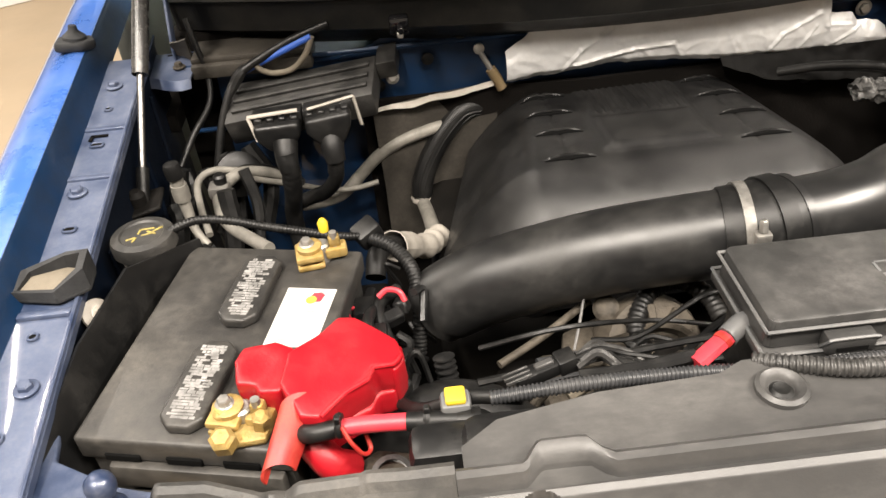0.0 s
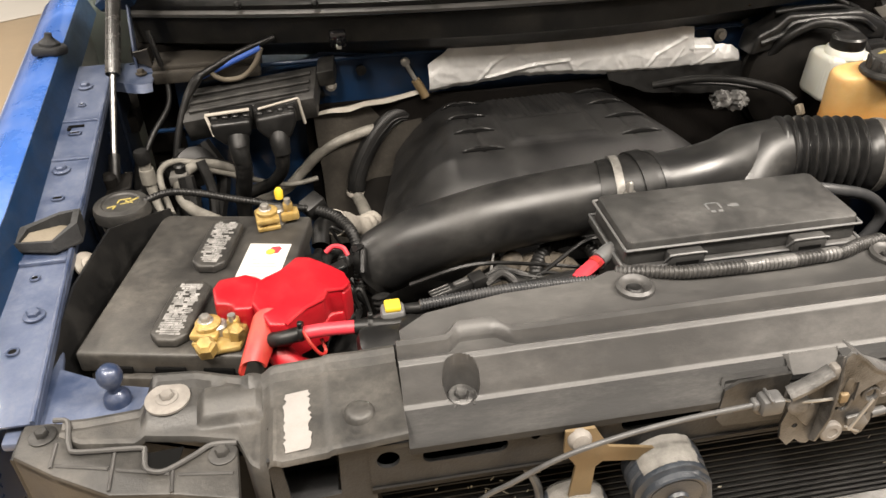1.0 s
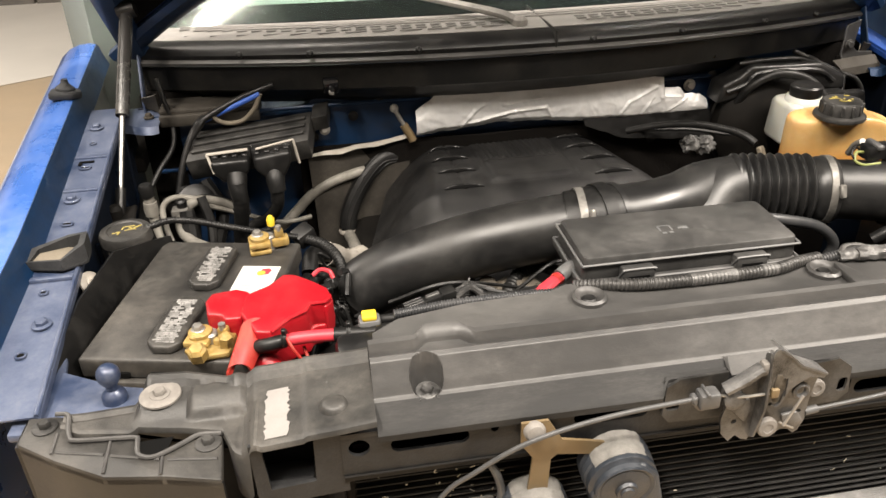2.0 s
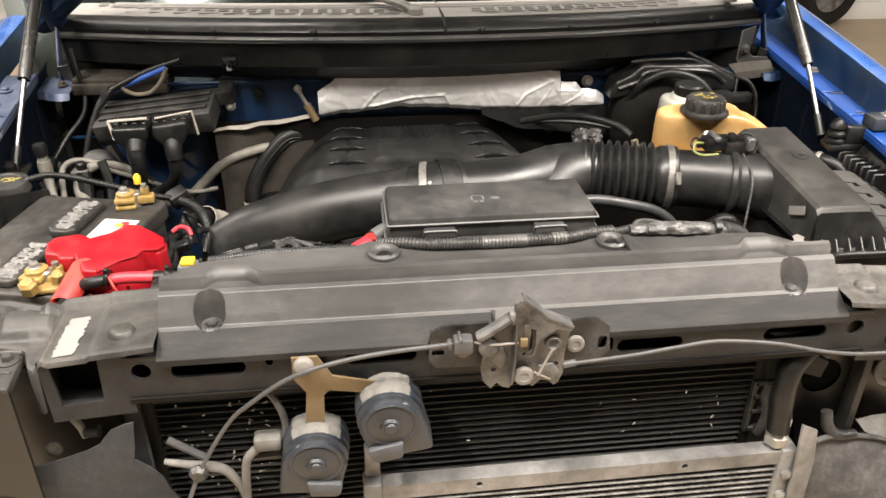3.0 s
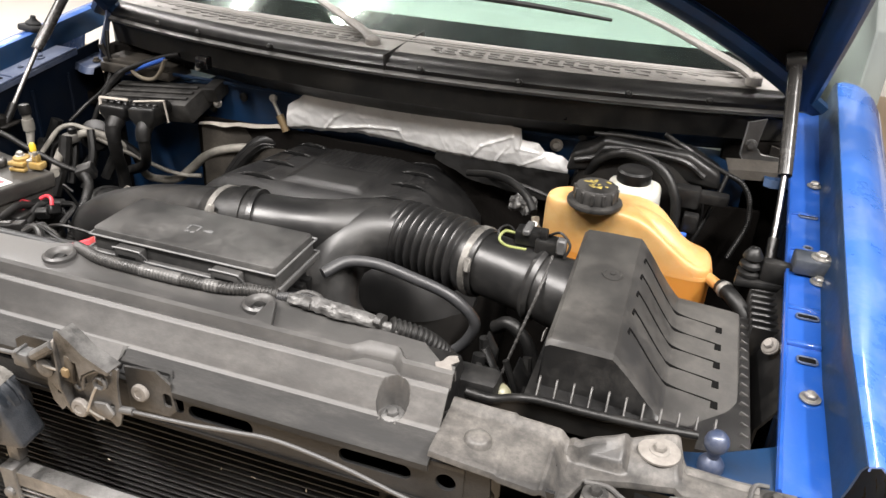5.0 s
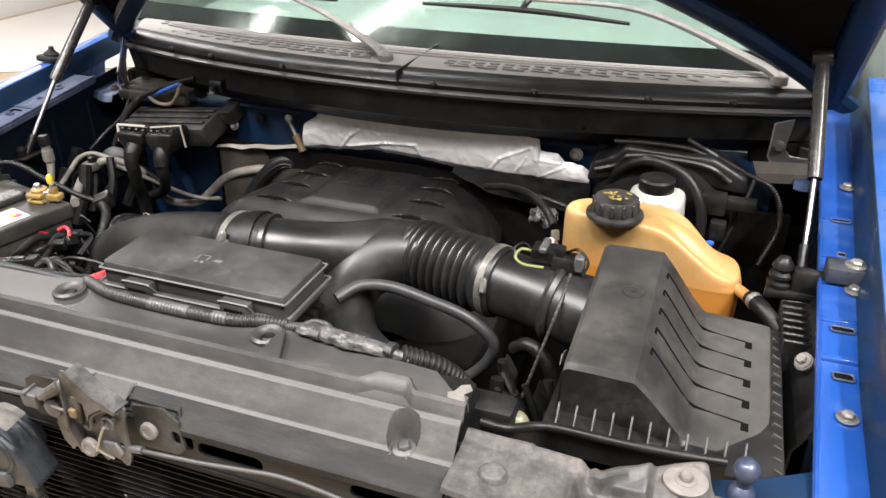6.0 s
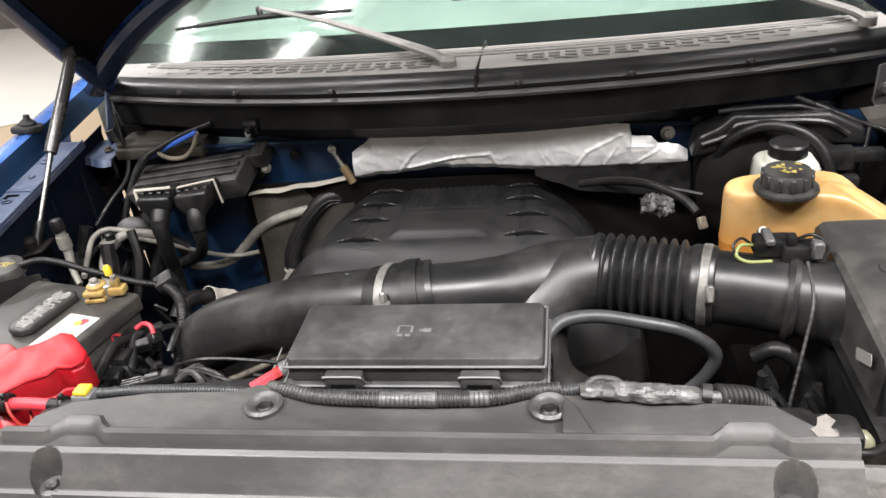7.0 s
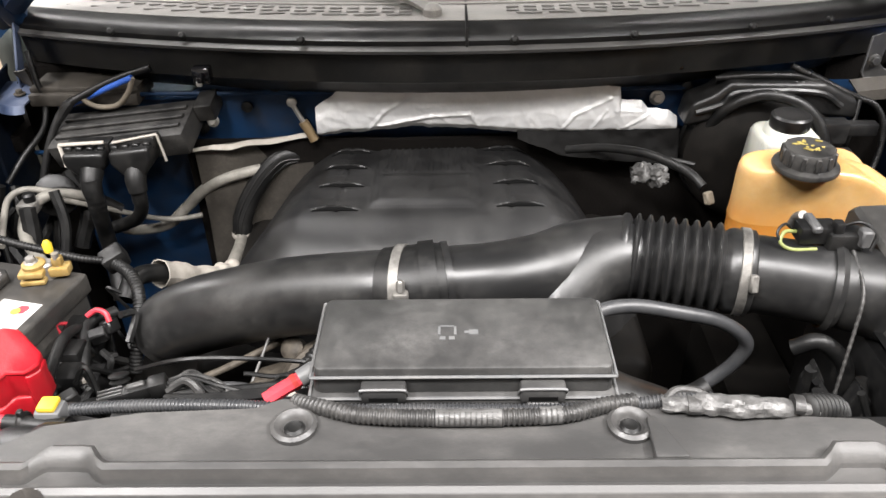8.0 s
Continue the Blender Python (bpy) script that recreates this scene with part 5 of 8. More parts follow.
part("channel_bead", pipe([(0.046, -0.060, 1.0565), (0.031, -0.061, 1.0565), (0.0150, -0.0625, 1.047), (0.0110, -0.0625, 1.038), (0.0095, -0.062, 1.030), (0.0045, -0.062, 1.0265), (-0.0005, -0.062, 1.030)], 0.0019, 8, 5), M_latch, la, "worn bead round the striker slot")
part("pawl", prism([(-0.0015, 1.036), (0.003, 1.035), (0.0050, 1.060), (0.003, 1.068), (-0.003, 1.069), (-0.0045, 1.058), (-0.004, 1.042)], -0.003, 0.003, 0.0015, 2, facing(-0.064)), M_rusty, la, "rusty brown pawl")
part("pawl_tip", box(-0.007, 0.001, -0.0705, -0.065, 1.044, 1.054, 0.0015), M_zincy, la, "brass-coloured cable nipple")
part("arm_bar", pipe([(-0.047, -0.058, 1.052), (-0.033, -0.060, 1.062), (-0.016, -0.061, 1.075)], 0.0088, 10, 4, flat=0.7), M_latch, la)
part("arm_head", box(-0.018, -0.010, -0.066, -0.056, 1.068, 1.082, 0.0025), M_boltpale, la, "pale chalky arm head")
part("pivot_boss", lathe([(0.0105, 0), (0.0105, 0.003), (0.008, 0.005), (0.003, 0.0052)], 22, aim((-0.037, -0.059, 1.040), (0, -1, 0.1))), M_latch, la)
part("pressed_step", prism([(-0.040, 1.030), (-0.022, 1.040), (-0.017, 1.026), (-0.022, 1.010), (-0.030, 1.018)], -0.002, 0.002, 0.0015, 2, facing(-0.0590)), M_latch, la)
part("eyelet", lathe([(0.0085, 0), (0.0085, 0.0025), (0.0065, 0.004), (0.0045, 0.0025), (0.0042, 0.0)], 22, aim((0.030, -0.059, 1.040), (0, -1, 0.1)), cap=False), M_latch, la)
part("pressed_step", prism([(0.016, 1.012), (0.032, 1.014), (0.040, 1.002), (0.034, 0.994), (0.020, 0.998)], -0.002, 0.002, 0.0015, 2, facing(-0.0590)), M_latch, la)
part("link_rod", pipe([(0.0295, -0.066, 1.0385), (0.024, -0.067, 1.028), (0.0145, -0.068, 1.006)], 0.0014, 8, 4), M_steel, la)
part("spring", pipe([(0.0105, -0.067, 1.010), (0.020, -0.066, 1.003), (0.0295, -0.063, 0.996)], 0.0011, 6, 4), M_steel, la)
part("cable_core", pipe([(-0.052, -0.058, 1.046), (-0.034, -0.063, 1.045), (-0.008, -0.068, 1.049)], 0.0014, 8, 4), M_steel, la)
for (x, z, r, yv) in ((0.060, 1.023, 0.0098, -0.0395), (0.001, 1.002, 0.0105, -0.061)):
    part("bolt_head", lathe([(r, 0), (r, 0.0035), (r * 0.86, 0.0052), (r * 0.5, 0.0056), (r * 0.46, 0.0048), (r * 0.1, 0.0048)], 24, aim((x, yv, z), (0, -1, 0.1))), M_boltpale, la, "pale rounded bolt head")
fe = box(-0.073, -0.053, -0.066, -0.050, 1.036, 1.053, 0.003)
box(-0.079, -0.073, -0.062, -0.052, 1.040, 1.049, 0.0015, 1, None, fe)
box(-0.068, -0.065, -0.067, -0.050, 1.052, 1.056, 0.001, 1, None, fe)
part("cable_clamp", fe, M_cable, la, "pale dusty cable clamp")
part("bolt_head", lathe([(0.0085, 0), (0.0085, 0.003), (0.007, 0.0045)], 20, aim((-0.060, -0.0445, 1.028), (0, -1, 0.1))), M_boltpale, la, "pale rounded bolt head")
part("ear", holed([(0.043, 1.050), (0.080, 1.0545), (0.096, 1.042), (0.100, 1.010), (0.090, 1.000), (0.043, 0.998)], [at2(rounded(0.010, 0.017, 0.004), 0.0905, 1.021)], 0.003, facing(-0.0395)), M_support, la)
part("ear", holed([(-0.094, 1.046), (-0.082, 1.054), (-0.034, 1.056), (-0.034, 1.000), (-0.088, 1.002), (-0.096, 1.012)], [at2(rounded(0.013, 0.008, 0.003), -0.086, 1.021)], 0.003, facing(-0.0395)), M_support, la)
part("cable_ferrule", pipe([(0.044, -0.054, 1.006), (0.058, -0.053, 1.007)], 0.0042, 10, 3), M_cable, la, "grey cable ferrule")

ca = pipe([(-0.076, -0.058, 1.045), (-0.14, -0.058, 1.040), (-0.194, -0.058, 1.031), (-0.240, -0.054, 1.012), (-0.280, -0.045, 0.978), (-0.310, -0.034, 0.942), (-0.345, -0.040, 0.885), (-0.370, -0.048, 0.824), (-0.390, -0.052, 0.765), (-0.40, -0.055, 0.66), (-0.39, -0.055, 0.52)], 0.0025, 10, 8)
solo("latch_cable", ca, M_cable, "grey sheathed hood release cable looping past the horns", "cable")
cb2 = pipe([(0.052, -0.053, 1.006), (0.12, -0.050, 1.009), (0.170, -0.048, 1.014), (0.219, -0.046, 1.017), (0.288, -0.046, 1.008), (0.353, -0.044, 0.990), (0.412, -0.040, 0.980), (0.485, -0.036, 0.979), (0.56, -0.020, 0.972), (0.66, 0.05, 0.95)], 0.0022, 10, 8)
solo("latch_cable", cb2, M_cable, "grey sheathed cable sagging under the support beam", "cable")
sn = thing("ambient_sensor", (-0.31, -0.03, 0.87), "dusty pale sensor and bracket beside the horns", "sensor")
part("arm", pipe([(-0.385, -0.026, 0.888), (-0.360, -0.030, 0.885), (-0.335, -0.031, 0.880), (-0.320, -0.031, 0.872), (-0.308, -0.030, 0.848), (-0.303, -0.030, 0.824)], [0.0036, 0.0046, 0.0062, 0.0055, 0.0048, 0.0045], 10, 5), M_horntop, sn, "dusty pale branch")
part("branch", pipe([(-0.302, -0.030, 0.828), (-0.300, -0.032, 0.862), (-0.295, -0.033, 0.890), (-0.280, -0.032, 0.906)], [0.0046, 0.005, 0.005, 0.0055], 10, 5), M_horntop, sn, "dusty pale branch")
part("body", box(-0.286, -0.256, -0.040, -0.020, 0.902, 0.920, 0.004, 2), M_horntop, sn)
part("clip", lathe([(0.008, -0.006), (0.011, 0), (0.007, 0.006)], 8, aim((-0.348, -0.040, 0.880), (0, -1, 0))), M_latch, sn)
part("cross_bar", pipe([(-0.300, -0.024, 0.884), (-0.270, -0.022, 0.884), (-0.235, -0.020, 0.884)], 0.006, 8, 3), M_support, sn)
part("cross_bar", pipe([(-0.380, -0.018, 0.912), (-0.360, -0.020, 0.898), (-0.340, -0.024, 0.886)], 0.0045, 8, 3), M_cable, sn)
part("wire", pipe([(-0.256, -0.030, 0.912), (-0.2505, -0.030, 0.930), (-0.256, -0.026, 0.955), (-0.270, -0.020, 0.974), (-0.300, -0.012, 0.985)], 0.0042, 8, 6), M_cable, sn)
part("clip", box(-0.318, -0.288, -0.022, -0.008, 0.970, 0.980, 0.002, 1), M_horntop, sn)

# scraps of leaf and grit caught in the fins
random.seed(11)
deb = bmesh.new()
for k in range(72):
    x, z = (random.uniform(-0.37, -0.24), random.gauss(0.92, 0.03)) if k < 40 else (random.uniform(-0.1, 0.30), random.uniform(0.84, 0.96))
    if k >= 56:
        x, z = random.uniform(-0.35, -0.20), random.uniform(0.80, 0.86)
    w, h = random.uniform(0.0008, 0.0036), random.uniform(0.0004, 0.0012)
    prism([(-w, -h), (w * 0.7, -h * 0.6), (w, h), (-w * 0.6, h * 0.8)], 0, 0.0006, 0, 1, Matrix.Translation((x, 0.0015, min(z, 0.968))) @ FRONT @ pose(0, 0, 0, random.uniform(-30, 30), random.uniform(-30, 30), random.uniform(0, 180)), deb)
solo("leaf_debris", deb, M_leaf, "dry leaf scraps caught in the condenser fins", "debris", kind="stuff")
st = prism([(0.346, 0.030), (0.356, 0.034), (0.353, 0.042), (0.361, 0.047), (0.357, 0.056), (0.363, 0.064), (0.358, 0.072), (0.350, 0.068), (0.347, 0.058), (0.341, 0.054), (0.345, 0.044), (0.340, 0.036)], 0, 0.001, 0, m=Matrix.Translation((0, 0, 1.0766)))
solo("torn_sticker", st, M_boltpale, "torn white sticker at the shield's end", "sticker")


# ---- battery ----
BU, BV = Vector((0.2227, 0.9749, 0)).normalized(), Vector((0.9749, -0.2227, 0)).normalized()
BC = Vector((-0.5587, 0.2754, 0.0))
BM = Matrix(((BV.x, BU.x, 0, BC.x), (BV.y, BU.y, 0, BC.y), (0, 0, 1, 0), (0, 0, 0, 1)))


bt = thing("car_battery", (BC.x, BC.y, 0.82), "dusty dark grey car battery with a white label", "battery")
part("case", box(-0.091, 0.091, -0.127, 0.127, 0.82, 0.986, 0.006, 2, BM), M_battery, bt)
part("lid", box(-0.0955, 0.0955, -0.1315, 0.1315, 0.984, 1.0105, 0.004, 3, BM), M_battery, bt)
part("front_lip", box(-0.068, 0.086, -0.139, -0.129, 0.958, 0.985, 0.003, 2, BM), M_battery, bt)
part("hold_ledge", box(-0.082, 0.058, -0.148, -0.133, 0.934, 0.950, 0.003, 2, BM), M_battery, bt)
for x in (-0.055, 0.0, 0.05):
    part("lid_notch", box(x - 0.016, x + 0.016, -0.1335, -0.1305, 0.986, 0.994, 0.001, 1, BM), M_holeshade, bt)
for (cx, cy), rows_n in (((-0.0008, 0.0557), 23), ((-0.0032, -0.0709), 25)):
    w, h, c = 0.040, 0.101, 0.0105
    octo = [(w / 2 - c, h / 2), (-w / 2 + c, h / 2), (-w / 2, h / 2 - c), (-w / 2, -h / 2 + c), (-w / 2 + c, -h / 2), (w / 2 - c, -h / 2), (w / 2, -h / 2 + c), (w / 2, h / 2 - c)]
    cap = part("vent_cap", prism(octo, 1.0105, 1.0215, 0.003, 3, BM @ Matrix.Translation((cx, cy, 0))), M_battery, bt, "raised chamfered vent cap")
    pr = bmesh.new()
    random.seed(rows_n)
    for k in range(rows_n):
        y = -0.041 + 0.082 * k / (rows_n - 1)
        x = -0.0135 + 0.003 * (k % 4 == 2)
        while x < 0.0095:
            ln = random.uniform(0.0015, 0.008)
            if random.random() < 0.9:
                hh2 = random.uniform(0.0010, 0.0019)
                box(x, min(x + ln, 0.0135), y - hh2, y + hh2, 1.0213, 1.0217, 0, 1, BM @ Matrix.Translation((cx, cy, 0)), pr)
            x += ln + random.uniform(-0.0005, 0.001)
    part("print", pr, M_print, cap, "worn white print")
lb = part("label", prism([(0.0339, 0.0665), (0.0840, 0.0661), (0.0830, -0.0150), (0.0335, -0.0169)], 1.0108, 1.0113, 0, 1, BM), M_batlabel, bt, "white paper label")
lg = bmesh.new()
lx, ly = 0.0664, 0.0538
prism([(-0.008, -0.004), (-0.004, 0.0055), (0.004, 0.007), (0.008, 0.003), (0.0055, -0.0065), (-0.003, -0.008)], 1.0113, 1.0117, 0, 1, BM @ Matrix.Translation((lx, ly, 0)), lg)
part("emblem", lg, M_pink, lb, "small red emblem")
part("emblem", prism(ring_pts(0.0055, 16), 1.0118, 1.0121, 0, 1, BM @ Matrix.Translation((lx - 0.004, ly - 0.005, 0))), M_amberdot, lb, "small orange emblem")
ln = bmesh.new()
for k in range(7):
    y = ly - 0.022 - 0.0066 * k
    box(lx - 0.022, lx + 0.004 + 0.003 * (k % 3), y, y + 0.0016, 1.0113, 1.0116, 0, 1, BM, ln)
part("print", ln, M_ink, lb, "grey print lines")
for x, y in ((0.0476, -0.1037), (0.056, 0.117)):
    part("post", lathe([(0.0105, 1.006), (0.0095, 1.0285), (0.007, 1.0305)], 18, BM @ Matrix.Translation((x, y, 0))), M_steel, bt, "lead post")

tray = thing("battery_tray", (BC.x, BC.y, 0.80), "black plastic battery tray and side shield", "battery tray")
part("base", box(-0.11, 0.11, -0.142, 0.142, 0.795, 0.822, 0.006, 2, BM), M_plastic, tray)
part("side_wall", sheet([[(-0.703, 0.145, 1.018), (-0.696, 0.26, 1.030), (-0.676, 0.365, 1.034), (-0.616, 0.428, 1.018)], [(-0.690, 0.150, 0.985), (-0.681, 0.262, 0.996), (-0.664, 0.372, 1.000), (-0.612, 0.425, 0.988)], [(-0.688, 0.150, 0.80), (-0.680, 0.262, 0.80), (-0.662, 0.37, 0.80), (-0.61, 0.425, 0.80)]], 0.004), M_plastic, tray)
wsb = lathe([(0.0165, 0), (0.0165, 0.003), (0.0105, 0.005)], 22, aim((-0.695, 0.315, 1.018), (0.75, -0.3, 0.6)))
bolt(wsb, (-0.691, 0.313, 1.021), (0.75, -0.3, 0.6), 0.006, 0.009)
part("screw", wsb, M_cream, tray, "pale screw and washer")
part("front_lip", box(-0.086, 0.095, -0.145, -0.139, 0.82, 0.955, 0.003, 2, BM), M_plastic, tray)
part("side_wall", box(0.0955, 0.107, -0.114, 0.124, 0.82, 0.968, 0.004, 2, BM), M_plastic, tray)
part("ear", prism([(-0.632, 0.418), (-0.606, 0.402), (-0.596, 0.420), (-0.612, 0.436), (-0.628, 0.434)], 0.998, 1.006, 0.003, 2), M_plastic, tray, "mounting ear with a hole")


def terminal(at, turn, yellow, label):
    t = thing("battery_terminal", (at[0], at[1], 1.0105), label, "battery terminal", group="battery terminals")
    m = pose(at[0], at[1], 1.0112, 0, 0, turn)
    a = bmesh.new()
    box(-0.015, 0.013, -0.017, 0.014, 0.0, 0.006, 0.002, 2, m, a)
    box(-0.015, 0.013, -0.017, 0.014, 0.0095, 0.0165, 0.002, 2, m, a)
    lathe([(0.013, 0.0), (0.013, 0.021), (0.010, 0.023)], 18, m, a)
    part("clamp", a, M_brass, t)
    c = bmesh.new()
    box(0.015, 0.038, -0.008, 0.010, 0.003, 0.015, 0.003, 2, m, c)
    box(0.020, 0.032, -0.004, 0.007, 0.014, 0.027, 0.003, 2, m, c)
    part("lug", c, M_brass, t)
    part("stud", bolt(lathe([(0.004, 0), (0.004, 0.024)], 10, m @ Matrix.Translation((0.026, 0.0, 0.008))), (m @ Vector((-0.002, 0, 0.022))), (0, 0, 1), 0.006, 0.008), M_steel, t)
    if yellow:
        part("tip", lathe([(0.005, 0), (0.0055, 0.010), (0.003, 0.014)], 12, m @ Matrix.Translation((0.018, 0.008, 0.030))), M_yellow, t, "bright yellow tip")
    return t


terminal((-0.489, 0.372), 8, True, "corroded brass terminal clamp with a yellow tip")
terminal((-0.545, 0.164), -15, False, "corroded brass terminal clamp under the red boot")
b = bmesh.new()
prism([(-0.562, 0.150), (-0.545, 0.134), (-0.514, 0.136), (-0.508, 0.158), (-0.530, 0.172), (-0.558, 0.168)], 1.0112, 1.019, 0.003, 2, None, b)
lathe([(0.011, 0.0), (0.011, 0.012), (0.007, 0.016)], 6, aim((-0.546, 0.136, 1.018), (0, -0.3, 1)), b)
lathe([(0.008, 0.0), (0.008, 0.014), (0.004, 0.018)], 6, aim((-0.518, 0.150, 1.018), (0.1, -0.1, 1)), b)
lathe([(0.0085, 0.0), (0.0085, 0.013), (0.005, 0.017)], 12, aim((-0.549, 0.160, 1.018), (0, 0, 1)), b)
solo("terminal_lug", b, M_brass, "yellow-plated cable lug with two nuts", "cable lug")

rb = thing("terminal_boot", (-0.46, 0.18, 1.0105), "bright red rubber terminal boot over the battery post", "terminal boot")


def soft_block(outline, z_low, z_high, tilt, bev=0.0045):
    """A moulded rubber hood: an outline raised to a gently tilted, uneven top."""
    bm = prism(outline, z_low, z_high, bev, 3)
    bmesh.ops.triangulate(bm, faces=[f for f in bm.faces if len(f.verts) > 4])
    bmesh.ops.subdivide_edges(bm, edges=bm.edges[:], cuts=2, use_grid_fill=True)
    cx, cy, sx, sy = tilt
    for v in bm.verts:
        k = (v.co.z - z_low) / (z_high - z_low)
        v.co.z += k * (sx * (v.co.x - cx) + sy * (v.co.y - cy) + 0.003 * noise.noise((v.co.x * 35, v.co.y * 35, 1.0)))
        v.co.x += 0.0016 * noise.noise((v.co.y * 60, v.co.z * 60, 3.0))
        v.co.y += 0.0016 * noise.noise((v.co.x * 60, v.co.z * 60, 7.0))
    return bm


outline = [(-0.500, 0.166), (-0.496, 0.200), (-0.472, 0.220), (-0.454, 0.238), (-0.438, 0.237), (-0.404, 0.207), (-0.400, 0.189), (-0.407, 0.178), (-0.424, 0.176), (-0.429, 0.163), (-0.446, 0.152), (-0.466, 0.130), (-0.482, 0.134)]
part("cap", soft_block(outline, 1.012, 1.046, (-0.45, 0.19, -0.06, 0.05), 0.0032), M_red, rb, angle=40)
lobe = [(-0.500, 0.160), (-0.517, 0.163), (-0.521, 0.171), (-0.536, 0.174), (-0.541, 0.199), (-0.534, 0.214), (-0.506, 0.214), (-0.490, 0.206), (-0.486, 0.180)]
part("lobe", soft_block(lobe, 1.014, 1.047, (-0.51, 0.19, 0.02, 0.10), 0.0028), M_red, rb, "squared side lobe", angle=40)
part("skirt", soft_block([(-0.470, 0.136), (-0.448, 0.150), (-0.428, 0.160), (-0.424, 0.172), (-0.408, 0.176), (-0.412, 0.190), (-0.45, 0.20), (-0.48, 0.16)], 0.988, 1.014, (-0.45, 0.17, 0, 0), 0.003), M_red, rb)
part("corner_tab", soft_block([(-0.406, 0.176), (-0.398, 0.190), (-0.401, 0.206), (-0.412, 0.200), (-0.414, 0.180)], 0.998, 1.038, (-0.405, 0.19, 0, 0), 0.003), M_red, rb)
part("fold", pipe([(-0.466, 0.131, 1.0425), (-0.446, 0.153, 1.0435), (-0.429, 0.164, 1.0430), (-0.424, 0.177, 1.0430), (-0.408, 0.179, 1.0420), (-0.401, 0.189, 1.0420)], 0.0022, 8, 2), M_red, rb, "rolled rubber edge")
# the cable spout: a half-round gutter, open below
gut = []
for k in range(9):
    u = k / 8
    c = Vector((-0.484, 0.152, 1.036)).lerp(Vector((-0.5015, 0.101, 1.018)), u)
    row = []
    for q in range(13):
        a = radians(-12 + 204 * q / 12)
        r = 0.0165 - 0.0035 * u
        row.append((c.x + r * 0.92 * math.cos(a) - 0.004 * math.sin(a), c.y + r * 0.36 * math.cos(a), c.z + (r * 0.92 * math.sin(a) - 0.002)))
    gut.append(row)
part("spout", sheet(gut, 0.0025), M_boot, rb, "worn orange-red spout", angle=60)

rc = thing("positive_cable", (-0.43, 0.15, 1.0), "thick red and black battery cable", "cable")
part("red_sleeve", pipe([(-0.456, 0.126, 1.033), (-0.43, 0.124, 1.036), (-0.399, 0.122, 1.036)], 0.0070, 14, 5), M_pink, rc, "red sleeve")
part("black_end", pipe([(-0.490, 0.136, 1.022), (-0.474, 0.126, 1.030), (-0.454, 0.126, 1.033)], 0.0076, 14, 5), M_rubber, rc)
part("black_sleeve", pipe([(-0.400, 0.122, 1.036), (-0.372, 0.119, 1.036), (-0.345, 0.117, 1.034)], 0.0078, 14, 5), M_rubber, rc)
for tx in (-0.4525, -0.384):
    part("tie", lathe([(0.0095, -0.0025), (0.0104, 0), (0.0095, 0.0025)], 16, aim((tx, 0.1225 if tx > -0.4 else 0.126, 1.036), (1, -0.1, 0))), M_rubber, rc)
    part("tie_head", box(tx - 0.0025, tx + 0.0025, 0.119, 0.125, 1.044, 1.051, 0.001, 1), M_rubber, rc)
part("red_loop", pipe([(-0.450, 0.120, 1.041), (-0.444, 0.113, 1.030), (-0.436, 0.112, 1.016), (-0.431, 0.120, 1.012), (-0.434, 0.128, 1.022)], 0.0018, 8, 6), M_boot, rc, "loose orange tie tail")
part("lower_sleeve", pipe([(-0.480, 0.140, 1.004), (-0.466, 0.128, 0.990), (-0.452, 0.135, 0.972)], 0.014, 12, 5), M_red, rc)
yt = thing("fuse_link", (-0.36, 0.125, 1.0), "grey fuse link block with a yellow top", "connector")
part("block", box(-0.373, -0.349, 0.119, 0.139, 1.010, 1.049, 0.004), M_block, yt)
part("yellow_top", box(-0.369, -0.353, 0.121, 0.137, 1.0480, 1.0540, 0.002), M_yellow, yt)
part("elbow", pipe([(-0.36, 0.118, 1.034), (-0.345, 0.116, 1.034), (-0.334, 0.118, 1.020)], 0.0098, 12, 5), M_rubber, yt)
part("collar", lathe([(0.0108, -0.003), (0.0112, 0.003)], 16, aim((-0.347, 0.1165, 1.034), (1, 0, -0.1))), M_plastic, yt)

# junk between battery and tube: connectors, loom, a dark hose
jn = thing("wire_loom", (-0.40, 0.28, 0.9), "tangle of black taped looms and connectors beside the battery", "wiring loom")
part("loom", pipe([(-0.440, 0.445, 0.985), (-0.405, 0.418, 0.982), (-0.386, 0.386, 0.970), (-0.384, 0.355, 0.940), (-0.389, 0.33, 0.90)], 0.0075, 12, 8, ripple=(0.0045, 0.001)), M_rubber, jn)
part("loom", pipe([(-0.425, 0.345, 0.965), (-0.435, 0.30, 0.985), (-0.432, 0.25, 0.98), (-0.415, 0.20, 0.985), (-0.39, 0.155, 1.01), (-0.35, 0.140, 1.035), (-0.31, 0.125, 1.045)], 0.006, 12, 8), M_rubber, jn)
part("loom", pipe([(-0.405, 0.36, 0.97), (-0.425, 0.33, 0.975), (-0.418, 0.29, 0.96), (-0.41, 0.24, 0.93)], 0.007, 10, 8), M_rubber, jn)
part("red_tape", pipe([(-0.424, 0.332, 0.986), (-0.414, 0.336, 0.991), (-0.402, 0.332, 0.990), (-0.397, 0.326, 0.982)], 0.0032, 8, 6), M_pink, jn, "red tape band")
for c, w in (((-0.432, 0.292, 0.962), 0.03), ((-0.422, 0.262, 0.955), 0.026), ((-0.440, 0.335, 0.962), 0.024), ((-0.405, 0.275, 0.94), 0.022)):
    part("connector", box(c[0] - w / 2, c[0] + w / 2, c[1] - 0.014, c[1] + 0.014, c[2] - 0.018, c[2] + 0.014, 0.003), M_plastic, jn)
part("clip", box(-0.415, -0.402, 0.258, 0.270, 0.945, 0.957, 0.002), M_cream, jn, "cream clip")
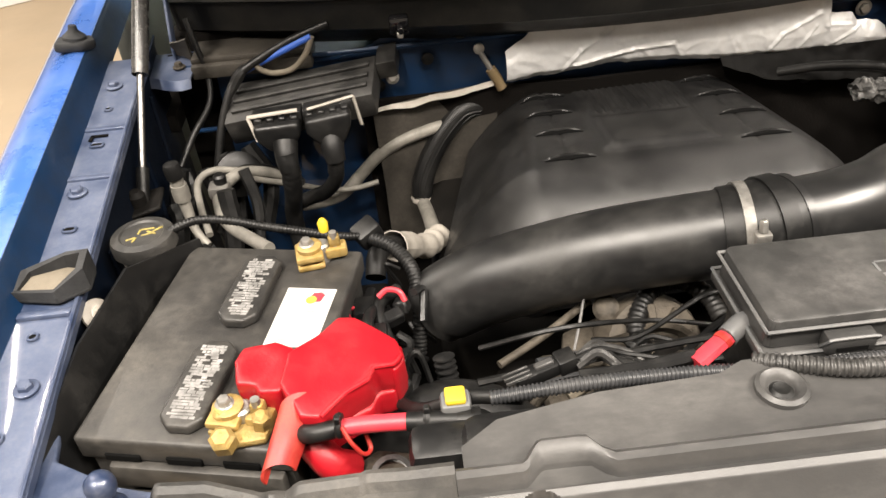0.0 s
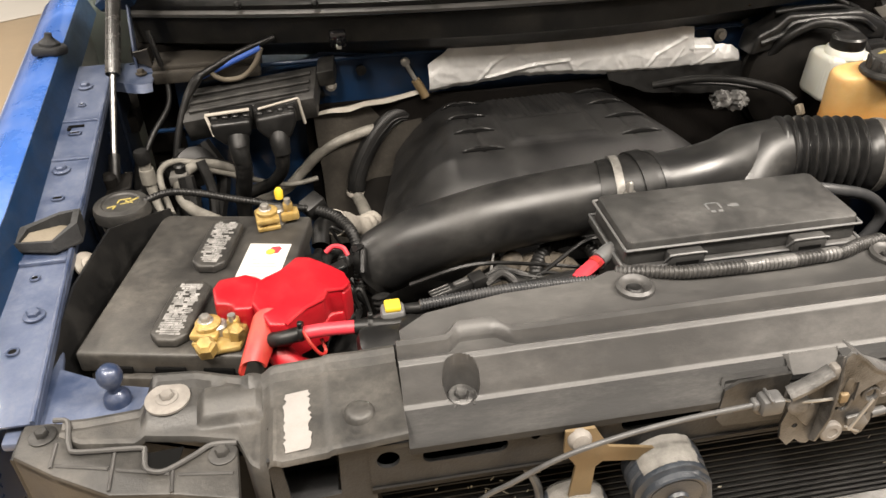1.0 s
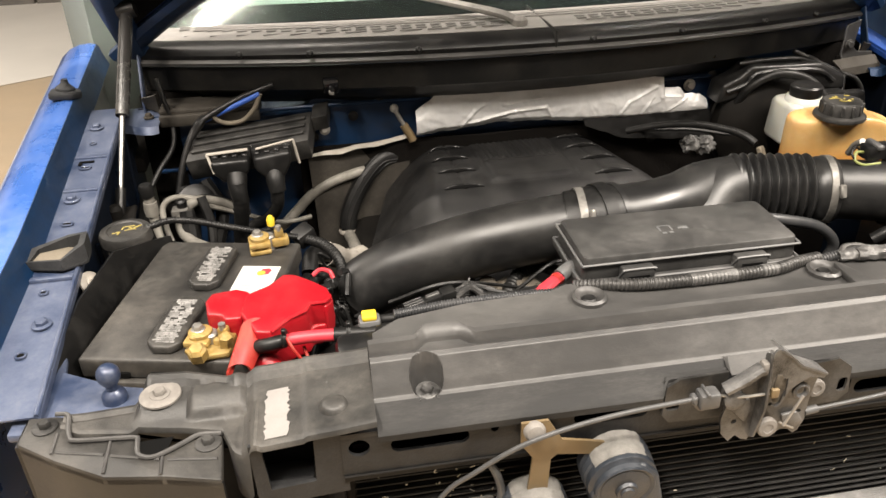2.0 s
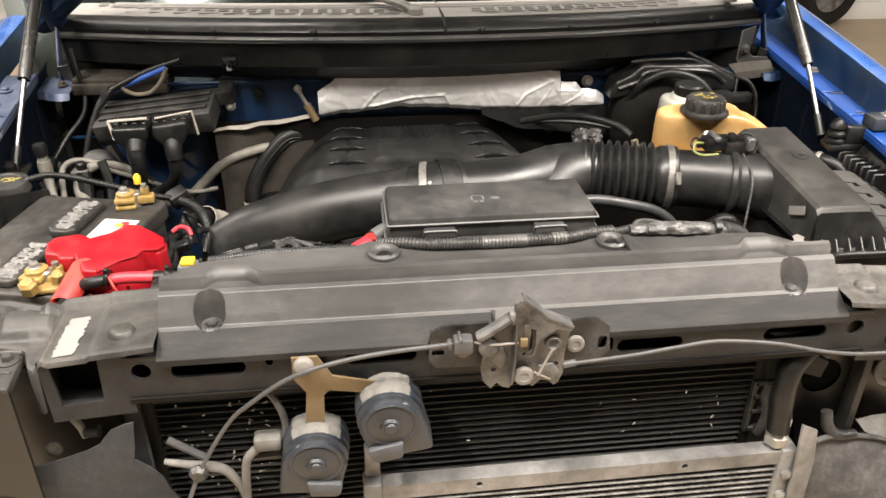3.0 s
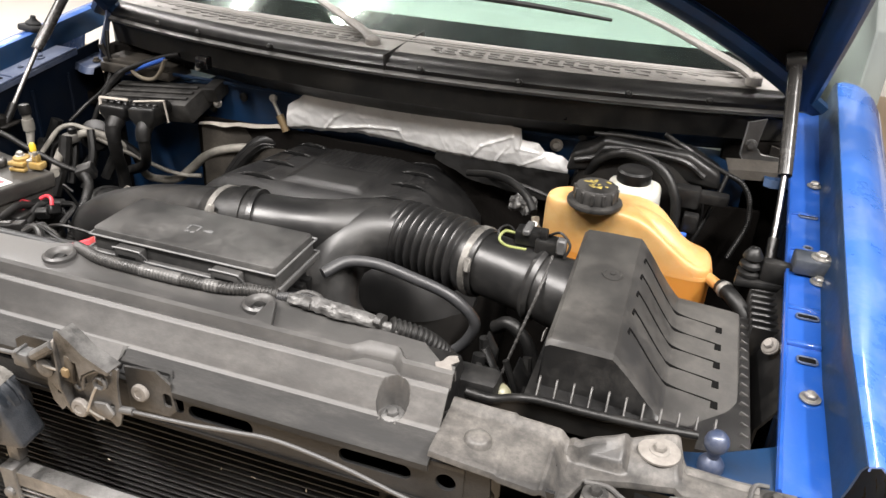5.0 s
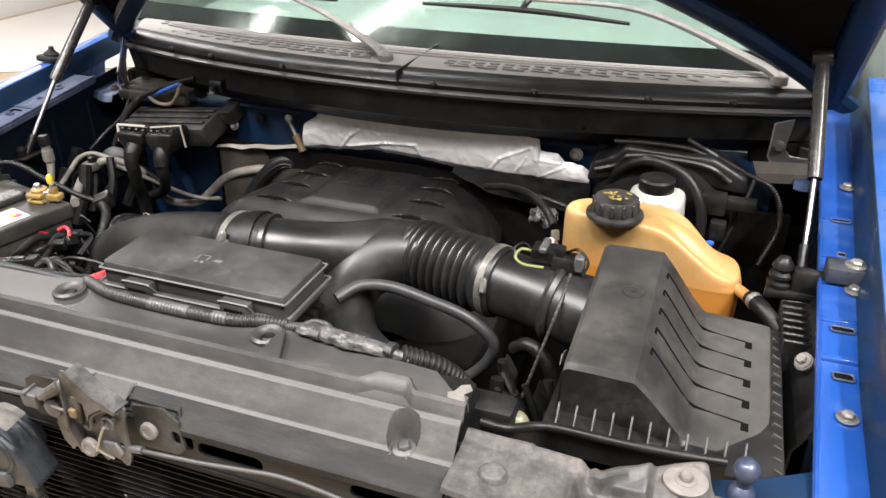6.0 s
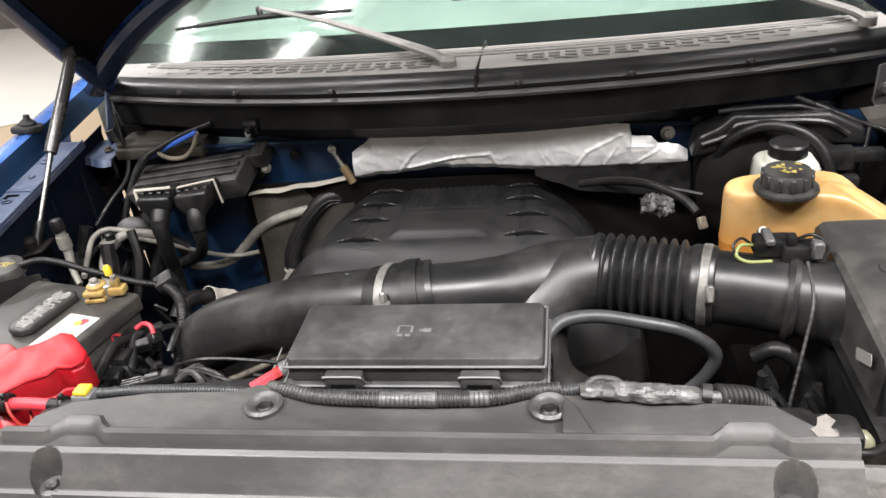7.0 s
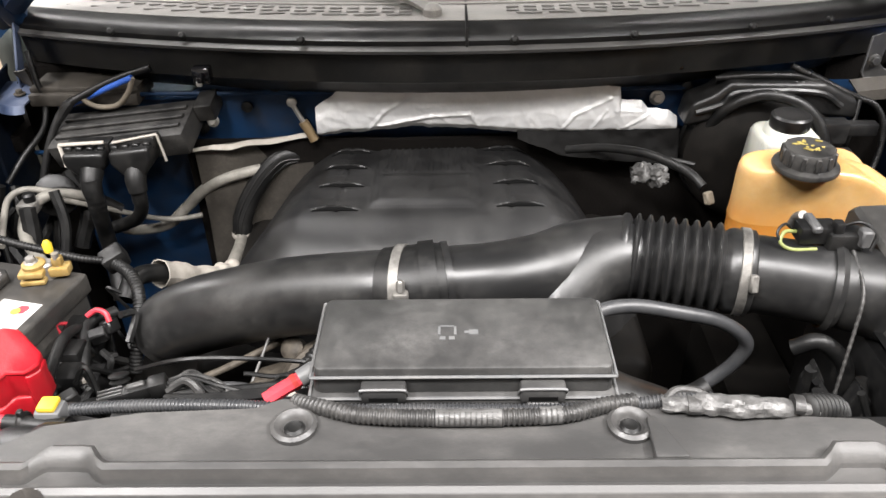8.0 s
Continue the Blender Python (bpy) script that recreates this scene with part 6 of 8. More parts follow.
part("connector", box(-0.015, 0.015, -0.0125, 0.0125, -0.012, 0.014, 0.004, 2, pose(-0.434, 0.448, 0.985, 10, -20, 30)), M_plastic, jn)
cv = thing("vent_tube", (-0.55, 0.43, 1.0), "black corrugated tube arching behind the battery", "hose")
part("tube", pipe([(-0.650, 0.418, 1.030), (-0.634, 0.425, 1.036), (-0.611, 0.434, 1.037), (-0.577, 0.432, 1.033), (-0.542, 0.426, 1.025), (-0.508, 0.425, 1.015), (-0.467, 0.428, 1.000), (-0.438, 0.438, 0.988)], 0.0048, 12, 10, ripple=(0.004, 0.0006)), M_rubber, cv)
dk = pipe([(-0.43, 0.20, 0.90), (-0.38, 0.21, 0.93), (-0.33, 0.20, 0.93), (-0.28, 0.18, 0.90)], [0.03, 0.036, 0.036, 0.03], 16, 6)
solo("coolant_hose", dk, M_rubber, "fat black rubber hose low beside the battery", "hose")
sp = pipe([(-0.365, 0.255, 0.97), (-0.362, 0.245, 0.945), (-0.36, 0.238, 0.92), (-0.358, 0.232, 0.89)], 0.009, 12, 6, ripple=(0.0065, 0.004))
solo("coil_sleeve", sp, M_rubber, "short coiled black sleeve", "hose")

# washer filler beside the battery
ps = thing("filler_bottle", (-0.669, 0.419, 0.90), "grey filler neck with a yellow-marked cap", "filler bottle")
part("neck", lathe([(0.026, 0.900), (0.0265, 0.999), (0.0285, 1.011), (0.0285, 1.021)], 28, Matrix.Translation((-0.669, 0.419, 0))), M_palepipe, ps)
pc = part("cap", lathe([(0.0315, 1.019), (0.0345, 1.022), (0.0345, 1.033), (0.0325, 1.037), (0.024, 1.0385), (0.022, 1.037), (0.006, 1.0375)], 36, Matrix.Translation((-0.669, 0.419, 0))), M_corner, ps, "broad dusty cap")
mk = bmesh.new()
for (x, y, w, a) in ((-0.010, -0.008, 0.010, 20), (-0.006, -0.010, 0.008, 70), (0.010, 0.001, 0.012, -30), (0.016, 0.006, 0.012, 40), (0.004, 0.008, 0.016, 5), (0.006, -0.002, 0.012, 15), (-0.003, 0.004, 0.009, 80)):
    box(-w / 2, w / 2, -0.0013, 0.0013, 1.0365, 1.0382, 0.0005, 1, pose(-0.669 + x, 0.419 + y, 0, 0, 0, a), mk)
part("marking", mk, M_ymark, pc, "yellow printed marks")
part("hose_stub", pipe([(-0.648, 0.418, 1.028), (-0.638, 0.423, 1.034)], 0.006, 10, 3), M_rubber, ps)

# ---- control module with its plugs ----
em = thing("control_module", (-0.52, 0.75, 0.98), "finned black engine control module on the firewall", "control module")
def ecu(u, v, h=0.0):
    a, b2, c = Vector((-0.625, 0.712, 1.008)), Vector((0.206, 0.004, 0.020)), Vector((0.010, 0.066, 0.026))
    nrm = b2.cross(c).normalized()
    return a + b2 * u + c * v + nrm * h
def slab(u0, u1, v0, v1, h0, h1, dst=None, bev=0.003):
    bm = bmesh.new()
    vs = [bm.verts.new(ecu(u, v, h)) for h in (h0, h1) for u, v in ((u0, v0), (u1, v0), (u1, v1), (u0, v1))]
    for f in ((0, 1, 2, 3), (4, 5, 6, 7), (0, 1, 5, 4), (1, 2, 6, 5), (2, 3, 7, 6), (3, 0, 4, 7)):
        bm.faces.new([vs[k] for k in f])
    bmesh.ops.recalc_face_normals(bm, faces=bm.faces)
    if bev:
        bmesh.ops.bevel(bm, geom=bm.edges[:], offset=bev, segments=2, affect="EDGES", profile=0.5)
    return merge(dst, bm) if dst is not None else bm
part("body", slab(-0.02, 1.0, 0.0, 1.05, -0.045, 0.0), M_support, em)
for k in range(3):
    part("fin", slab(0.02, 0.96, 0.22 + 0.26 * k, 0.34 + 0.26 * k, -0.001, 0.005, None, 0.002), M_support, em)
part("mount_tab", slab(1.0, 1.14, 0.75, 1.3, -0.03, 0.002), M_support, em)
part("bolt", bolt(bmesh.new(), (-0.389, 0.785, 1.018), (0, -1, 0.3), 0.007, 0.010), M_steel, em)
for cx, low, loom_pts, loom_r in ((-0.549, (-0.541, 0.646, 0.985), [(-0.540, 0.645, 0.990), (-0.538, 0.640, 0.965), (-0.543, 0.648, 0.925), (-0.5527, 0.667, 0.876), (-0.552, 0.665, 0.83), (-0.54, 0.63, 0.78)], 0.0125),
                                  (-0.480, (-0.479, 0.658, 0.985), [(-0.479, 0.658, 0.990), (-0.478, 0.654, 0.965), (-0.482, 0.660, 0.935), (-0.500, 0.676, 0.905), (-0.526, 0.692, 0.886), (-0.560, 0.700, 0.870)], 0.0105)):
    tip = 0.008 if cx > -0.5 else 0.0
    pg = part("plug", prism([(cx - 0.031, 1.004 + tip * 0.3), (cx - 0.031, 1.024 + tip * 0.3), (cx + 0.031, 1.026 + tip), (cx + 0.031, 1.006 + tip), (cx + 0.018, 0.988), (cx - 0.012, 0.985)], 0.0, 0.062, 0.006, 3, facing(0.718)), M_plastic, em, "black multi-pin plug")
    part("shroud", prism([(cx - 0.034, 1.013 + tip * 0.3), (cx - 0.034, 1.030 + tip * 0.3), (cx + 0.034, 1.033 + tip), (cx + 0.034, 1.016 + tip)], 0.0, 0.028, 0.003, 2, facing(0.704)), M_plastic, pg)
    for q in range(4):
        x = cx - 0.024 + 0.016 * q
        part("tooth", box(x - 0.005, x + 0.005, 0.668, 0.677, 1.022 + tip * (x - cx + 0.034) / 0.068, 1.0305 + tip * (x - cx + 0.034) / 0.068, 0.0015, 1), M_plastic, pg)
    part("boot", pipe([(low[0], low[1] + 0.014, low[2] + 0.012), (low[0], low[1], low[2] - 0.002), (low[0] + 0.002, low[1] - 0.006, low[2] - 0.020)], [0.017, 0.0155, 0.0135], 14, 4), M_rubber, pg)
    part("loom", pipe(loom_pts, loom_r, 14, 8), M_rubber, em, "taped black loom")
    for q in range(3):
        a3 = Vector(loom_pts[1]).lerp(Vector(loom_pts[2]), 0.1 + 0.22 * q)
        part("tape_turn", lathe([(loom_r + 0.0004, -0.004), (loom_r + 0.0012, -0.002), (loom_r + 0.0008, 0.004)], 14, aim(a3, Vector(loom_pts[2]) - Vector(loom_pts[1])), cap=False), M_plastic, em)
part("lever", pipe([(-0.576, 0.659, 1.004), (-0.5835, 0.670, 1.027), (-0.5855, 0.673, 1.0325), (-0.580, 0.673, 1.0335), (-0.519, 0.674, 1.0365)], 0.0030, 8, 3, flat=0.7), M_cream, em, "cream locking lever")
part("lever", pipe([(-0.506, 0.674, 1.0355), (-0.449, 0.685, 1.0420), (-0.4435, 0.6855, 1.0415), (-0.4425, 0.6853, 1.036), (-0.437, 0.684, 1.000)], 0.0030, 8, 3, flat=0.7), M_cream, em, "cream locking lever")

# black heat shield plate right of the module, and the pale strip on it
hp = thing("heat_shield", (-0.33, 0.785, 0.85), "dull black heat shield plate with a pale folded edge", "heat shield")
part("plate", sheet([[(-0.425, 0.775, 0.975), (-0.33, 0.785, 0.985), (-0.235, 0.790, 0.992)], [(-0.42, 0.765, 0.85), (-0.33, 0.775, 0.85), (-0.24, 0.785, 0.85)], [(-0.42, 0.75, 0.72), (-0.33, 0.76, 0.72), (-0.24, 0.77, 0.72)]], 0.003), M_plate, hp)
rows = []
for i in range(25):
    x = -0.425 + 0.193 * i / 24
    zc, yc = 0.976 + 0.085 * (x + 0.425) + 0.004 * noise.noise((x * 25, 0.4, 0.1)), 0.769 + 0.09 * (x + 0.425)
    wd = 0.006 + 0.007 * math.exp(-((x + 0.33) / 0.05) ** 2) + 0.002 * noise.noise((x * 60, 1.4, 0.1))
    rows.append([(x, yc, zc + 0.002), (x, yc - wd * 0.5, zc + 0.001), (x, yc - wd, zc - 0.003 + 0.003 * noise.noise((x * 30, 3.4, 0.1)))])
part("edge", sheet(rows, 0.0015), M_cream, hp, "pale curled edge")
gw = thing("ground_strap", (-0.25, 0.79, 1.02), "ring terminal on a short grey ground strap", "ground strap")
part("ring", lathe([(0.008, -0.002), (0.008, 0.002), (0.004, 0.004)], 16, aim((-0.260, 0.787, 1.047), (0, -1, 0.2))), M_steel, gw)
part("crimp", pipe([(-0.258, 0.785, 1.042), (-0.251, 0.783, 1.028), (-0.244, 0.782, 1.015)], 0.004, 8, 4), M_steel, gw)
part("sleeve", pipe([(-0.245, 0.782, 1.016), (-0.235, 0.780, 0.998), (-0.229, 0.778, 0.985)], 0.008, 10, 4), M_zincy, gw, "brown sleeve")

# ---- air-conditioning lines and hoses, left rear ----
ac = thing("refrigerant_line", (-0.60, 0.58, 0.95), "dull aluminium refrigerant lines with a black service cap", "refrigerant line")
part("port", pipe([(-0.664, 0.560, 1.020), (-0.663, 0.560, 0.985), (-0.655, 0.545, 0.950), (-0.640, 0.530, 0.935)], [0.0085, 0.008, 0.0055, 0.005], 12, 6), M_palepipe, ac)
part("port_collar", lathe([(0.0105, -0.012), (0.011, 0.0), (0.010, 0.010)], 16, aim((-0.6635, 0.560, 1.000), (0, 0, 1))), M_palepipe, ac, "pale hexagon collar")
part("service_cap", lathe([(0.0105, 0), (0.011, 0.014), (0.009, 0.019), (0.003, 0.020)], 18, aim((-0.664, 0.560, 1.020), (-0.05, 0.0, 1))), M_rubber, ac, "black ribbed service cap")
part("line", pipe([(-0.640, 0.545, 0.940), (-0.655, 0.590, 0.952), (-0.662, 0.630, 0.967), (-0.645, 0.650, 0.972), (-0.615, 0.665, 0.960)], 0.0048, 12, 6), M_palepipe, ac)
part("line", pipe([(-0.560, 0.500, 0.940), (-0.585, 0.530, 0.936), (-0.617, 0.569, 0.932), (-0.635, 0.602, 0.938), (-0.634, 0.632, 0.952), (-0.610, 0.660, 0.958), (-0.575, 0.690, 0.935), (-0.555, 0.710, 0.905), (-0.565, 0.748, 0.842), (-0.530, 0.757, 0.832), (-0.490, 0.762, 0.840), (-0.457, 0.768, 0.868), (-0.422, 0.770, 0.900), (-0.382, 0.772, 0.9205), (-0.334, 0.776, 0.9325), (-0.298, 0.786, 0.9345)], [0.0085, 0.0085, 0.0085, 0.008, 0.0085, 0.0095, 0.0095, 0.009], 14, 6), M_palepipe, ac)
part("line", pipe([(-0.60, 0.66, 0.948), (-0.545, 0.700, 0.905), (-0.500, 0.735, 0.868), (-0.465, 0.752, 0.856), (-0.430, 0.760, 0.858)], 0.0045, 12, 6), M_palepipe, ac)
part("block", box(-0.650, -0.622, 0.618, 0.644, 0.944, 0.962, 0.004), M_alupipe, ac)
part("cap", lathe([(0.0085, 0), (0.009, 0.014), (0.006, 0.017)], 14, Matrix.Translation((-0.633, 0.634, 0.958))), M_rubber, ac, "small black cap")
part("dark_hose", pipe([(-0.628, 0.650, 0.955), (-0.600, 0.680, 0.950), (-0.565, 0.700, 0.925), (-0.54, 0.71, 0.90)], 0.0095, 12, 6), M_rubber, ac)

hh = thing("heater_hose", (-0.29, 0.76, 0.9), "ridged black heater hose with a cloth-wrapped lower pipe", "hose")
hose_way = [(-0.262, 0.800, 0.950), (-0.288, 0.790, 0.950), (-0.318, 0.778, 0.925), (-0.345, 0.765, 0.888), (-0.360, 0.755, 0.856), (-0.364, 0.750, 0.832)]
part("hose", pipe(hose_way, 0.0165, 16, 8), M_rubber, hh)
for q in range(6):
    a = radians(-150 + 34 * q)
    off = Vector((math.cos(a) * 0.55, math.sin(a), -math.cos(a) * 0.75)) * 0.0165
    part("ridge", pipe([Vector(p) + off for p in hose_way], 0.0016, 6, 8), M_rubber, hh, "lengthwise ridge")
part("hose_end", lathe([(0.0165, -0.004), (0.018, 0.0), (0.0165, 0.005)], 16, aim((-0.365, 0.750, 0.826), (0.05, 0.05, 1)), cap=False), M_cream, hh, "pale hose end")
part("pipe", pipe([(-0.365, 0.748, 0.822), (-0.358, 0.69, 0.830), (-0.354, 0.605, 0.846), (-0.372, 0.565, 0.868), (-0.404, 0.512, 0.914)], [0.0105, 0.0105, 0.0115, 0.011, 0.010], 14, 6), M_palepipe, hh, "pale lower pipe")
rows = []
for i in range(33):
    v = i / 32
    c = Vector((-0.346, 0.622, 0.842)).lerp(Vector((-0.366, 0.575, 0.862)), min(1, v * 2)) if v < 0.5 else Vector((-0.366, 0.575, 0.862)).lerp(Vector((-0.409, 0.504, 0.921)), v * 2 - 1)
    r0 = 0.0165 + 0.0018 * math.sin(v * 26) + (0.0025 if v > 0.82 else 0)
    row = []
    for q in range(17):
        a = 2 * math.pi * q / 16
        r = r0 + 0.0022 * noise.noise((v * 9, math.cos(a) * 1.6, math.sin(a) * 1.6))
        row.append(c + (Vector((0.855, -0.518, 0)) * math.cos(a) + Vector((0.238, 0.393, 0.888)) * math.sin(a)) * r)
    rows.append(row)
part("dark_end", pipe([(-0.398, 0.522, 0.906), (-0.416, 0.493, 0.930), (-0.428, 0.466, 0.938), (-0.432, 0.440, 0.925)], 0.0125, 12, 5), M_rubber, hh, "black hose end")
part("wrap", sheet(rows, 0.0012), M_cream, hh, "cream cloth wrap, crumpled", angle=50)
bl = thing("hood_cable", (-0.57, 0.76, 1.06), "black and blue cables looping over the control module", "cable")
part("blue_sleeve", pipe([(-0.600, 0.7725, 1.055), (-0.565, 0.771, 1.0695), (-0.530, 0.769, 1.084), (-0.494, 0.767, 1.099)], 0.0046, 10, 4), M_bluewire, bl, "blue sleeve")
part("black_cable", pipe([(-0.655, 0.700, 0.930), (-0.640, 0.722, 0.985), (-0.622, 0.742, 1.030), (-0.603, 0.757, 1.057), (-0.57, 0.768, 1.074), (-0.52, 0.778, 1.094), (-0.47, 0.785, 1.108)], 0.0058, 10, 8), M_rubber, bl)
part("tape_knot", pipe([(-0.618, 0.746, 1.036), (-0.603, 0.757, 1.056), (-0.592, 0.764, 1.066)], [0.006, 0.0085, 0.006], 9, 4), M_plastic, bl)
part("tan_cable", pipe([(-0.578, 0.766, 1.067), (-0.569, 0.768, 1.056), (-0.553, 0.772, 1.049), (-0.528, 0.771, 1.053), (-0.506, 0.767, 1.074), (-0.493, 0.767, 1.099)], 0.0042, 10, 6), M_beige, bl, "tan cable")
part("drop_cable", pipe([(-0.668, 0.815, 1.125), (-0.660, 0.800, 1.090), (-0.652, 0.79, 1.05), (-0.655, 0.765, 1.015), (-0.68, 0.735, 0.985), (-0.70, 0.70, 0.955)], 0.0045, 10, 8), M_rubber, bl)

# ---- engine ----
blk2 = thing("engine_block", (-0.05, 0.6, 0.5), "dark sooty engine block below the cover", "engine")
part("block", box(-0.30, 0.20, 0.34, 0.86, 0.45, 0.80, 0.03, 3), M_dark, blk2)
part("head", box(-0.36, -0.20, 0.40, 0.84, 0.60, 0.84, 0.03, 3, pose(0, 0, 0, 0, 0, 0)), M_dark, blk2)
part("head", box(0.10, 0.26, 0.40, 0.84, 0.60, 0.84, 0.03, 3), M_dark, blk2)
for k in range(6):
    part("pulley", lathe([(0.055, 0), (0.06, 0.004), (0.05, 0.010), (0.06, 0.016), (0.03, 0.020)], 26, aim((-0.22 + 0.08 * k, 0.30 + 0.02 * (k % 2), 0.80 - 0.03 * (k % 3)), (0, -1, 0.1))), M_dark, blk2)
part("bracket", box(-0.26, -0.16, 0.26, 0.34, 0.84, 0.87, 0.008), M_rusty, blk2)
part("sensor", pipe([(-0.25, 0.22, 0.93), (-0.20, 0.24, 0.94), (-0.15, 0.27, 0.93)], 0.006, 8, 5), M_beige, blk2)
part("sensor", lathe([(0.012, 0), (0.012, 0.02), (0.008, 0.03)], 14, aim((-0.14, 0.24, 0.93), (0.3, -0.5, 1))), M_rusty, blk2)

EX = -0.048
SLOTS = [(-0.172, 0.570), (-0.171, 0.644), (-0.172, 0.709), (-0.170, 0.772), (0.086, 0.577), (0.085, 0.650), (0.078, 0.717), (0.075, 0.778)]
def curve(table, x):
    """A smooth curve through a table of (x, value)."""
    n = len(table)
    k = max(0, min(n - 2, [i for i in range(n) if table[i][0] <= x + 1e-9][-1]))

    def slope(i):
        a, b2 = table[max(i - 1, 0)], table[min(i + 1, n - 1)]
        return (b2[1] - a[1]) / (b2[0] - a[0])
    (xa, ya), (xb, yb) = table[k], table[k + 1]
    h = xb - xa
    t = (x - xa) / h
    return ya * (1 + 2 * t) * (1 - t) ** 2 + slope(k) * h * t * (1 - t) ** 2 + yb * t * t * (3 - 2 * t) + slope(k + 1) * h * t * t * (t - 1)


def ec(u, v):
    """Engine cover surface: u across -1..1, v 0 at the back to 1 at the front foot."""
    y = 0.930 - 0.50 * v
    w = 0.195 + 0.105 * min(v / 0.75, 1.0)
    zs = [(0, 0.905), (0.06, 0.938), (0.14, 0.953), (0.35, 0.966), (0.60, 0.976), (0.72, 0.979), (0.80, 0.972), (0.88, 0.950), (0.95, 0.910), (1.0, 0.855)]
    zc = curve(zs, v)
    x = EX + u * w
    au = abs(u)
    d = 0.0
    if au > 0.56:
        d = ((au - 0.56) / 0.44) ** 1.7 * (0.045 + 0.085 * min(v / 0.7, 1.0))
    z = zc - d
    if v > 0.75:
        z -= 0.02 * au ** 2 * (v - 0.75) / 0.25
    dx = x - EX
    # raised middle panel with ribs, emblem block
    def soft(v0, v1, vv, e):
        return max(0.0, min(1.0, (vv - v0) / e)) * max(0.0, min(1.0, (v1 - vv) / e))
    z += 0.003 * soft(-0.078, 0.078, dx, 0.005) * soft(0.05, 0.715, v, 0.03)
    z += 0.0022 * soft(-0.070, 0.070, dx, 0.004) * soft(0.06, 0.49, v, 0.01) * max(0.0, math.sin(dx * 2 * math.pi / 0.0105)) 
    z += 0.0030 * soft(-0.070, 0.070, dx, 0.007) * soft(0.50, 0.700, v, 0.025)
    for gx in (-0.122, 0.122):
        z -= 0.0022 * max(0.0, 1 - abs(dx - gx) / 0.004) * soft(0.06, 0.74, v, 0.02)
    # scoops behind the louvre slots
    for cx, cy in SLOTS:
        px, py = (x - cx) / 0.038, (y - cy - 0.004 * (1 - ((x - cx) / 0.038) ** 2)) / 0.034
        if abs(px) < 1 and 0 < py < 1:
            z += 0.0062 * (1 - px * px) ** 1.3 * (1 - py) ** 1.4
    return (x, y, z)
NU, NV = 170, 300
rows = [[ec(-1 + 2 * a / NU, c / NV) for a in range(NU + 1)] for c in range(NV + 1)]
cover = thing("engine_cover", (EX, 0.68, 0.85), "matt black plastic engine cover with louvred slots", "engine cover")
bm = sheet(rows, 0.0)
part("shell", bm, M_engine, cover, angle=50)
sk = sheet([[(p[0], p[1], p[2] - dz) for p in ([r[0] for r in rows] )] for dz in (0.0, 0.05, 0.09)], 0)
sheet([[(p[0], p[1], p[2] - dz) for p in ([r[-1] for r in rows])] for dz in (0.0, 0.05, 0.09)], 0, sk)
sheet([[(p[0], p[1], p[2] - dz) for p in rows[0]] for dz in (0.0, 0.04, 0.08)], 0, sk)
part("skirt", sk, M_engine, cover)
for cx, cy in SLOTS:
    arc = []
    for k in range(9):
        q = -1 + k / 4
        px, py = cx + 0.033 * q, cy + 0.004 * (1 - q * q) - 0.0022
        v = (0.930 - py) / 0.50
        w = 0.195 + 0.105 * min(v / 0.75, 1.0)
        arc.append(Vector(ec((px - EX) / w, v)) + Vector((0, 0, 0.0006)))
    part("slot", pipe(arc, [0.0008, 0.0032, 0.0044, 0.0032, 0.0008], 8, 3, flat=0.9), M_holeshade, cover, "black bar for the shade in a louvre slot")

# ---- intake duct ----
dt = thing("intake_duct", (0.05, 0.34, 0.95), "satin black plastic intake duct with a ribbed bellows", "intake duct")
part("left_tube", pipe([(-0.368, 0.374, 0.920), (-0.350, 0.373, 0.935), (-0.300, 0.366, 0.962), (-0.20, 0.345, 1.000), (-0.10, 0.322, 1.026), (-0.055, 0.314, 1.033)], [0.040, 0.0445, 0.046, 0.045, 0.044, 0.043], 28, 8), M_duct, dt)
part("coupler", pipe([(-0.080, 0.3185, 1.0305), (-0.055, 0.314, 1.034), (-0.030, 0.3155, 1.036), (-0.012, 0.318, 1.037)], [0.0455, 0.0475, 0.0475, 0.0455], 28, 5), M_rubber, dt, "rubber coupler")
part("clamp_band", pipe([(-0.0665, 0.3158, 1.0328), (-0.0565, 0.3144, 1.0338)], 0.0488, 30, 3), M_band, dt, "bright steel clamp band")
part("collar", pipe([(-0.041, 0.3148, 1.0353), (-0.024, 0.3162, 1.0365)], 0.0500, 30, 3), M_rubber, dt)
part("collar", pipe([(-0.017, 0.3172, 1.0367), (-0.010, 0.3182, 1.037)], 0.0470, 30, 3), M_duct, dt)
cl = box(-0.069, -0.053, 0.266, 0.279, 1.040, 1.062, 0.003)
lathe([(0.0045, 0), (0.0045, 0.010), (0.003, 0.012)], 6, aim((-0.061, 0.272, 1.062), (0, 0.3, 1)), cl)
part("clamp_screw", cl, M_steel, dt)
part("middle_tube", pipe([(-0.020, 0.3165, 1.0365), (0.04, 0.324, 1.037), (0.09, 0.340, 1.036), (0.135, 0.362, 1.035), (0.185, 0.370, 1.035)], [0.042, 0.042, 0.043, 0.046, 0.047], 28, 8), M_duct, dt)
part("lower_branch", pipe([(0.190, 0.368, 1.035), (0.145, 0.352, 1.033), (0.113, 0.322, 1.012), (0.108, 0.296, 0.975), (0.122, 0.282, 0.935), (0.160, 0.275, 0.905), (0.22, 0.270, 0.88)], [0.046, 0.045, 0.041, 0.038, 0.037, 0.037, 0.037], 28, 8), M_duct, dt)
n = 8
pts = []
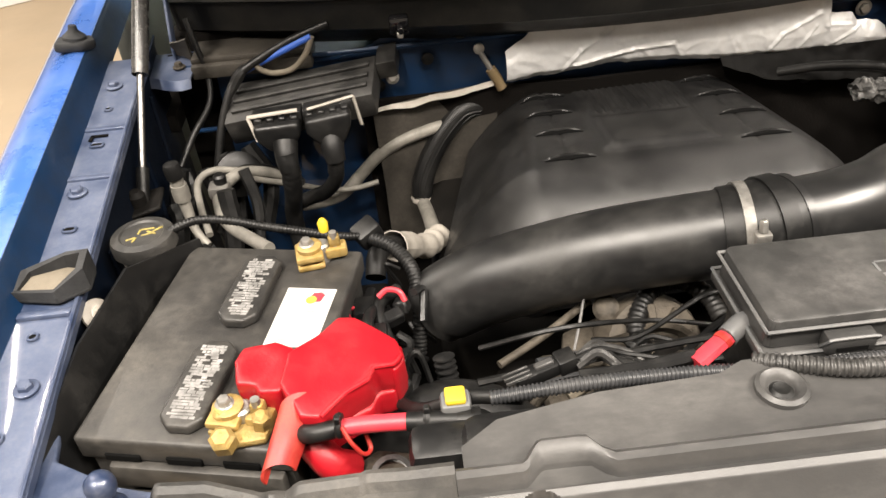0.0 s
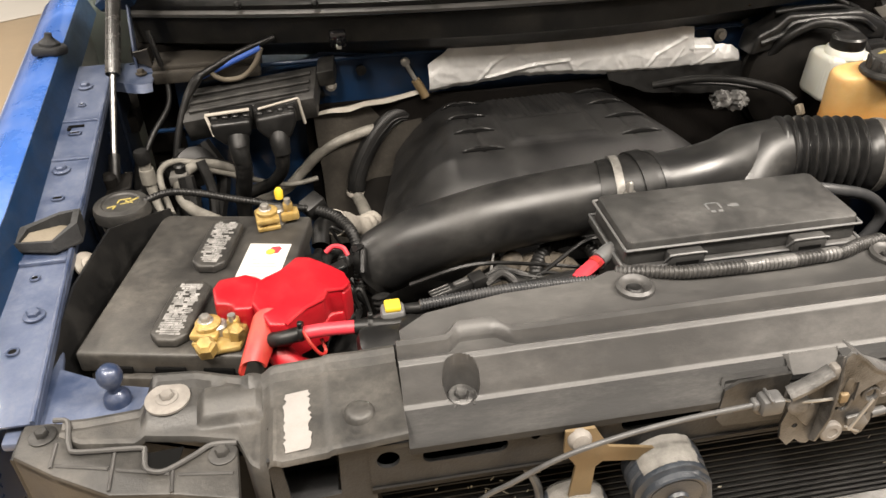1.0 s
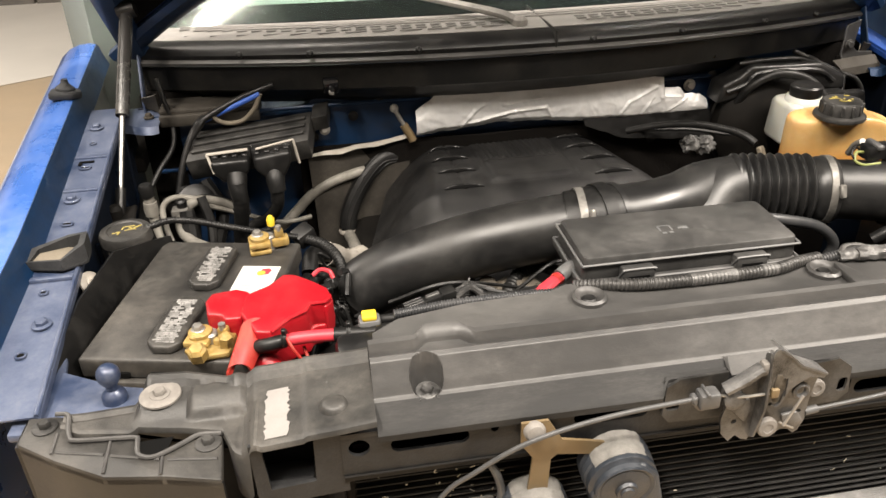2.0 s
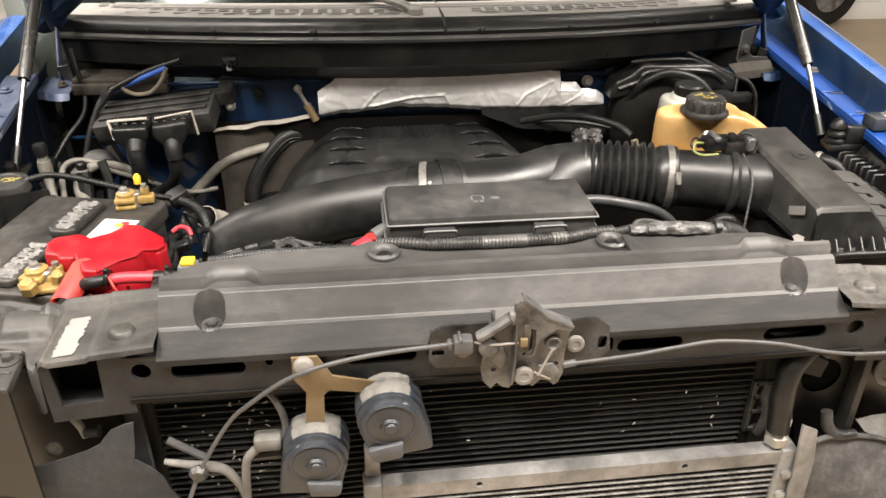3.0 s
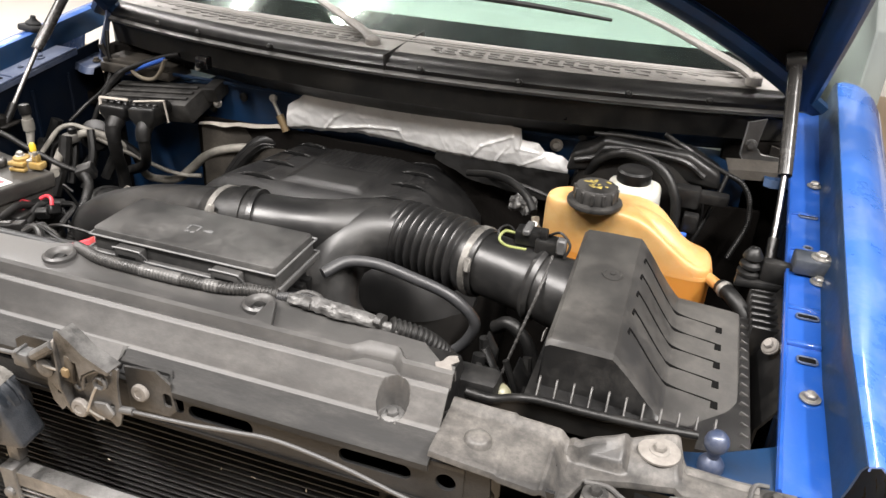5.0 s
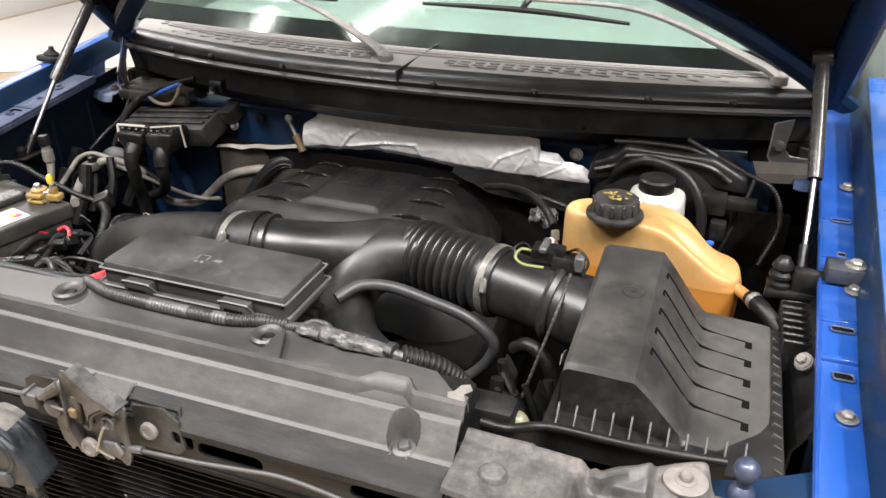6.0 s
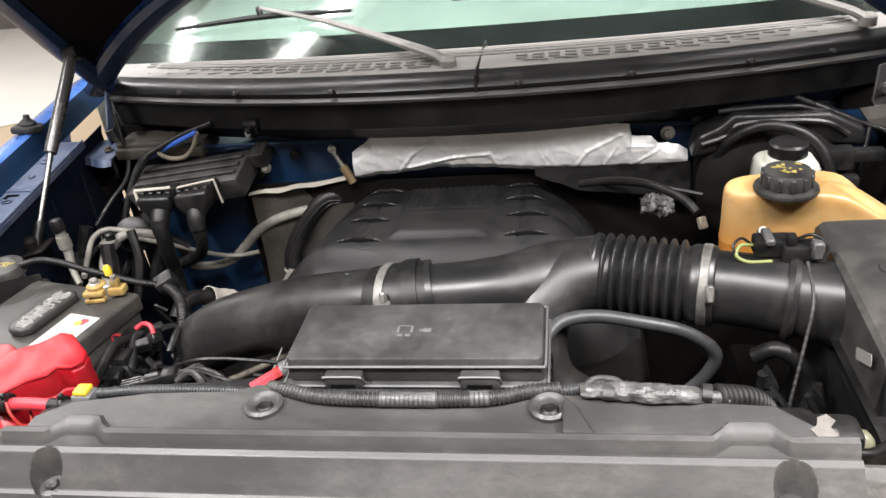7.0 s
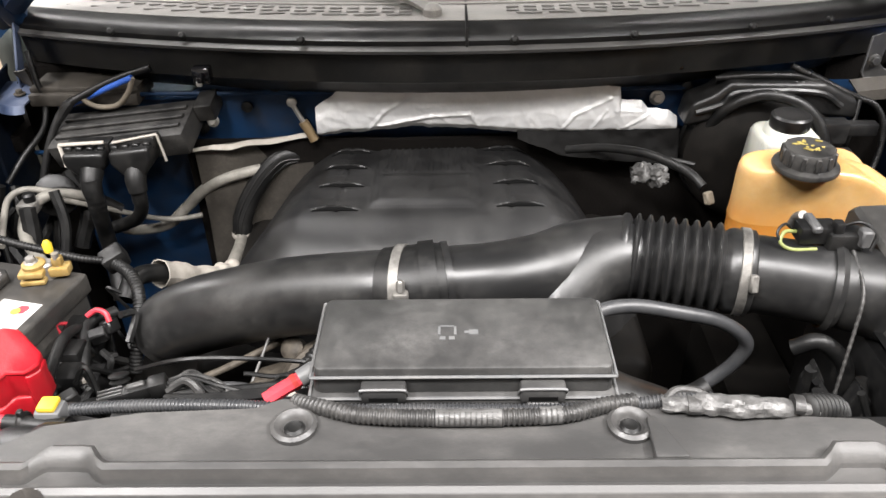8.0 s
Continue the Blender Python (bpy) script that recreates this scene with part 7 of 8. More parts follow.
A, B = Vector((0.178, 0.371, 1.035)), Vector((0.303, 0.338, 1.036))
axis = (B - A).normalized()
prof = []
L = (B - A).length
prof += [(0.0465, 0.0), (0.0500, 0.003), (0.0500, 0.008), (0.0455, 0.011)]
for k in range(n):
    z0 = 0.012 + (L - 0.030) * k / n
    dz = (L - 0.030) / n
    prof += [(0.0425, z0), (0.0455, z0 + dz * 0.22), (0.0500, z0 + dz * 0.34), (0.0512, z0 + dz * 0.5), (0.0500, z0 + dz * 0.66), (0.0455, z0 + dz * 0.78)]
prof += [(0.0425, L - 0.018), (0.0455, L - 0.014), (0.0470, L - 0.010), (0.0470, L + 0.012), (0.044, L + 0.014)]
part("bellows", lathe(prof, 40, aim(A, axis), cap=False), M_duct, dt, "ribbed bellows", angle=60)
part("clamp_band", lathe([(0.0475, L - 0.003), (0.0487, L - 0.002), (0.0487, L + 0.0065), (0.0475, L + 0.0075)], 40, aim(A, axis), cap=False), M_band, dt, "bright steel clamp band")
part("clamp_screw", box(-0.0045, 0.0045, -0.010, 0.010, 0, 0.007, 0.002, 1, aim((0.3015, 0.2935, 1.053), (0, -1, 0.4))), M_band, dt)
part("meter_tube", pipe([(0.300, 0.339, 1.036), (0.345, 0.327, 1.036), (0.40, 0.312, 1.034), (0.452, 0.300, 1.030)], [0.0425, 0.0425, 0.044, 0.050], 28, 6), M_duct, dt)
part("flange", lathe([(0.047, -0.006), (0.050, 0), (0.047, 0.006)], 28, aim((0.392, 0.314, 1.034), (1, -0.25, -0.05)), cap=False), M_duct, dt)

mf = thing("airflow_sensor", (0.375, 0.33, 1.08), "black airflow sensor plug with yellow-green wires", "sensor")
part("plug", box(0.352, 0.392, 0.322, 0.346, 1.080, 1.100, 0.003), M_plastic, mf)
part("socket", box(0.380, 0.418, 0.314, 0.338, 1.076, 1.096, 0.003), M_plastic, mf)
part("latch", box(0.384, 0.394, 0.318, 0.330, 1.094, 1.108, 0.002), M_plastic, mf)
part("clip", box(0.408, 0.420, 0.308, 0.322, 1.084, 1.104, 0.002, 1), M_cable, mf, "grey scuffed clip")
part("collar", box(0.362, 0.372, 0.318, 0.350, 1.096, 1.104, 0.002, 1), M_cable, mf)
part("wire", pipe([(0.354, 0.338, 1.086), (0.340, 0.336, 1.098), (0.330, 0.328, 1.092), (0.336, 0.320, 1.080)], 0.0016, 8, 8), M_rubber, mf)
part("wire", pipe([(0.395, 0.330, 1.098), (0.410, 0.322, 1.108), (0.424, 0.314, 1.098), (0.420, 0.308, 1.082)], 0.0018, 8, 8), M_rubber, mf)
part("wire", pipe([(0.352, 0.334, 1.090), (0.338, 0.330, 1.092), (0.333, 0.322, 1.084), (0.345, 0.318, 1.078), (0.37, 0.318, 1.078)], 0.0020, 8, 8), mat("green_wire", (0.17, 0.19, 0.06), 0.5), mf, "yellow-green wires")
part("wire", pipe([(0.405, 0.312, 1.080), (0.402, 0.268, 1.060), (0.392, 0.245, 1.02), (0.375, 0.215, 0.955), (0.362, 0.195, 0.91)], 0.0019, 8, 8, ripple=(0.008, 0.0004)), M_tape, mf, "thin twisted wire")
part("stub", pipe([(0.372, 0.388, 1.064), (0.370, 0.376, 1.082), (0.368, 0.360, 1.094)], 0.005, 10, 4), M_steel, mf)

# ---- air box ----
ab = thing("air_filter_box", (0.54, 0.27, 0.85), "black plastic air filter box with a ribbed sloping lid", "air filter box")


def rim_z(x):
    """Height of the seam between lid and base."""
    t = max(0.0, min(1.0, (x - 0.48) / 0.10))
    return 1.000 - 0.013 * t * t * (3 - 2 * t)


def lid_z(x, y):
    """Height of the lid over the plan."""
    t = max(0.0, min(1.0, (x - 0.503) / 0.060))
    t = 0.75 * t + 0.25 * t * t * (3 - 2 * t)
    top = 1.081 - 0.10 * (0.40 - y)
    low = 1.004 - 0.05 * (0.42 - y) - 0.07 * max(0.0, x - 0.57)
    return top * (1 - t) + low * t
XA = [0.428, 0.431, 0.436, 0.46, 0.49, 0.501, 0.503, 0.505, 0.508, 0.522, 0.535, 0.548, 0.558, 0.561, 0.564, 0.568, 0.58, 0.60, 0.632, 0.640, 0.644]
YA = [0.150, 0.152, 0.161, 0.165, 0.170, 0.21, 0.24, 0.28, 0.32, 0.36, 0.395, 0.404, 0.408]
rows = []
for y in YA:
    row = []
    for x in XA:
        z = lid_z(x, min(max(y, 0.169), 0.40))
        if y < 0.168:
            z = z - (z - rim_z(x)) * {0.150: 1.0, 0.152: 0.94, 0.161: 0.12, 0.165: 0.03}[y]
        if y > 0.40:
            z = z - (z - rim_z(x)) * {0.404: 0.1, 0.408: 1.0}[y]
        ex = {0.428: 1.0, 0.431: 0.08, 0.436: 0.012}.get(x, {0.644: 1.0, 0.640: 0.12}.get(x, 0.0))
        z = z - (z - rim_z(x)) * ex
        yy = y
        if y < 0.168:
            yy = y + 0.03 * max(0.0, (0.50 - x)) - 0.0
        row.append((x, yy, z))
    rows.append(row)
part("lid", sheet(rows[2:], 0.0), M_airbox, ab, "dusty lid", angle=24)
# Lid's front wall in blacker plastic, standing in for shade.
part("front_wall", sheet(rows[:3], 0.0), M_plastic, ab, "front wall in blacker plastic for its shade", angle=24)
for k in range(5):
    y = 0.368 - 0.036 * k
    line = [(x, y - 0.10 * (x - 0.51), lid_z(x, y - 0.10 * (x - 0.51)) - 0.0010) for x in (0.512, 0.522, 0.534, 0.546, 0.558, 0.575, 0.60, 0.615)]
    g = pipe(line, 0.0018, 6, 3)
    box(0.612, 0.620, line[-1][1] - 0.012, line[-1][1] + 0.001, line[-1][2] - 0.002, line[-1][2] + 0.0012, 0.0005, 1, None, g)
    box(0.508, 0.514, line[0][1] - 0.010, line[0][1] + 0.001, line[0][2] - 0.003, line[0][2] + 0.0008, 0.0005, 1, None, g)
    part("groove", g, M_holeshade, ab, "black bar for the shade in a moulded groove")
part("dimple", lathe([(0.013, 0), (0.0125, 0.0012), (0.010, 0.0012), (0.0095, 0.0004), (0.003, 0.0003), (0.0028, 0.002), (0.001, 0.002)], 26, Matrix.Translation((0.480, 0.304, 1.0718)) @ pose(0, 0, 0, 5.7, 0, 0)), M_airbox, ab)
rows = []
for x in (0.420, 0.45, 0.48, 0.50, 0.52, 0.54, 0.56, 0.58, 0.62, 0.654):
    yf2 = 0.117 + 0.10 * max(0.0, x - 0.46)
    z = rim_z(x)
    rows.append([(x, yf2, z - 0.012), (x, yf2, z + 0.001), (x, yf2 + 0.012, z + 0.003), (x, 0.20, z + 0.002), (x, 0.41, z + 0.002), (x, 0.416, z - 0.012)])
part("flange", sheet(rows, 0.0), M_plastic, ab, angle=30)
part("base", prism([(0.425, 0.128), (0.645, 0.140), (0.648, 0.408), (0.425, 0.410)], 0.80, 0.978, 0.006), M_plastic, ab)
for k in range(11):
    x = 0.4335 + 0.0183 * k
    tooth = prism([(0, 0), (0.028, 0), (0.028, 0.021), (0.025, 0.021), (0.014, 0.007), (0.0, 0.002)], -0.0011, 0.0011, 0.0004, 1, Matrix.Translation((x, 0.1172 + 0.10 * max(0.0, x - 0.46), rim_z(x) + 0.001)) @ Matrix(((0, 0, 1, 0), (1, 0, 0, 0), (0, 1, 0, 0), (0, 0, 0, 1))))
    part("tooth", tooth, M_airbox, ab)
for k in range(14):
    y = 0.15 + 0.018 * k
    tooth = prism([(0, 0), (-0.012, 0), (-0.010, 0.007), (-0.002, 0.003)], -0.001, 0.001, 0.0004, 1, Matrix.Translation((0.654, y, rim_z(0.65))) @ FRONT)
    part("tooth", tooth, M_airbox, ab)
ab.location += Vector((0.002, -0.014, 0.012))
part("label", prism(rounded(0.012, 0.036, 0.001, 1), 0, 0.0006, 0, 1, Matrix.Translation((0.4262, 0.184, 1.050)) @ pose(0, 0, 0, 0, -86, 0) @ pose(0, 0, 0, 0, 0, 25)), M_label, ab, "small white sticker")

sr = thing("seal_lip", (0.48, 0.09, 1.02), "black moulded rubber lip along the radiator support", "seal")
lip_way = [(0.372, 0.060, 1.046), (0.398, 0.066, 1.040), (0.421, 0.086, 1.033), (0.445, 0.093, 1.031), (0.50, 0.094, 1.030), (0.557, 0.098, 1.029), (0.600, 0.104, 1.028)]
part("bead", pipe(lip_way, 0.0048, 10, 8), M_rubber, sr)
part("web", sheet([[Vector(p) + Vector((0, dy, dz)) for p in spline(lip_way, 6)] for dy, dz in ((0.002, -0.002), (0.004, -0.016), (0.006, -0.034))], 0.003), M_rubber, sr)

# ---- reservoirs ----
tk = thing("coolant_reservoir", (0.47, 0.56, 0.93), "amber translucent coolant reservoir with a black cap", "coolant reservoir")
def tank_ring(grow, z, gy2=None):
    base = [(0.352, 0.515), (0.360, 0.500), (0.385, 0.490), (0.44, 0.486), (0.50, 0.482), (0.54, 0.474), (0.585, 0.470), (0.604, 0.482), (0.607, 0.505), (0.604, 0.540), (0.592, 0.556), (0.560, 0.566), (0.52, 0.566), (0.46, 0.562), (0.39, 0.560), (0.358, 0.545)]
    cx, cy = 0.47, 0.522
    g2 = gy2 or grow
    return [(cx + (x - cx) * grow, cy + (y - cy) * g2, z(x) if callable(z) else z) for x, y in base]
def top_z(off):
    return lambda x: (1.076 if x < 0.52 else 1.076 - 0.058 * min(1.0, (x - 0.52) / 0.040)) + off
lev = [tank_ring(0.90, 0.905), tank_ring(0.985, 0.915), tank_ring(1.0, 0.94), tank_ring(1.0, 0.990), tank_ring(1.012, 0.997), tank_ring(1.0, 1.004), tank_ring(1.0, top_z(-0.018)), tank_ring(0.99, top_z(-0.007)), tank_ring(0.955, top_z(-0.001), 0.90), tank_ring(0.80, top_z(0.001), 0.6), tank_ring(0.3, 1.077)]
def shell(rings, close_first, close_last):
    bm = bmesh.new()
    rr = [[bm.verts.new(p) for p in ring] for ring in rings]
    for a, c in zip(rr, rr[1:]):
        for k in range(len(a)):
            bm.faces.new((a[k], a[(k + 1) % len(a)], c[(k + 1) % len(a)], c[k]))
    if close_first:
        bm.faces.new(rr[0][::-1])
    if close_last:
        bm.faces.new(rr[-1])
    return bm
for nm, rings, c0, c1, mt in (("lower_tank", lev[:5], True, False, M_fluid), ("upper_tank", lev[4:], False, True, M_orange)):
    body_ob = part(nm, shell(rings, c0, c1), mt, tk, angle=70)
    sub = body_ob.modifiers.new("round", "SUBSURF")
    sub.levels = sub.render_levels = 2
part("neck", lathe([(0.026, 1.072), (0.026, 1.084)], 28, Matrix.Translation((0.427, 0.500, -0.004))), M_orange, tk)
capb = lathe([(0.039, 1.080), (0.040, 1.083), (0.039, 1.086), (0.031, 1.088), (0.0305, 1.105), (0.0285, 1.108), (0.008, 1.109)], 36, Matrix.Translation((0.427, 0.500, -0.004)))
ribs = []
for k in range(12):
    ribs.append(box(-0.003, 0.003, -0.002, 0.003, 1.089, 1.106, 0.001, 1, Matrix.Translation((0.427, 0.500, -0.004)) @ pose(0, 0, 0, 0, 0, 30 * k) @ Matrix.Translation((0, 0.0295, 0))))
tc = part("cap", capb, M_support, tk, "dark grey screw cap")
for rib_bm in ribs:
    part("grip_rib", rib_bm, M_support, tc)
mk = bmesh.new()
random.seed(31)
for k in range(14):
    w, a = random.uniform(0.004, 0.012), random.uniform(0, 180)
    x, y = random.uniform(-0.016, 0.016), random.uniform(-0.014, 0.014)
    prism([(-w / 2, -0.0016), (w * 0.3, -0.0022), (w / 2, 0.0004), (w * 0.1, 0.0018), (-w * 0.4, 0.0012)], 1.1083, 1.1092, 0, 1, pose(0.427 + x, 0.500 + y, -0.004 + 0.00005 * k, 0, 0, a), mk)
part("marking", mk, M_ymark, tc, "yellow printed marks")
part("outlet", pipe([(0.600, 0.490, 1.000), (0.612, 0.475, 1.000), (0.624, 0.456, 1.003)], 0.008, 12, 4), M_orange, tk)
th = thing("overflow_hose", (0.63, 0.43, 0.95), "dusty black overflow hose with a spring clamp", "hose")
part("hose", pipe([(0.618, 0.462, 1.004), (0.632, 0.440, 1.005), (0.652, 0.420, 0.990), (0.664, 0.40, 0.955), (0.668, 0.38, 0.90)], 0.0105, 14, 6), M_rubber, th)
part("clamp", lathe([(0.0115, -0.004), (0.0125, 0), (0.0115, 0.004)], 16, aim((0.624, 0.453, 1.005), (0.5, -0.8, 0))), M_steel, th, "steel spring clamp")

bk = thing("brake_reservoir", (0.47, 0.66, 0.97), "white brake fluid reservoir with a black cap", "brake reservoir")
part("tank", prism([(x * 1.0 + 0.470, y + 0.665) for x, y in rounded(0.094, 0.085, 0.022, 4)], 0.97, 1.048, 0.010, 3, None, None, 0.9), M_white, bk)
part("shoulder", lathe([(0.034, 1.044), (0.030, 1.056), (0.024, 1.060)], 28, Matrix.Translation((0.468, 0.658, 0))), M_white, bk)
part("cap", lathe([(0.026, 1.056), (0.0275, 1.058), (0.0275, 1.074), (0.024, 1.077), (0.008, 1.077)], 30, Matrix.Translation((0.468, 0.656, 0))), M_plastic, bk, "black ribbed cap")

# ---- fuse box ----
fb = thing("fuse_box", (0, 0.17, 1.0), "dusty black fuse box lid held by two front clips", "fuse box")
part("body", box(-0.118, 0.120, 0.130, 0.208, 0.985, 1.064, 0.006), M_plastic, fb)
part("rim", box(-0.1305, 0.1305, 0.1135, 0.2205, 1.060, 1.0695, 0.003), M_lid, fb)
ld = part("lid", prism([(x, y + 0.1695) for x, y in rounded(0.253, 0.096, 0.007, 4)], 1.0695, 1.0965, 0.0025, 2, None, None, 0.985), M_lid, fb)
# beads in a paler grey than the lid put the edge highlight into colour
for zz, ex in ((1.0885, 0.0022), (1.0702, 0.0042)):
    xa, ya, yb2 = 0.1250 + ex, 0.1222 - ex - (0.004 if zz < 1.08 else 0.0), 0.2168 + ex
    e = bmesh.new()
    for p, q in (((-xa, ya), (xa, ya)), ((xa, ya), (xa, yb2)), ((xa, yb2), (-xa, yb2)), ((-xa, yb2), (-xa, ya))):
        pipe([(*p, zz), ((p[0] + q[0]) / 2, (p[1] + q[1]) / 2, zz), (*q, zz)], 0.0015, 6, 2, e)
    part("edge_bead", e, M_block, fb, "worn edge bead, paler grey for its highlight")
em2 = bmesh.new()
random.seed(4)
for x, y, w, h in ((-0.020, 0.170, 0.0022, 0.011), (-0.006, 0.170, 0.0022, 0.011), (-0.013, 0.176, 0.012, 0.0016), (-0.017, 0.160, 0.005, 0.004), (-0.009, 0.160, 0.005, 0.004), (0.004, 0.168, 0.004, 0.003), (0.010, 0.168, 0.008, 0.006)):
    box(x - w / 2, x + w / 2, y - h / 2, y + h / 2, 1.0962, 1.0970, 0, 1, None, em2)
part("symbol", em2, M_block, ld, "moulded symbols")
for x in (-0.066, 0.066):
    c = box(x - 0.019, x + 0.019, 0.1085, 0.1225, 1.0690, 1.0850, 0.003)
    box(x - 0.014, x + 0.014, 0.1065, 0.115, 1.0560, 1.0700, 0.002, 1, None, c)
    part("clip", c, M_lid, fb)
    part("clip_edge", pipe([(x - 0.0195, 0.1180, 1.0705), (x - 0.0190, 0.1095, 1.0825), (x - 0.015, 0.1090, 1.0848), (x + 0.015, 0.1090, 1.0848), (x + 0.0190, 0.1095, 1.0825), (x + 0.0195, 0.1180, 1.0705)], 0.0013, 6, 4), M_block, fb, "worn clip edge, paler grey for its highlight")
    part("clip_slot", box(x - 0.012, x + 0.012, 0.1078, 0.1088, 1.0725, 1.0765, 0, 1), M_holeshade, fb)
for k in range(4):
    part("side_connector", box(0.118, 0.132, 0.138 + 0.016 * k, 0.149 + 0.016 * k, 1.020, 1.048, 0.002), M_plastic, fb)

# looms along the shield
hl = thing("wiring_loom", (0, 0.11, 1.0), "black corrugated loom running along the radiator shield", "wiring loom")
part("upper_loom", pipe([(-0.335, 0.118, 1.056), (-0.27, 0.114, 1.064), (-0.19, 0.110, 1.067), (-0.135, 0.103, 1.069), (-0.08, 0.100, 1.071), (0.0, 0.099, 1.072), (0.07, 0.099, 1.071), (0.13, 0.100, 1.075), (0.17, 0.098, 1.083), (0.20, 0.098, 1.084)], 0.0053, 12, 12, ripple=(0.0032, 0.0010)), M_hose, hl)
part("lower_loom", pipe([(-0.140, 0.110, 1.072), (-0.112, 0.094, 1.080), (-0.08, 0.083, 1.083), (-0.03, 0.080, 1.083), (0.03, 0.080, 1.083), (0.08, 0.083, 1.083), (0.112, 0.094, 1.081), (0.14, 0.101, 1.079)], 0.0066, 12, 10, ripple=(0.0042, 0.0011)), M_tape, hl, "taped silver-grey loom")
part("tape_band", pipe([(-0.022, 0.0800, 1.083), (0.030, 0.0800, 1.083)], 0.0072, 12, 3), M_tapebright, hl, "crinkled silver tape")
part("tape_band", pipe([(0.060, 0.0815, 1.083), (0.078, 0.0828, 1.083)], 0.0072, 12, 3), M_tapebright, hl, "crinkled silver tape")
rows = []
way = spline([(0.158, 0.094, 1.083), (0.185, 0.094, 1.083), (0.215, 0.090, 1.084), (0.250, 0.090, 1.082), (0.287, 0.097, 1.073)], 14)
for i, c in enumerate(way):
    row = []
    for q in range(19):
        a = 2 * math.pi * q / 18
        v = i / (len(way) - 1)
        r = (0.0062 + 0.0040 * math.sin(math.pi * min(1, v * 1.15)) ** 0.6) * (1 + 0.30 * noise.noise((v * 11, math.cos(a) * 1.3, math.sin(a) * 1.3)) + 0.12 * noise.noise((v * 34, math.cos(a) * 3, math.sin(a) * 3)))
        row.append((c[0], c[1] + r * math.cos(a), c[2] + 0.75 * r * math.sin(a)))
    rows.append(row)
part("tape_wrap", sheet(rows, 0.0008), M_tapebright, hl, "crumpled silver tape bundle", angle=24)
for q, (tx, tl) in enumerate(((0.178, 0.010), (0.222, 0.014), (0.262, 0.008))):
    part("tape_turn", pipe([(tx, 0.0925, 1.0832), (tx + tl, 0.0915, 1.0828)], 0.0098, 11, 2, flat=0.72), M_tape, hl, "dark tape turn")
part("tail", pipe([(0.275, 0.096, 1.075), (0.31, 0.115, 1.055), (0.33, 0.135, 1.02), (0.34, 0.15, 0.97)], 0.011, 12, 8, ripple=(0.006, 0.002)), M_rubber, hl)
part("loop", pipe([(0.160, 0.093, 1.084), (0.172, 0.104, 1.087), (0.190, 0.102, 1.087), (0.196, 0.093, 1.085)], 0.0038, 8, 8), M_tape, hl)
cn = thing("loom_connector", (-0.28, 0.145, 1.03), "grey-black loom connector lying on the loom", "connector")
cm = pose(-0.288, 0.146, 1.050, 0, -8, 14)
part("body", box(-0.026, 0.020, -0.0065, 0.0065, -0.007, 0.006, 0.0025, 2, cm), M_plastic, cn)
part("collar", box(0.010, 0.026, -0.008, 0.008, -0.008, 0.0075, 0.002, 2, cm), M_plastic, cn)
for q in range(3):
    part("ridge", box(-0.034, -0.012, -0.0055 + 0.0045 * q, -0.0035 + 0.0045 * q, 0.004, 0.0075, 0.0006, 1, cm), M_lid, cn)
part("latch", box(-0.008, 0.008, -0.003, 0.003, 0.005, 0.009, 0.001, 1, cm), M_lid, cn)
part("wire_tail", pipe([(-0.262, 0.146, 1.050), (-0.245, 0.150, 1.058), (-0.232, 0.143, 1.050), (-0.225, 0.130, 1.050)], 0.004, 8, 6), M_tape, cn)
part("tail", pipe([(-0.262, 0.138, 1.046), (-0.22, 0.135, 1.050), (-0.17, 0.140, 1.052)], 0.006, 8, 5), M_rubber, cn)
pk = thing("plug_connector", (-0.145, 0.145, 1.04), "salmon red plug on a grey lead beside the fuse box", "connector")
part("plug", pipe([(-0.172, 0.132, 1.052), (-0.142, 0.148, 1.062)], 0.0080, 8, 3, flat=0.75), M_pink, pk)
part("band", pipe([(-0.149, 0.1443, 1.0597), (-0.145, 0.1465, 1.0610)], 0.0086, 8, 2, flat=0.8), M_boot, pk, "torn orange band")
part("lead", pipe([(-0.143, 0.147, 1.062), (-0.128, 0.156, 1.066), (-0.115, 0.165, 1.06)], 0.009, 10, 4), M_block, pk, "grey lead")
lh = pipe([(0.118, 0.250, 1.020), (0.140, 0.278, 1.028), (0.180, 0.290, 1.027), (0.229, 0.290, 1.018), (0.280, 0.295, 1.000), (0.314, 0.300, 0.968), (0.308, 0.303, 0.935), (0.286, 0.305, 0.905), (0.262, 0.305, 0.885)], 0.0078, 14, 8)
solo("vacuum_hose", lh, M_hose, "smooth grey-black hose looping out beside the fuse box", "hose")
for pts, r, lab in (((( 0.16, 0.24, 0.87), (0.21, 0.25, 0.90), (0.27, 0.27, 0.93)), 0.012, "grey lower hose under the intake duct"),
                    (((0.18, 0.22, 0.83), (0.24, 0.24, 0.86), (0.30, 0.26, 0.87)), 0.016, "brown-grey pipe low behind the radiator"),
                    (((0.33, 0.17, 0.80), (0.345, 0.18, 0.90), (0.35, 0.20, 0.99)), 0.008, "upright dark hose beside the air box")):
    solo("lower_hose", pipe(pts, r, 12, 6), M_rubber, lab, "hose", group="lower hoses")

# ---- foil blanket on the firewall ----
FOIL_TOP = ((-0.222, 1.040), (-0.214, 1.046), (-0.197, 1.058), (-0.184, 1.071), (-0.136, 1.076), (-0.02, 1.080), (0.12, 1.078), (0.2505, 1.071), (0.2535, 1.050), (0.286, 1.046), (0.297, 1.034), (0.330, 1.029), (0.345, 1.018))
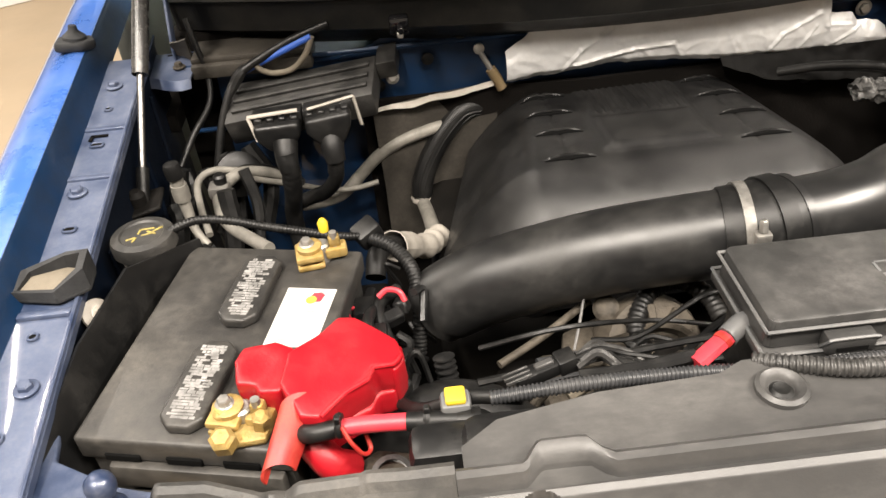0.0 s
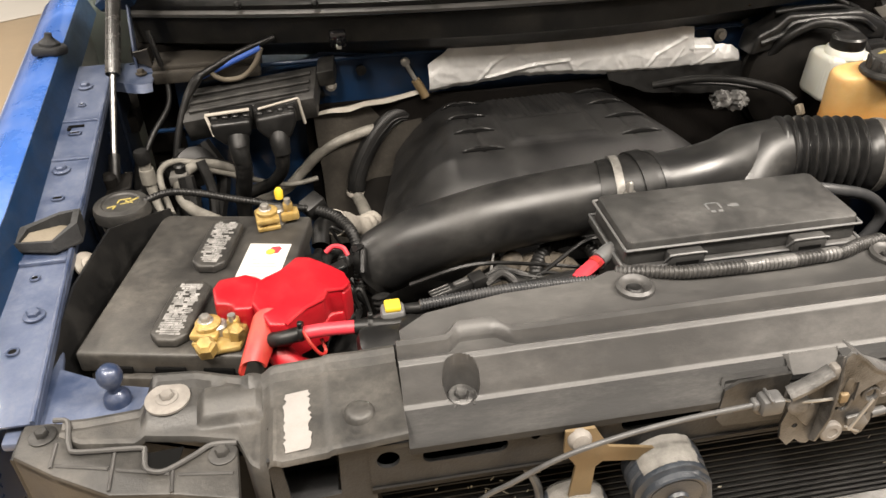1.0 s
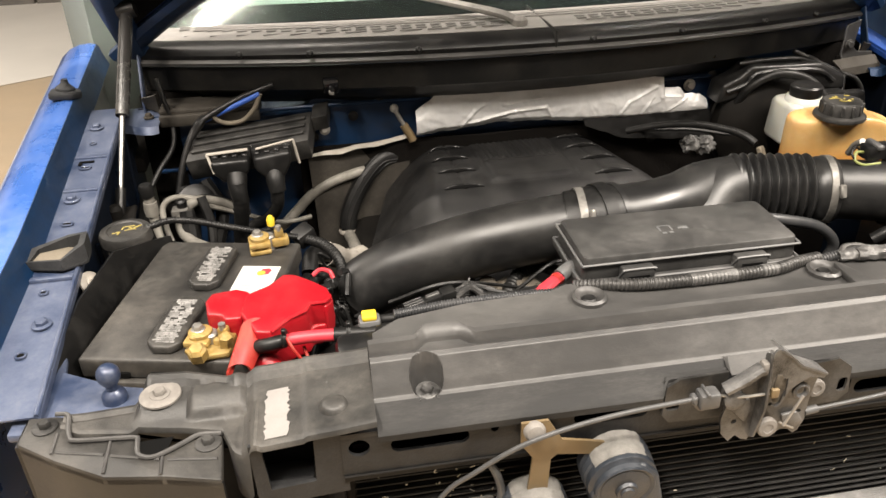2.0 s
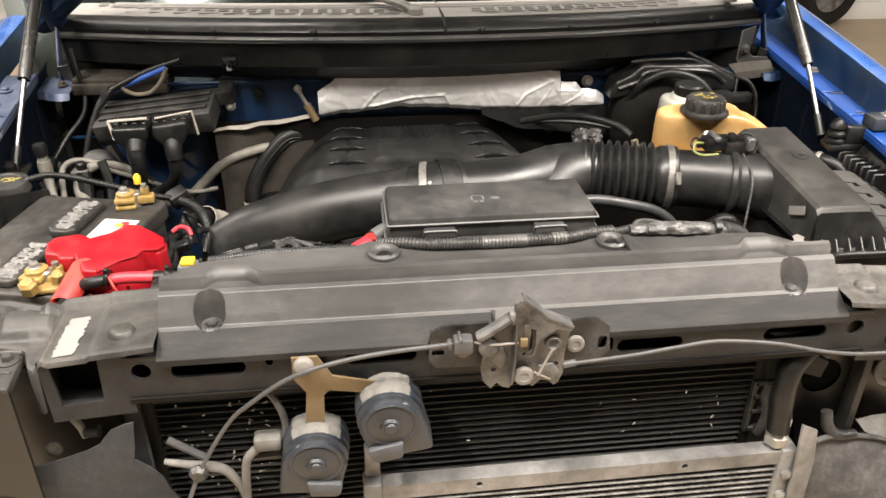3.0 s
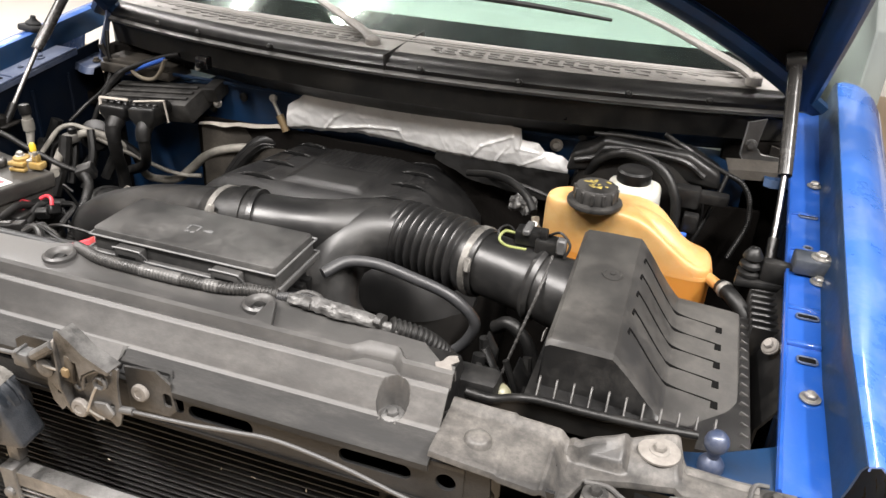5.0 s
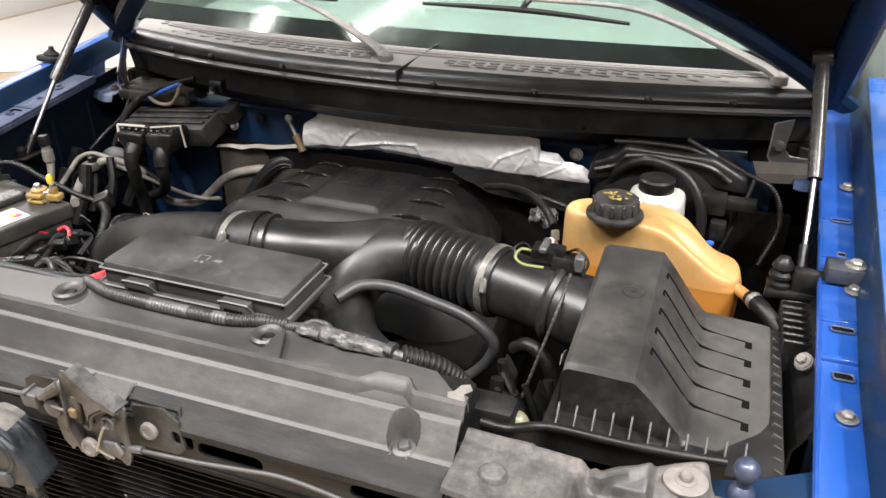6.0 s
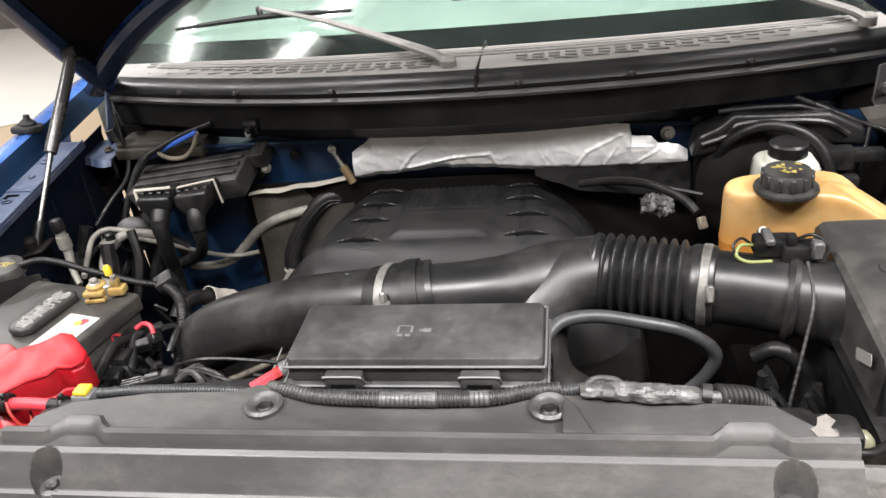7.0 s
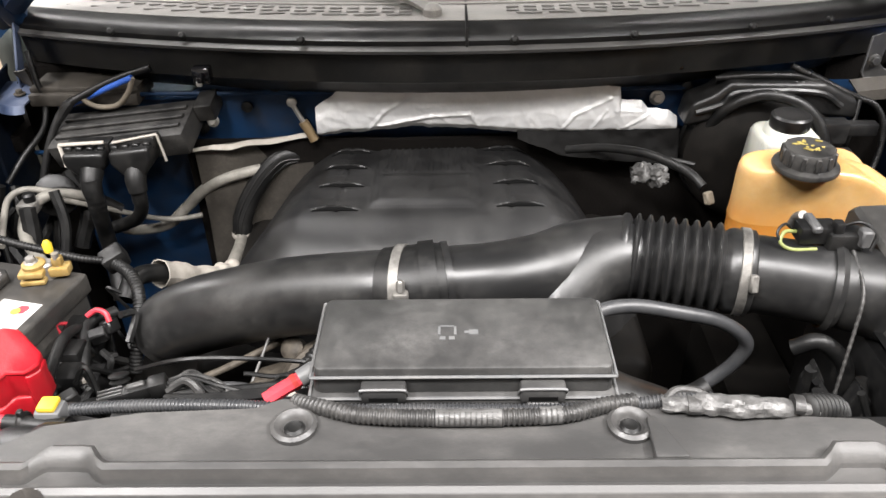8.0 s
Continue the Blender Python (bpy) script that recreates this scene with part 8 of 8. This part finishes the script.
FOIL_LOW = ((-0.222, 0.997), (-0.154, 0.999), (-0.116, 1.006), (-0.055, 1.010), (0.018, 1.009), (0.060, 1.003), (0.103, 1.000), (0.225, 0.995), (0.345, 0.998))
# sharp creases: two ends (x, z), height, width
CREASES = ((-0.140, 1.006, -0.114, 1.037, 0.0050, 0.004), (-0.114, 1.037, -0.070, 1.064, 0.0040, 0.004), (-0.122, 1.014, -0.040, 1.031, 0.0050, 0.004), (-0.040, 1.031, 0.020, 1.035, 0.0050, 0.005), (0.020, 1.035, 0.034, 1.012, 0.0040, 0.004),
           (0.166, 1.008, 0.182, 1.029, 0.0050, 0.004), (0.182, 1.029, 0.237, 1.054, 0.0040, 0.004), (0.210, 1.004, 0.232, 1.036, 0.0035, 0.003), (0.100, 1.040, 0.118, 1.006, 0.0020, 0.003), (-0.005, 1.070, 0.060, 1.058, 0.0018, 0.003),
           (0.262, 1.006, 0.300, 1.026, 0.0040, 0.004), (0.248, 1.034, 0.292, 1.030, 0.0030, 0.004), (-0.060, 1.044, 0.010, 1.052, 0.0020, 0.003))


def crease(x, z):
    out = 0.0
    for x0, z0, x1, z1, h, w in CREASES:
        dx, dz = x1 - x0, z1 - z0
        t = max(0.0, min(1.0, ((x - x0) * dx + (z - z0) * dz) / (dx * dx + dz * dz)))
        d = math.hypot(x - x0 - dx * t, z - z0 - dz * t)
        out += h * max(0.0, 1 - d / (w * 1.2)) ** 1.5
    return out


rows = []
NX, NZ = 300, 46
for j in range(NZ + 1):
    row = []
    for i in range(NX + 1):
        x, v = -0.222 + 0.567 * i / NX, j / NZ
        top = through_table(FOIL_TOP, x, 1) + 0.0022 * noise.noise((x * 40, 0.5, 0.5)) + 0.0012 * noise.noise((x * 130, 1.5, 0.5))
        bot = through_table(FOIL_LOW, x, 1) + 0.0030 * noise.noise((x * 28, 4.5, 0.5)) + 0.0014 * noise.noise((x * 110, 6.5, 0.5))
        z = bot + (top - bot) * v
        y = 0.781 - 0.010 * math.sin(math.pi * min(v * 0.8 + 0.2, 1)) - 0.008 * math.sin(math.pi * i / NX)
        near = noise.voronoi((x * 26 + z * 9 + 0.3 * noise.noise((x * 15, z * 15, 2.0)), z * 34, 0.7))[0]
        fine = noise.voronoi((x * 75, z * 60 + x * 20, 5.2))[0]
        y += 0.0022 * noise.noise((x * 8, z * 11, 0.3)) + 0.0030 * min(near[1] - near[0], 0.3) + 0.0009 * noise.noise((x * 75, z * 75, 4.0)) + 0.0012 * min(fine[1] - fine[0], 0.3) - 0.5 * crease(x, z)
        y += 0.006 * max(0.0, 1 - v / 0.12)
        row.append((x, y, z))
    rows.append(row)
solo("foil_blanket", sheet(rows, 0.0015), M_foil, "crumpled silver foil heat blanket on the firewall", "heat blanket", angle=22)
rows = []
for j in range(15):
    row = []
    for i in range(61):
        x, v = 0.095 + 0.255 * i / 60, j / 14
        top = 1.002 - 0.004 * v
        low = through_table(((0.09, 0.995), (0.14, 0.975), (0.18, 0.962), (0.26, 0.955), (0.35, 0.945)), x, 1) + 0.003 * noise.noise((x * 40, 0.2, 0.9))
        z = 1.002 + (low - 1.002) * v
        near = noise.voronoi((x * 34, z * 40, 2.7))[0]
        row.append((x, 0.770 - 0.016 * v + 0.0045 * (near[1] - near[0]) + 0.002 * noise.noise((x * 60, z * 60, 1.0)), z))
    rows.append(row)
solo("foil_shield", sheet(rows, 0.0015), M_embossed, "dull embossed foil shield below the blanket", "heat shield", angle=18)
rows = []
for i in range(29):
    v = i / 28
    c = Vector((0.264, 0.690, 0.966)).lerp(Vector((0.312, 0.673, 0.972)), v)
    row = []
    for q in range(23):
        a = 2 * math.pi * q / 22
        r = (0.0115 + 0.004 * math.sin(math.pi * v)) * (1 + 0.55 * noise.noise((v * 4, math.cos(a) * 1.7, math.sin(a) * 1.7)) + 0.25 * noise.noise((v * 13, math.cos(a) * 4, math.sin(a) * 4)))
        row.append((c.x + 0.004 * noise.noise((math.cos(a) * 3, math.sin(a) * 3, v * 2)), c.y + 1.2 * r * math.cos(a), c.z + 0.9 * r * math.sin(a)))
    rows.append(row)
solo("foil_wrap", sheet(rows, 0.001), M_tapebright, "crumpled dull foil sleeve round a pipe beside the engine", "heat shield", angle=14)
bolt_ob = bolt(bmesh.new(), (0.315, 0.797, 1.043), (0, -1, 0.1), 0.008, 0.012)
solo("firewall_bolt", bolt_ob, M_steel, "bright bolt head on the blue firewall", "bolt")

# ---- right rear: booster, plastic housing, cables ----
rr_t = thing("brake_booster", (0.47, 0.75, 0.95), "dark brake booster drum behind the fluid reservoir", "brake booster")
part("drum", lathe([(0.11, 0), (0.115, 0.01), (0.115, 0.05), (0.10, 0.065), (0.05, 0.075)], 40, aim((0.47, 0.795, 0.97), (0, -1, 0))), M_dark, rr_t)
part("band", lathe([(0.116, 0.02), (0.119, 0.024), (0.116, 0.028)], 40, aim((0.47, 0.795, 0.97), (0, -1, 0)), cap=False), M_rubber, rr_t)
hg = thing("air_housing", (0.46, 0.77, 1.03), "black moulded plastic housing under the cowl", "housing")
part("body", prism([(0.345, 1.020), (0.352, 1.058), (0.385, 1.072), (0.405, 1.092), (0.545, 1.088), (0.60, 1.060), (0.605, 1.03), (0.54, 1.035), (0.50, 1.062), (0.43, 1.064), (0.395, 1.030)], 0.0, 0.055, 0.008, 3, facing(0.790)), M_plastic, hg)
part("rib", pipe([(0.36, 0.735, 1.045), (0.395, 0.733, 1.058), (0.42, 0.732, 1.078), (0.53, 0.732, 1.076), (0.575, 0.735, 1.052)], 0.005, 8, 6), M_plastic, hg)
cbn = thing("vacuum_line", (0.55, 0.70, 1.0), "black hose curving round the fluid reservoir", "hose")
part("line", pipe([(0.385, 0.74, 1.020), (0.405, 0.725, 1.058), (0.45, 0.715, 1.080), (0.505, 0.705, 1.066), (0.535, 0.69, 1.030), (0.545, 0.68, 0.98)], 0.0085, 12, 8), M_rubber, cbn)
wl = thing("wiring_loom", (0.58, 0.76, 1.08), "black convoluted loom crossing under the cowl end", "wiring loom")
part("loom", pipe([(0.385, 0.752, 1.092), (0.438, 0.750, 1.096), (0.498, 0.750, 1.095), (0.524, 0.752, 1.088), (0.552, 0.755, 1.078)], 0.0042, 10, 8), M_rubber, wl)
part("loom", pipe([(0.500, 0.764, 1.105), (0.5416, 0.760, 1.086), (0.585, 0.760, 1.066), (0.612, 0.760, 1.054), (0.637, 0.757, 1.044), (0.655, 0.752, 1.018), (0.660, 0.745, 0.975), (0.640, 0.72, 0.92)], 0.0046, 12, 10, ripple=(0.004, 0.0007)), M_rubber, wl)
part("tape", pipe([(0.528, 0.761, 1.092), (0.548, 0.760, 1.083)], 0.0062, 10, 3), M_plastic, wl)
part("loom", pipe([(0.612, 0.757, 1.052), (0.60, 0.735, 1.01), (0.585, 0.715, 0.965), (0.57, 0.70, 0.93)], 0.004, 10, 6), M_rubber, wl)
part("connector", box(0.535, 0.575, 0.690, 0.715, 1.010, 1.045, 0.004), M_plastic, wl)
part("connector", box(0.570, 0.62, 0.695, 0.715, 1.020, 1.040, 0.004), M_plastic, wl)
part("connector", box(0.555, 0.580, 0.670, 0.690, 0.975, 1.008, 0.004), M_plastic, wl)
part("blue_collar", lathe([(0.006, 0), (0.006, 0.004)], 14, aim((0.560, 0.66, 0.975), (0, 0, 1))), M_bluewire, wl, "blue collar")
part("blue_wire", pipe([(0.49, 0.770, 1.088), (0.535, 0.757, 1.072), (0.570, 0.745, 1.055)], 0.0025, 8, 6), M_bluewire, wl)
cb3 = thing("cowl_bracket", (0.64, 0.80, 1.08), "dirty bent steel bracket under the cowl end", "bracket")
plate = [(0.628, 1.136), (0.656, 1.146), (0.650, 1.094), (0.660, 1.084), (0.694, 1.082), (0.696, 1.072), (0.632, 1.070), (0.626, 1.080)]
part("plate", prism(plate, 0.0, 0.003, 0.001, 1, facing(0.803)), M_lid, cb3, "thin grey hanging plate")
part("plate_edge", pipe([(x, 0.8005, z) for x, z in plate[5:] + plate[:1]], 0.0016, 6, 1), M_block, cb3)
part("shelf", sheet([[(0.605, 0.790, 1.072), (0.65, 0.792, 1.076), (0.695, 0.793, 1.078)], [(0.612, 0.770, 1.060), (0.65, 0.772, 1.063), (0.695, 0.773, 1.066)], [(0.618, 0.766, 1.046), (0.65, 0.768, 1.048), (0.697, 0.769, 1.052)]], 0.003), M_plate, cb3)
part("bolt", bolt(bmesh.new(), (0.640, 0.800, 1.098), (0, -1, 0.1), 0.007, 0.010), M_lid, cb3)

# hood bumper on its arm, right
hb = thing("hood_bumper", (0.68, 0.47, 1.05), "finned black rubber hood bumper on a bolted steel arm", "hood bumper")
part("bumper", lathe([(0.012, 1.018), (0.016, 1.022), (0.016, 1.026), (0.010, 1.029), (0.0150, 1.034), (0.0145, 1.038), (0.009, 1.042), (0.0135, 1.047), (0.0125, 1.051), (0.007, 1.060), (0.003, 1.062)], 22, Matrix.Translation((0.648, 0.468, 0))), M_rubber, hb)
part("arm", prism([(0.630, 0.448), (0.69, 0.452), (0.70, 0.462), (0.70, 0.478), (0.635, 0.488)], 1.008, 1.020, 0.004), M_plastic, hb)
part("foot", box(0.695, 0.748, 0.442, 0.478, 1.046, 1.068, 0.004), M_horn, hb)
part("bolt", bolt(bmesh.new(), (0.727, 0.458, 1.068), (0, 0, 1), 0.008, 0.013), M_steel, hb)
part("link", prism([(0.660, 0.455), (0.702, 0.452), (0.702, 0.470), (0.660, 0.475)], 1.018, 1.050, 0.006), M_plastic, hb)
hb.location += Vector((0.001, -0.007, 0.011))
ls = thing("apron_louvre", (0.675, 0.36, 0.95), "black ribbed plastic liner between air box and fender", "liner")
part("panel", sheet([[(0.695, 0.22, 1.005), (0.692, 0.34, 1.012), (0.695, 0.45, 1.02)], [(0.672, 0.22, 0.96), (0.668, 0.34, 0.965), (0.665, 0.45, 0.97)], [(0.668, 0.22, 0.80), (0.664, 0.34, 0.80), (0.66, 0.45, 0.80)]], 0.003), M_plastic, ls)
for k in range(7):
    part("slat", box(0.655, 0.690, 0.355 + 0.016 * k, 0.361 + 0.016 * k, 0.965, 1.012, 0.002, 1, None), M_plastic, ls)
sw = lathe([(0.011, 0), (0.011, 0.003), (0.008, 0.005)], 20, aim((0.678, 0.318, 1.010), (-0.6, -0.4, 0.7)))
bolt(sw, (0.676, 0.317, 1.013), (-0.6, -0.4, 0.7), 0.006, 0.010)
part("screw", sw, M_boltpale, ls, "pale screw and washer")
ls.location += Vector((-0.001, -0.007, 0.008))

# underside: added dark plate that keeps floor light out of the bay, and dark rails
ut = bmesh.new()
box(-0.72, 0.70, 0.0, 0.86, 0.36, 0.38, 0.004, 1, None, ut)
solo("undertray", ut, M_dark, "added dark plate below the engine to block floor light", "undertray")
for s in (-1, 1):
    solo("frame_rail", box(s * 0.50 - 0.06, s * 0.50 + 0.06, -0.10, 0.90, 0.0, 0.62, 0.01, 2), M_dark, "dark steel frame rail", "frame rail", group="frame rails")

# ---- clutter between duct and shield ----
random.seed(21)
cr = thing("engine_accessory", (-0.12, 0.25, 0.85), "grimy ring clamp and bracket on the engine front", "accessory")
part("ring", lathe([(0.040, -0.008), (0.044, -0.006), (0.045, 0.004), (0.042, 0.008), (0.038, 0.004), (0.038, -0.006)], 30, aim((-0.145, 0.245, 0.930), (0.1, -0.5, 1)), cap=False), M_rusty, cr, "tan worn ring")
part("hub", lathe([(0.036, -0.03), (0.034, -0.006), (0.020, 0.0), (0.008, 0.002)], 26, aim((-0.145, 0.245, 0.925), (0.1, -0.5, 1))), M_dark, cr)
part("post", pipe([(-0.205, 0.235, 0.90), (-0.20, 0.240, 0.935), (-0.195, 0.245, 0.965)], 0.006, 10, 4), M_rusty, cr)
part("tube", pipe([(-0.30, 0.215, 0.905), (-0.26, 0.235, 0.935), (-0.215, 0.255, 0.955), (-0.18, 0.27, 0.95)], 0.005, 10, 6), M_rusty, cr)
part("bracket", box(-0.245, -0.185, 0.20, 0.245, 0.885, 0.905, 0.005, 2, pose(0, 0, 0, 0, 0, 0)), M_dark, cr)
wt = thing("wire_bundle", (-0.24, 0.19, 0.95), "loose bundle of thin black wires behind the shield", "wiring loom")
for k in range(14):
    x0, x1 = random.uniform(-0.34, -0.22), random.uniform(-0.16, 0.05)
    y0, y1 = random.uniform(0.15, 0.24), random.uniform(0.14, 0.26)
    z0, z1 = random.uniform(0.93, 1.02), random.uniform(0.92, 1.01)
    part("wire", pipe([(x0, y0, z0), (x0 * 0.7 + x1 * 0.3, y0 + random.uniform(-0.03, 0.03), z0 + random.uniform(-0.02, 0.03)), (x0 * 0.3 + x1 * 0.7, y1 + random.uniform(-0.03, 0.03), z1 + random.uniform(-0.02, 0.03)), (x1, y1, z1)], random.choice((0.0025, 0.0035, 0.005)), 6, 6), M_rubber if k % 6 else M_hose, wt)
wt2 = thing("wire_bundle", (0.32, 0.20, 0.9), "dark cables hanging between radiator and air box", "wiring loom")
for k in range(12):
    x0, y0 = random.uniform(0.33, 0.42), random.uniform(0.12, 0.26)
    part("wire", pipe([(x0, y0, random.uniform(0.96, 1.01)), (x0 + random.uniform(-0.03, 0.03), y0 + random.uniform(-0.02, 0.02), 0.92), (x0 + random.uniform(-0.05, 0.03), y0 + random.uniform(-0.03, 0.03), 0.86), (x0 + random.uniform(-0.06, 0.02), y0, 0.78)], random.choice((0.004, 0.006, 0.010)), 8, 6), M_rubber, wt2)
wt3 = thing("wire_bundle", (-0.42, 0.30, 0.9), "knot of small plugs and coloured wires beside the battery", "wiring loom")
for k in range(22):
    x0, y0, z0 = random.uniform(-0.445, -0.385), random.uniform(0.20, 0.38), random.uniform(0.92, 0.985)
    part("wire", pipe([(x0, y0, z0), (x0 + random.uniform(-0.02, 0.02), y0 + random.uniform(-0.03, 0.03), z0 + random.uniform(-0.02, 0.025)), (x0 + random.uniform(-0.02, 0.03), y0 + random.uniform(-0.05, 0.05), z0 - 0.03)], random.choice((0.0022, 0.003, 0.0045)), 6, 6), (M_rubber, M_rubber, M_plastic, M_rubber, M_pink)[k % 5] if k % 10 != 4 else M_cable, wt3)
for k in range(8):
    c = (random.uniform(-0.44, -0.39), random.uniform(0.22, 0.36), random.uniform(0.935, 0.975))
    part("plug", box(-0.010, 0.010, -0.007, 0.007, -0.008, 0.008, 0.002, 1, pose(*c, random.uniform(-30, 30), random.uniform(-30, 30), random.uniform(0, 90))), M_plastic, wt3)
stub = lathe([(0.013, 1.0), (0.013, 1.018), (0.0115, 1.026), (0.007, 1.032), (0.002, 1.034)], 20, Matrix.Translation((0.400, 0.098, 0)))
solo("rubber_grommet", stub, M_olive, "olive translucent dome cap beside the air box", "cap")
wt4 = thing("wire_bundle", (-0.62, 0.66, 0.9), "dark cables sinking behind the battery", "wiring loom")
for k in range(10):
    x0, y0 = random.uniform(-0.70, -0.60), random.uniform(0.60, 0.74)
    part("wire", pipe([(x0, y0, random.uniform(0.93, 0.99)), (x0 + random.uniform(-0.02, 0.03), y0 - 0.02, 0.92), (x0 + random.uniform(-0.02, 0.05), y0 - 0.05, 0.86)], random.choice((0.005, 0.008, 0.012)), 8, 6), M_rubber, wt4)
part("canister", lathe([(0.030, 0), (0.032, 0.005), (0.032, 0.03), (0.02, 0.036)], 24, aim((-0.625, 0.70, 0.935), (0.3, -0.8, 0.4))), M_rubber, wt4)

# castings, rods and hoses seen in the gap before the left tube
al = thing("alternator", (-0.17, 0.30, 0.86), "grimy brown alternator casting behind the radiator shield", "alternator")
part("case", lathe([(0.030, -0.03), (0.052, -0.026), (0.056, -0.010), (0.056, 0.018), (0.050, 0.030), (0.034, 0.036), (0.020, 0.037)], 28, aim((-0.150, 0.300, 0.905), (0.1, -0.75, 0.65))), M_rusty, al)
for k in range(9):
    a = 2 * math.pi * k / 9
    part("vane", box(-0.004, 0.004, -0.010, 0.010, 0.034, 0.042, 0.001, 1, aim((-0.150, 0.300, 0.905), (0.1, -0.75, 0.65)) @ pose(0, 0, 0, 0, 0, 40 * k) @ Matrix.Translation((0, 0.034, 0))), M_rusty, al)
part("boss", lathe([(0.014, 0), (0.014, 0.012), (0.009, 0.015)], 14, aim((-0.188, 0.318, 0.945), (-0.3, -0.6, 0.8))), M_rusty, al)
part("bracket", prism([(-0.245, 0.275), (-0.205, 0.265), (-0.175, 0.315), (-0.190, 0.340), (-0.235, 0.320)], 0.905, 0.918, 0.004, 2), M_rusty, al)
ri = thing("intake_hose", (-0.12, 0.30, 0.95), "black hose bent in a loop before the alternator", "hose")
part("hose", pipe([(-0.172, 0.262, 0.945), (-0.165, 0.290, 0.955), (-0.140, 0.322, 0.962), (-0.108, 0.332, 0.962), (-0.086, 0.308, 0.958), (-0.080, 0.280, 0.950)], 0.0095, 12, 8, ripple=(0.006, 0.001)), M_rubber, ri)
part("end_fitting", lathe([(0.014, 0), (0.014, 0.022), (0.010, 0.026)], 14, aim((-0.174, 0.256, 0.930), (0.1, 0.2, 1))), M_plastic, ri)
part("clip", lathe([(0.006, 0), (0.005, 0.008)], 10, aim((-0.180, 0.246, 0.942), (0, -0.6, 0.8))), M_cream, ri, "pale clip")
dp = thing("dipstick_tube", (-0.25, 0.30, 0.93), "thin tan metal tube slanting up under the intake duct", "tube")
part("tube", pipe([(-0.310, 0.262, 0.940), (-0.26, 0.292, 0.944), (-0.205, 0.330, 0.950)], 0.0042, 10, 5), M_rusty, dp)
part("rod", pipe([(-0.232, 0.275, 0.935), (-0.222, 0.296, 0.955), (-0.214, 0.315, 0.972)], 0.0016, 8, 4), M_latch, dp)
random.seed(33)
fw = thing("wire_bundle", (-0.24, 0.17, 1.03), "fine silver-grey wires fanning out of a connector", "wiring loom")
for k in range(12):
    y0 = 0.146 + 0.004 * (k % 3)
    part("wire", pipe([(-0.262, y0, 1.046 + 0.003 * (k % 4)), (-0.245 + random.uniform(-0.006, 0.006), y0 + random.uniform(0.0, 0.012), 1.054 + random.uniform(-0.004, 0.006)), (-0.222 + random.uniform(-0.01, 0.01), y0 + random.uniform(-0.012, 0.010), 1.046 + random.uniform(-0.006, 0.004)), (-0.195 + random.uniform(-0.01, 0.02), 0.142 + random.uniform(-0.012, 0.006), 1.044 + random.uniform(-0.008, 0.0))], random.choice((0.0010, 0.0014, 0.0020)), 6, 6), (M_rubber, M_rubber, M_tape)[k % 3], fw)
# legs and brackets under the air box's inlet
lg2 = thing("air_box_bracket", (0.38, 0.20, 0.80), "dusty black plastic legs under the air box inlet", "bracket")
part("leg", prism([(0.345, 0.86), (0.362, 0.86), (0.366, 0.98), (0.352, 1.005), (0.344, 0.98)], 0.0, 0.014, 0.003, 2, facing(0.235)), M_plastic, lg2)
part("leg", prism([(0.385, 0.84), (0.405, 0.84), (0.412, 0.965), (0.395, 0.985), (0.386, 0.95)], 0.0, 0.016, 0.003, 2, facing(0.225)), M_plastic, lg2)
part("brace", pipe([(0.352, 0.215, 0.99), (0.385, 0.200, 0.945), (0.418, 0.190, 0.895)], 0.008, 10, 5, flat=0.5), M_plastic, lg2)
part("hose", pipe([(0.35, 0.27, 0.985), (0.372, 0.262, 1.00), (0.40, 0.255, 0.975), (0.408, 0.25, 0.93)], 0.009, 12, 6), M_rubber, lg2)
oc = thing("oxygen_lead", (0.30, 0.62, 0.98), "dark cable ending in a dull cream connector behind the bellows", "cable")
part("cable", pipe([(0.17, 0.735, 0.985), (0.22, 0.700, 1.005), (0.27, 0.650, 1.020), (0.312, 0.590, 1.024), (0.330, 0.562, 1.014)], 0.0065, 10, 8), M_rubber, oc)
part("plug", box(-0.006, 0.006, -0.005, 0.005, -0.009, 0.009, 0.002, 1, aim((0.336, 0.552, 1.003), (0.2, -0.4, -0.8))), M_beige, oc, "dull cream plug")
part("cable", pipe([(0.20, 0.76, 0.975), (0.28, 0.72, 0.985), (0.36, 0.70, 0.975)], 0.004, 8, 6), M_rubber, oc)
# grimy bits at the shield's left end
gp = thing("mount_post", (-0.375, 0.07, 0.97), "pale plastic post beside a grimy bracket", "post")
part("post", prism(rounded(0.022, 0.014, 0.003, 2), 0.96, 1.026, 0.002, 1, Matrix.Translation((-0.378, 0.100, 0))), M_palepipe, gp)
part("clip", prism([(-0.368, 0.098), (-0.345, 0.104), (-0.342, 0.112), (-0.362, 0.112)], 1.022, 1.028, 0.001, 1), M_palepipe, gp, "pale bent clip")
gb = thing("tray_bracket", (-0.42, 0.11, 0.94), "grimy steel bracket below the battery cable", "bracket")
part("plate", prism([(-0.455, 0.095), (-0.395, 0.100), (-0.392, 0.140), (-0.430, 0.150), (-0.458, 0.130)], 0.962, 0.974, 0.004, 2), M_rusty, gb)
part("ring", lathe([(0.014, 0), (0.018, 0.002), (0.018, 0.006), (0.013, 0.008)], 22, aim((-0.418, 0.118, 0.974), (0.1, -0.3, 1)), cap=False), M_latch, gb)
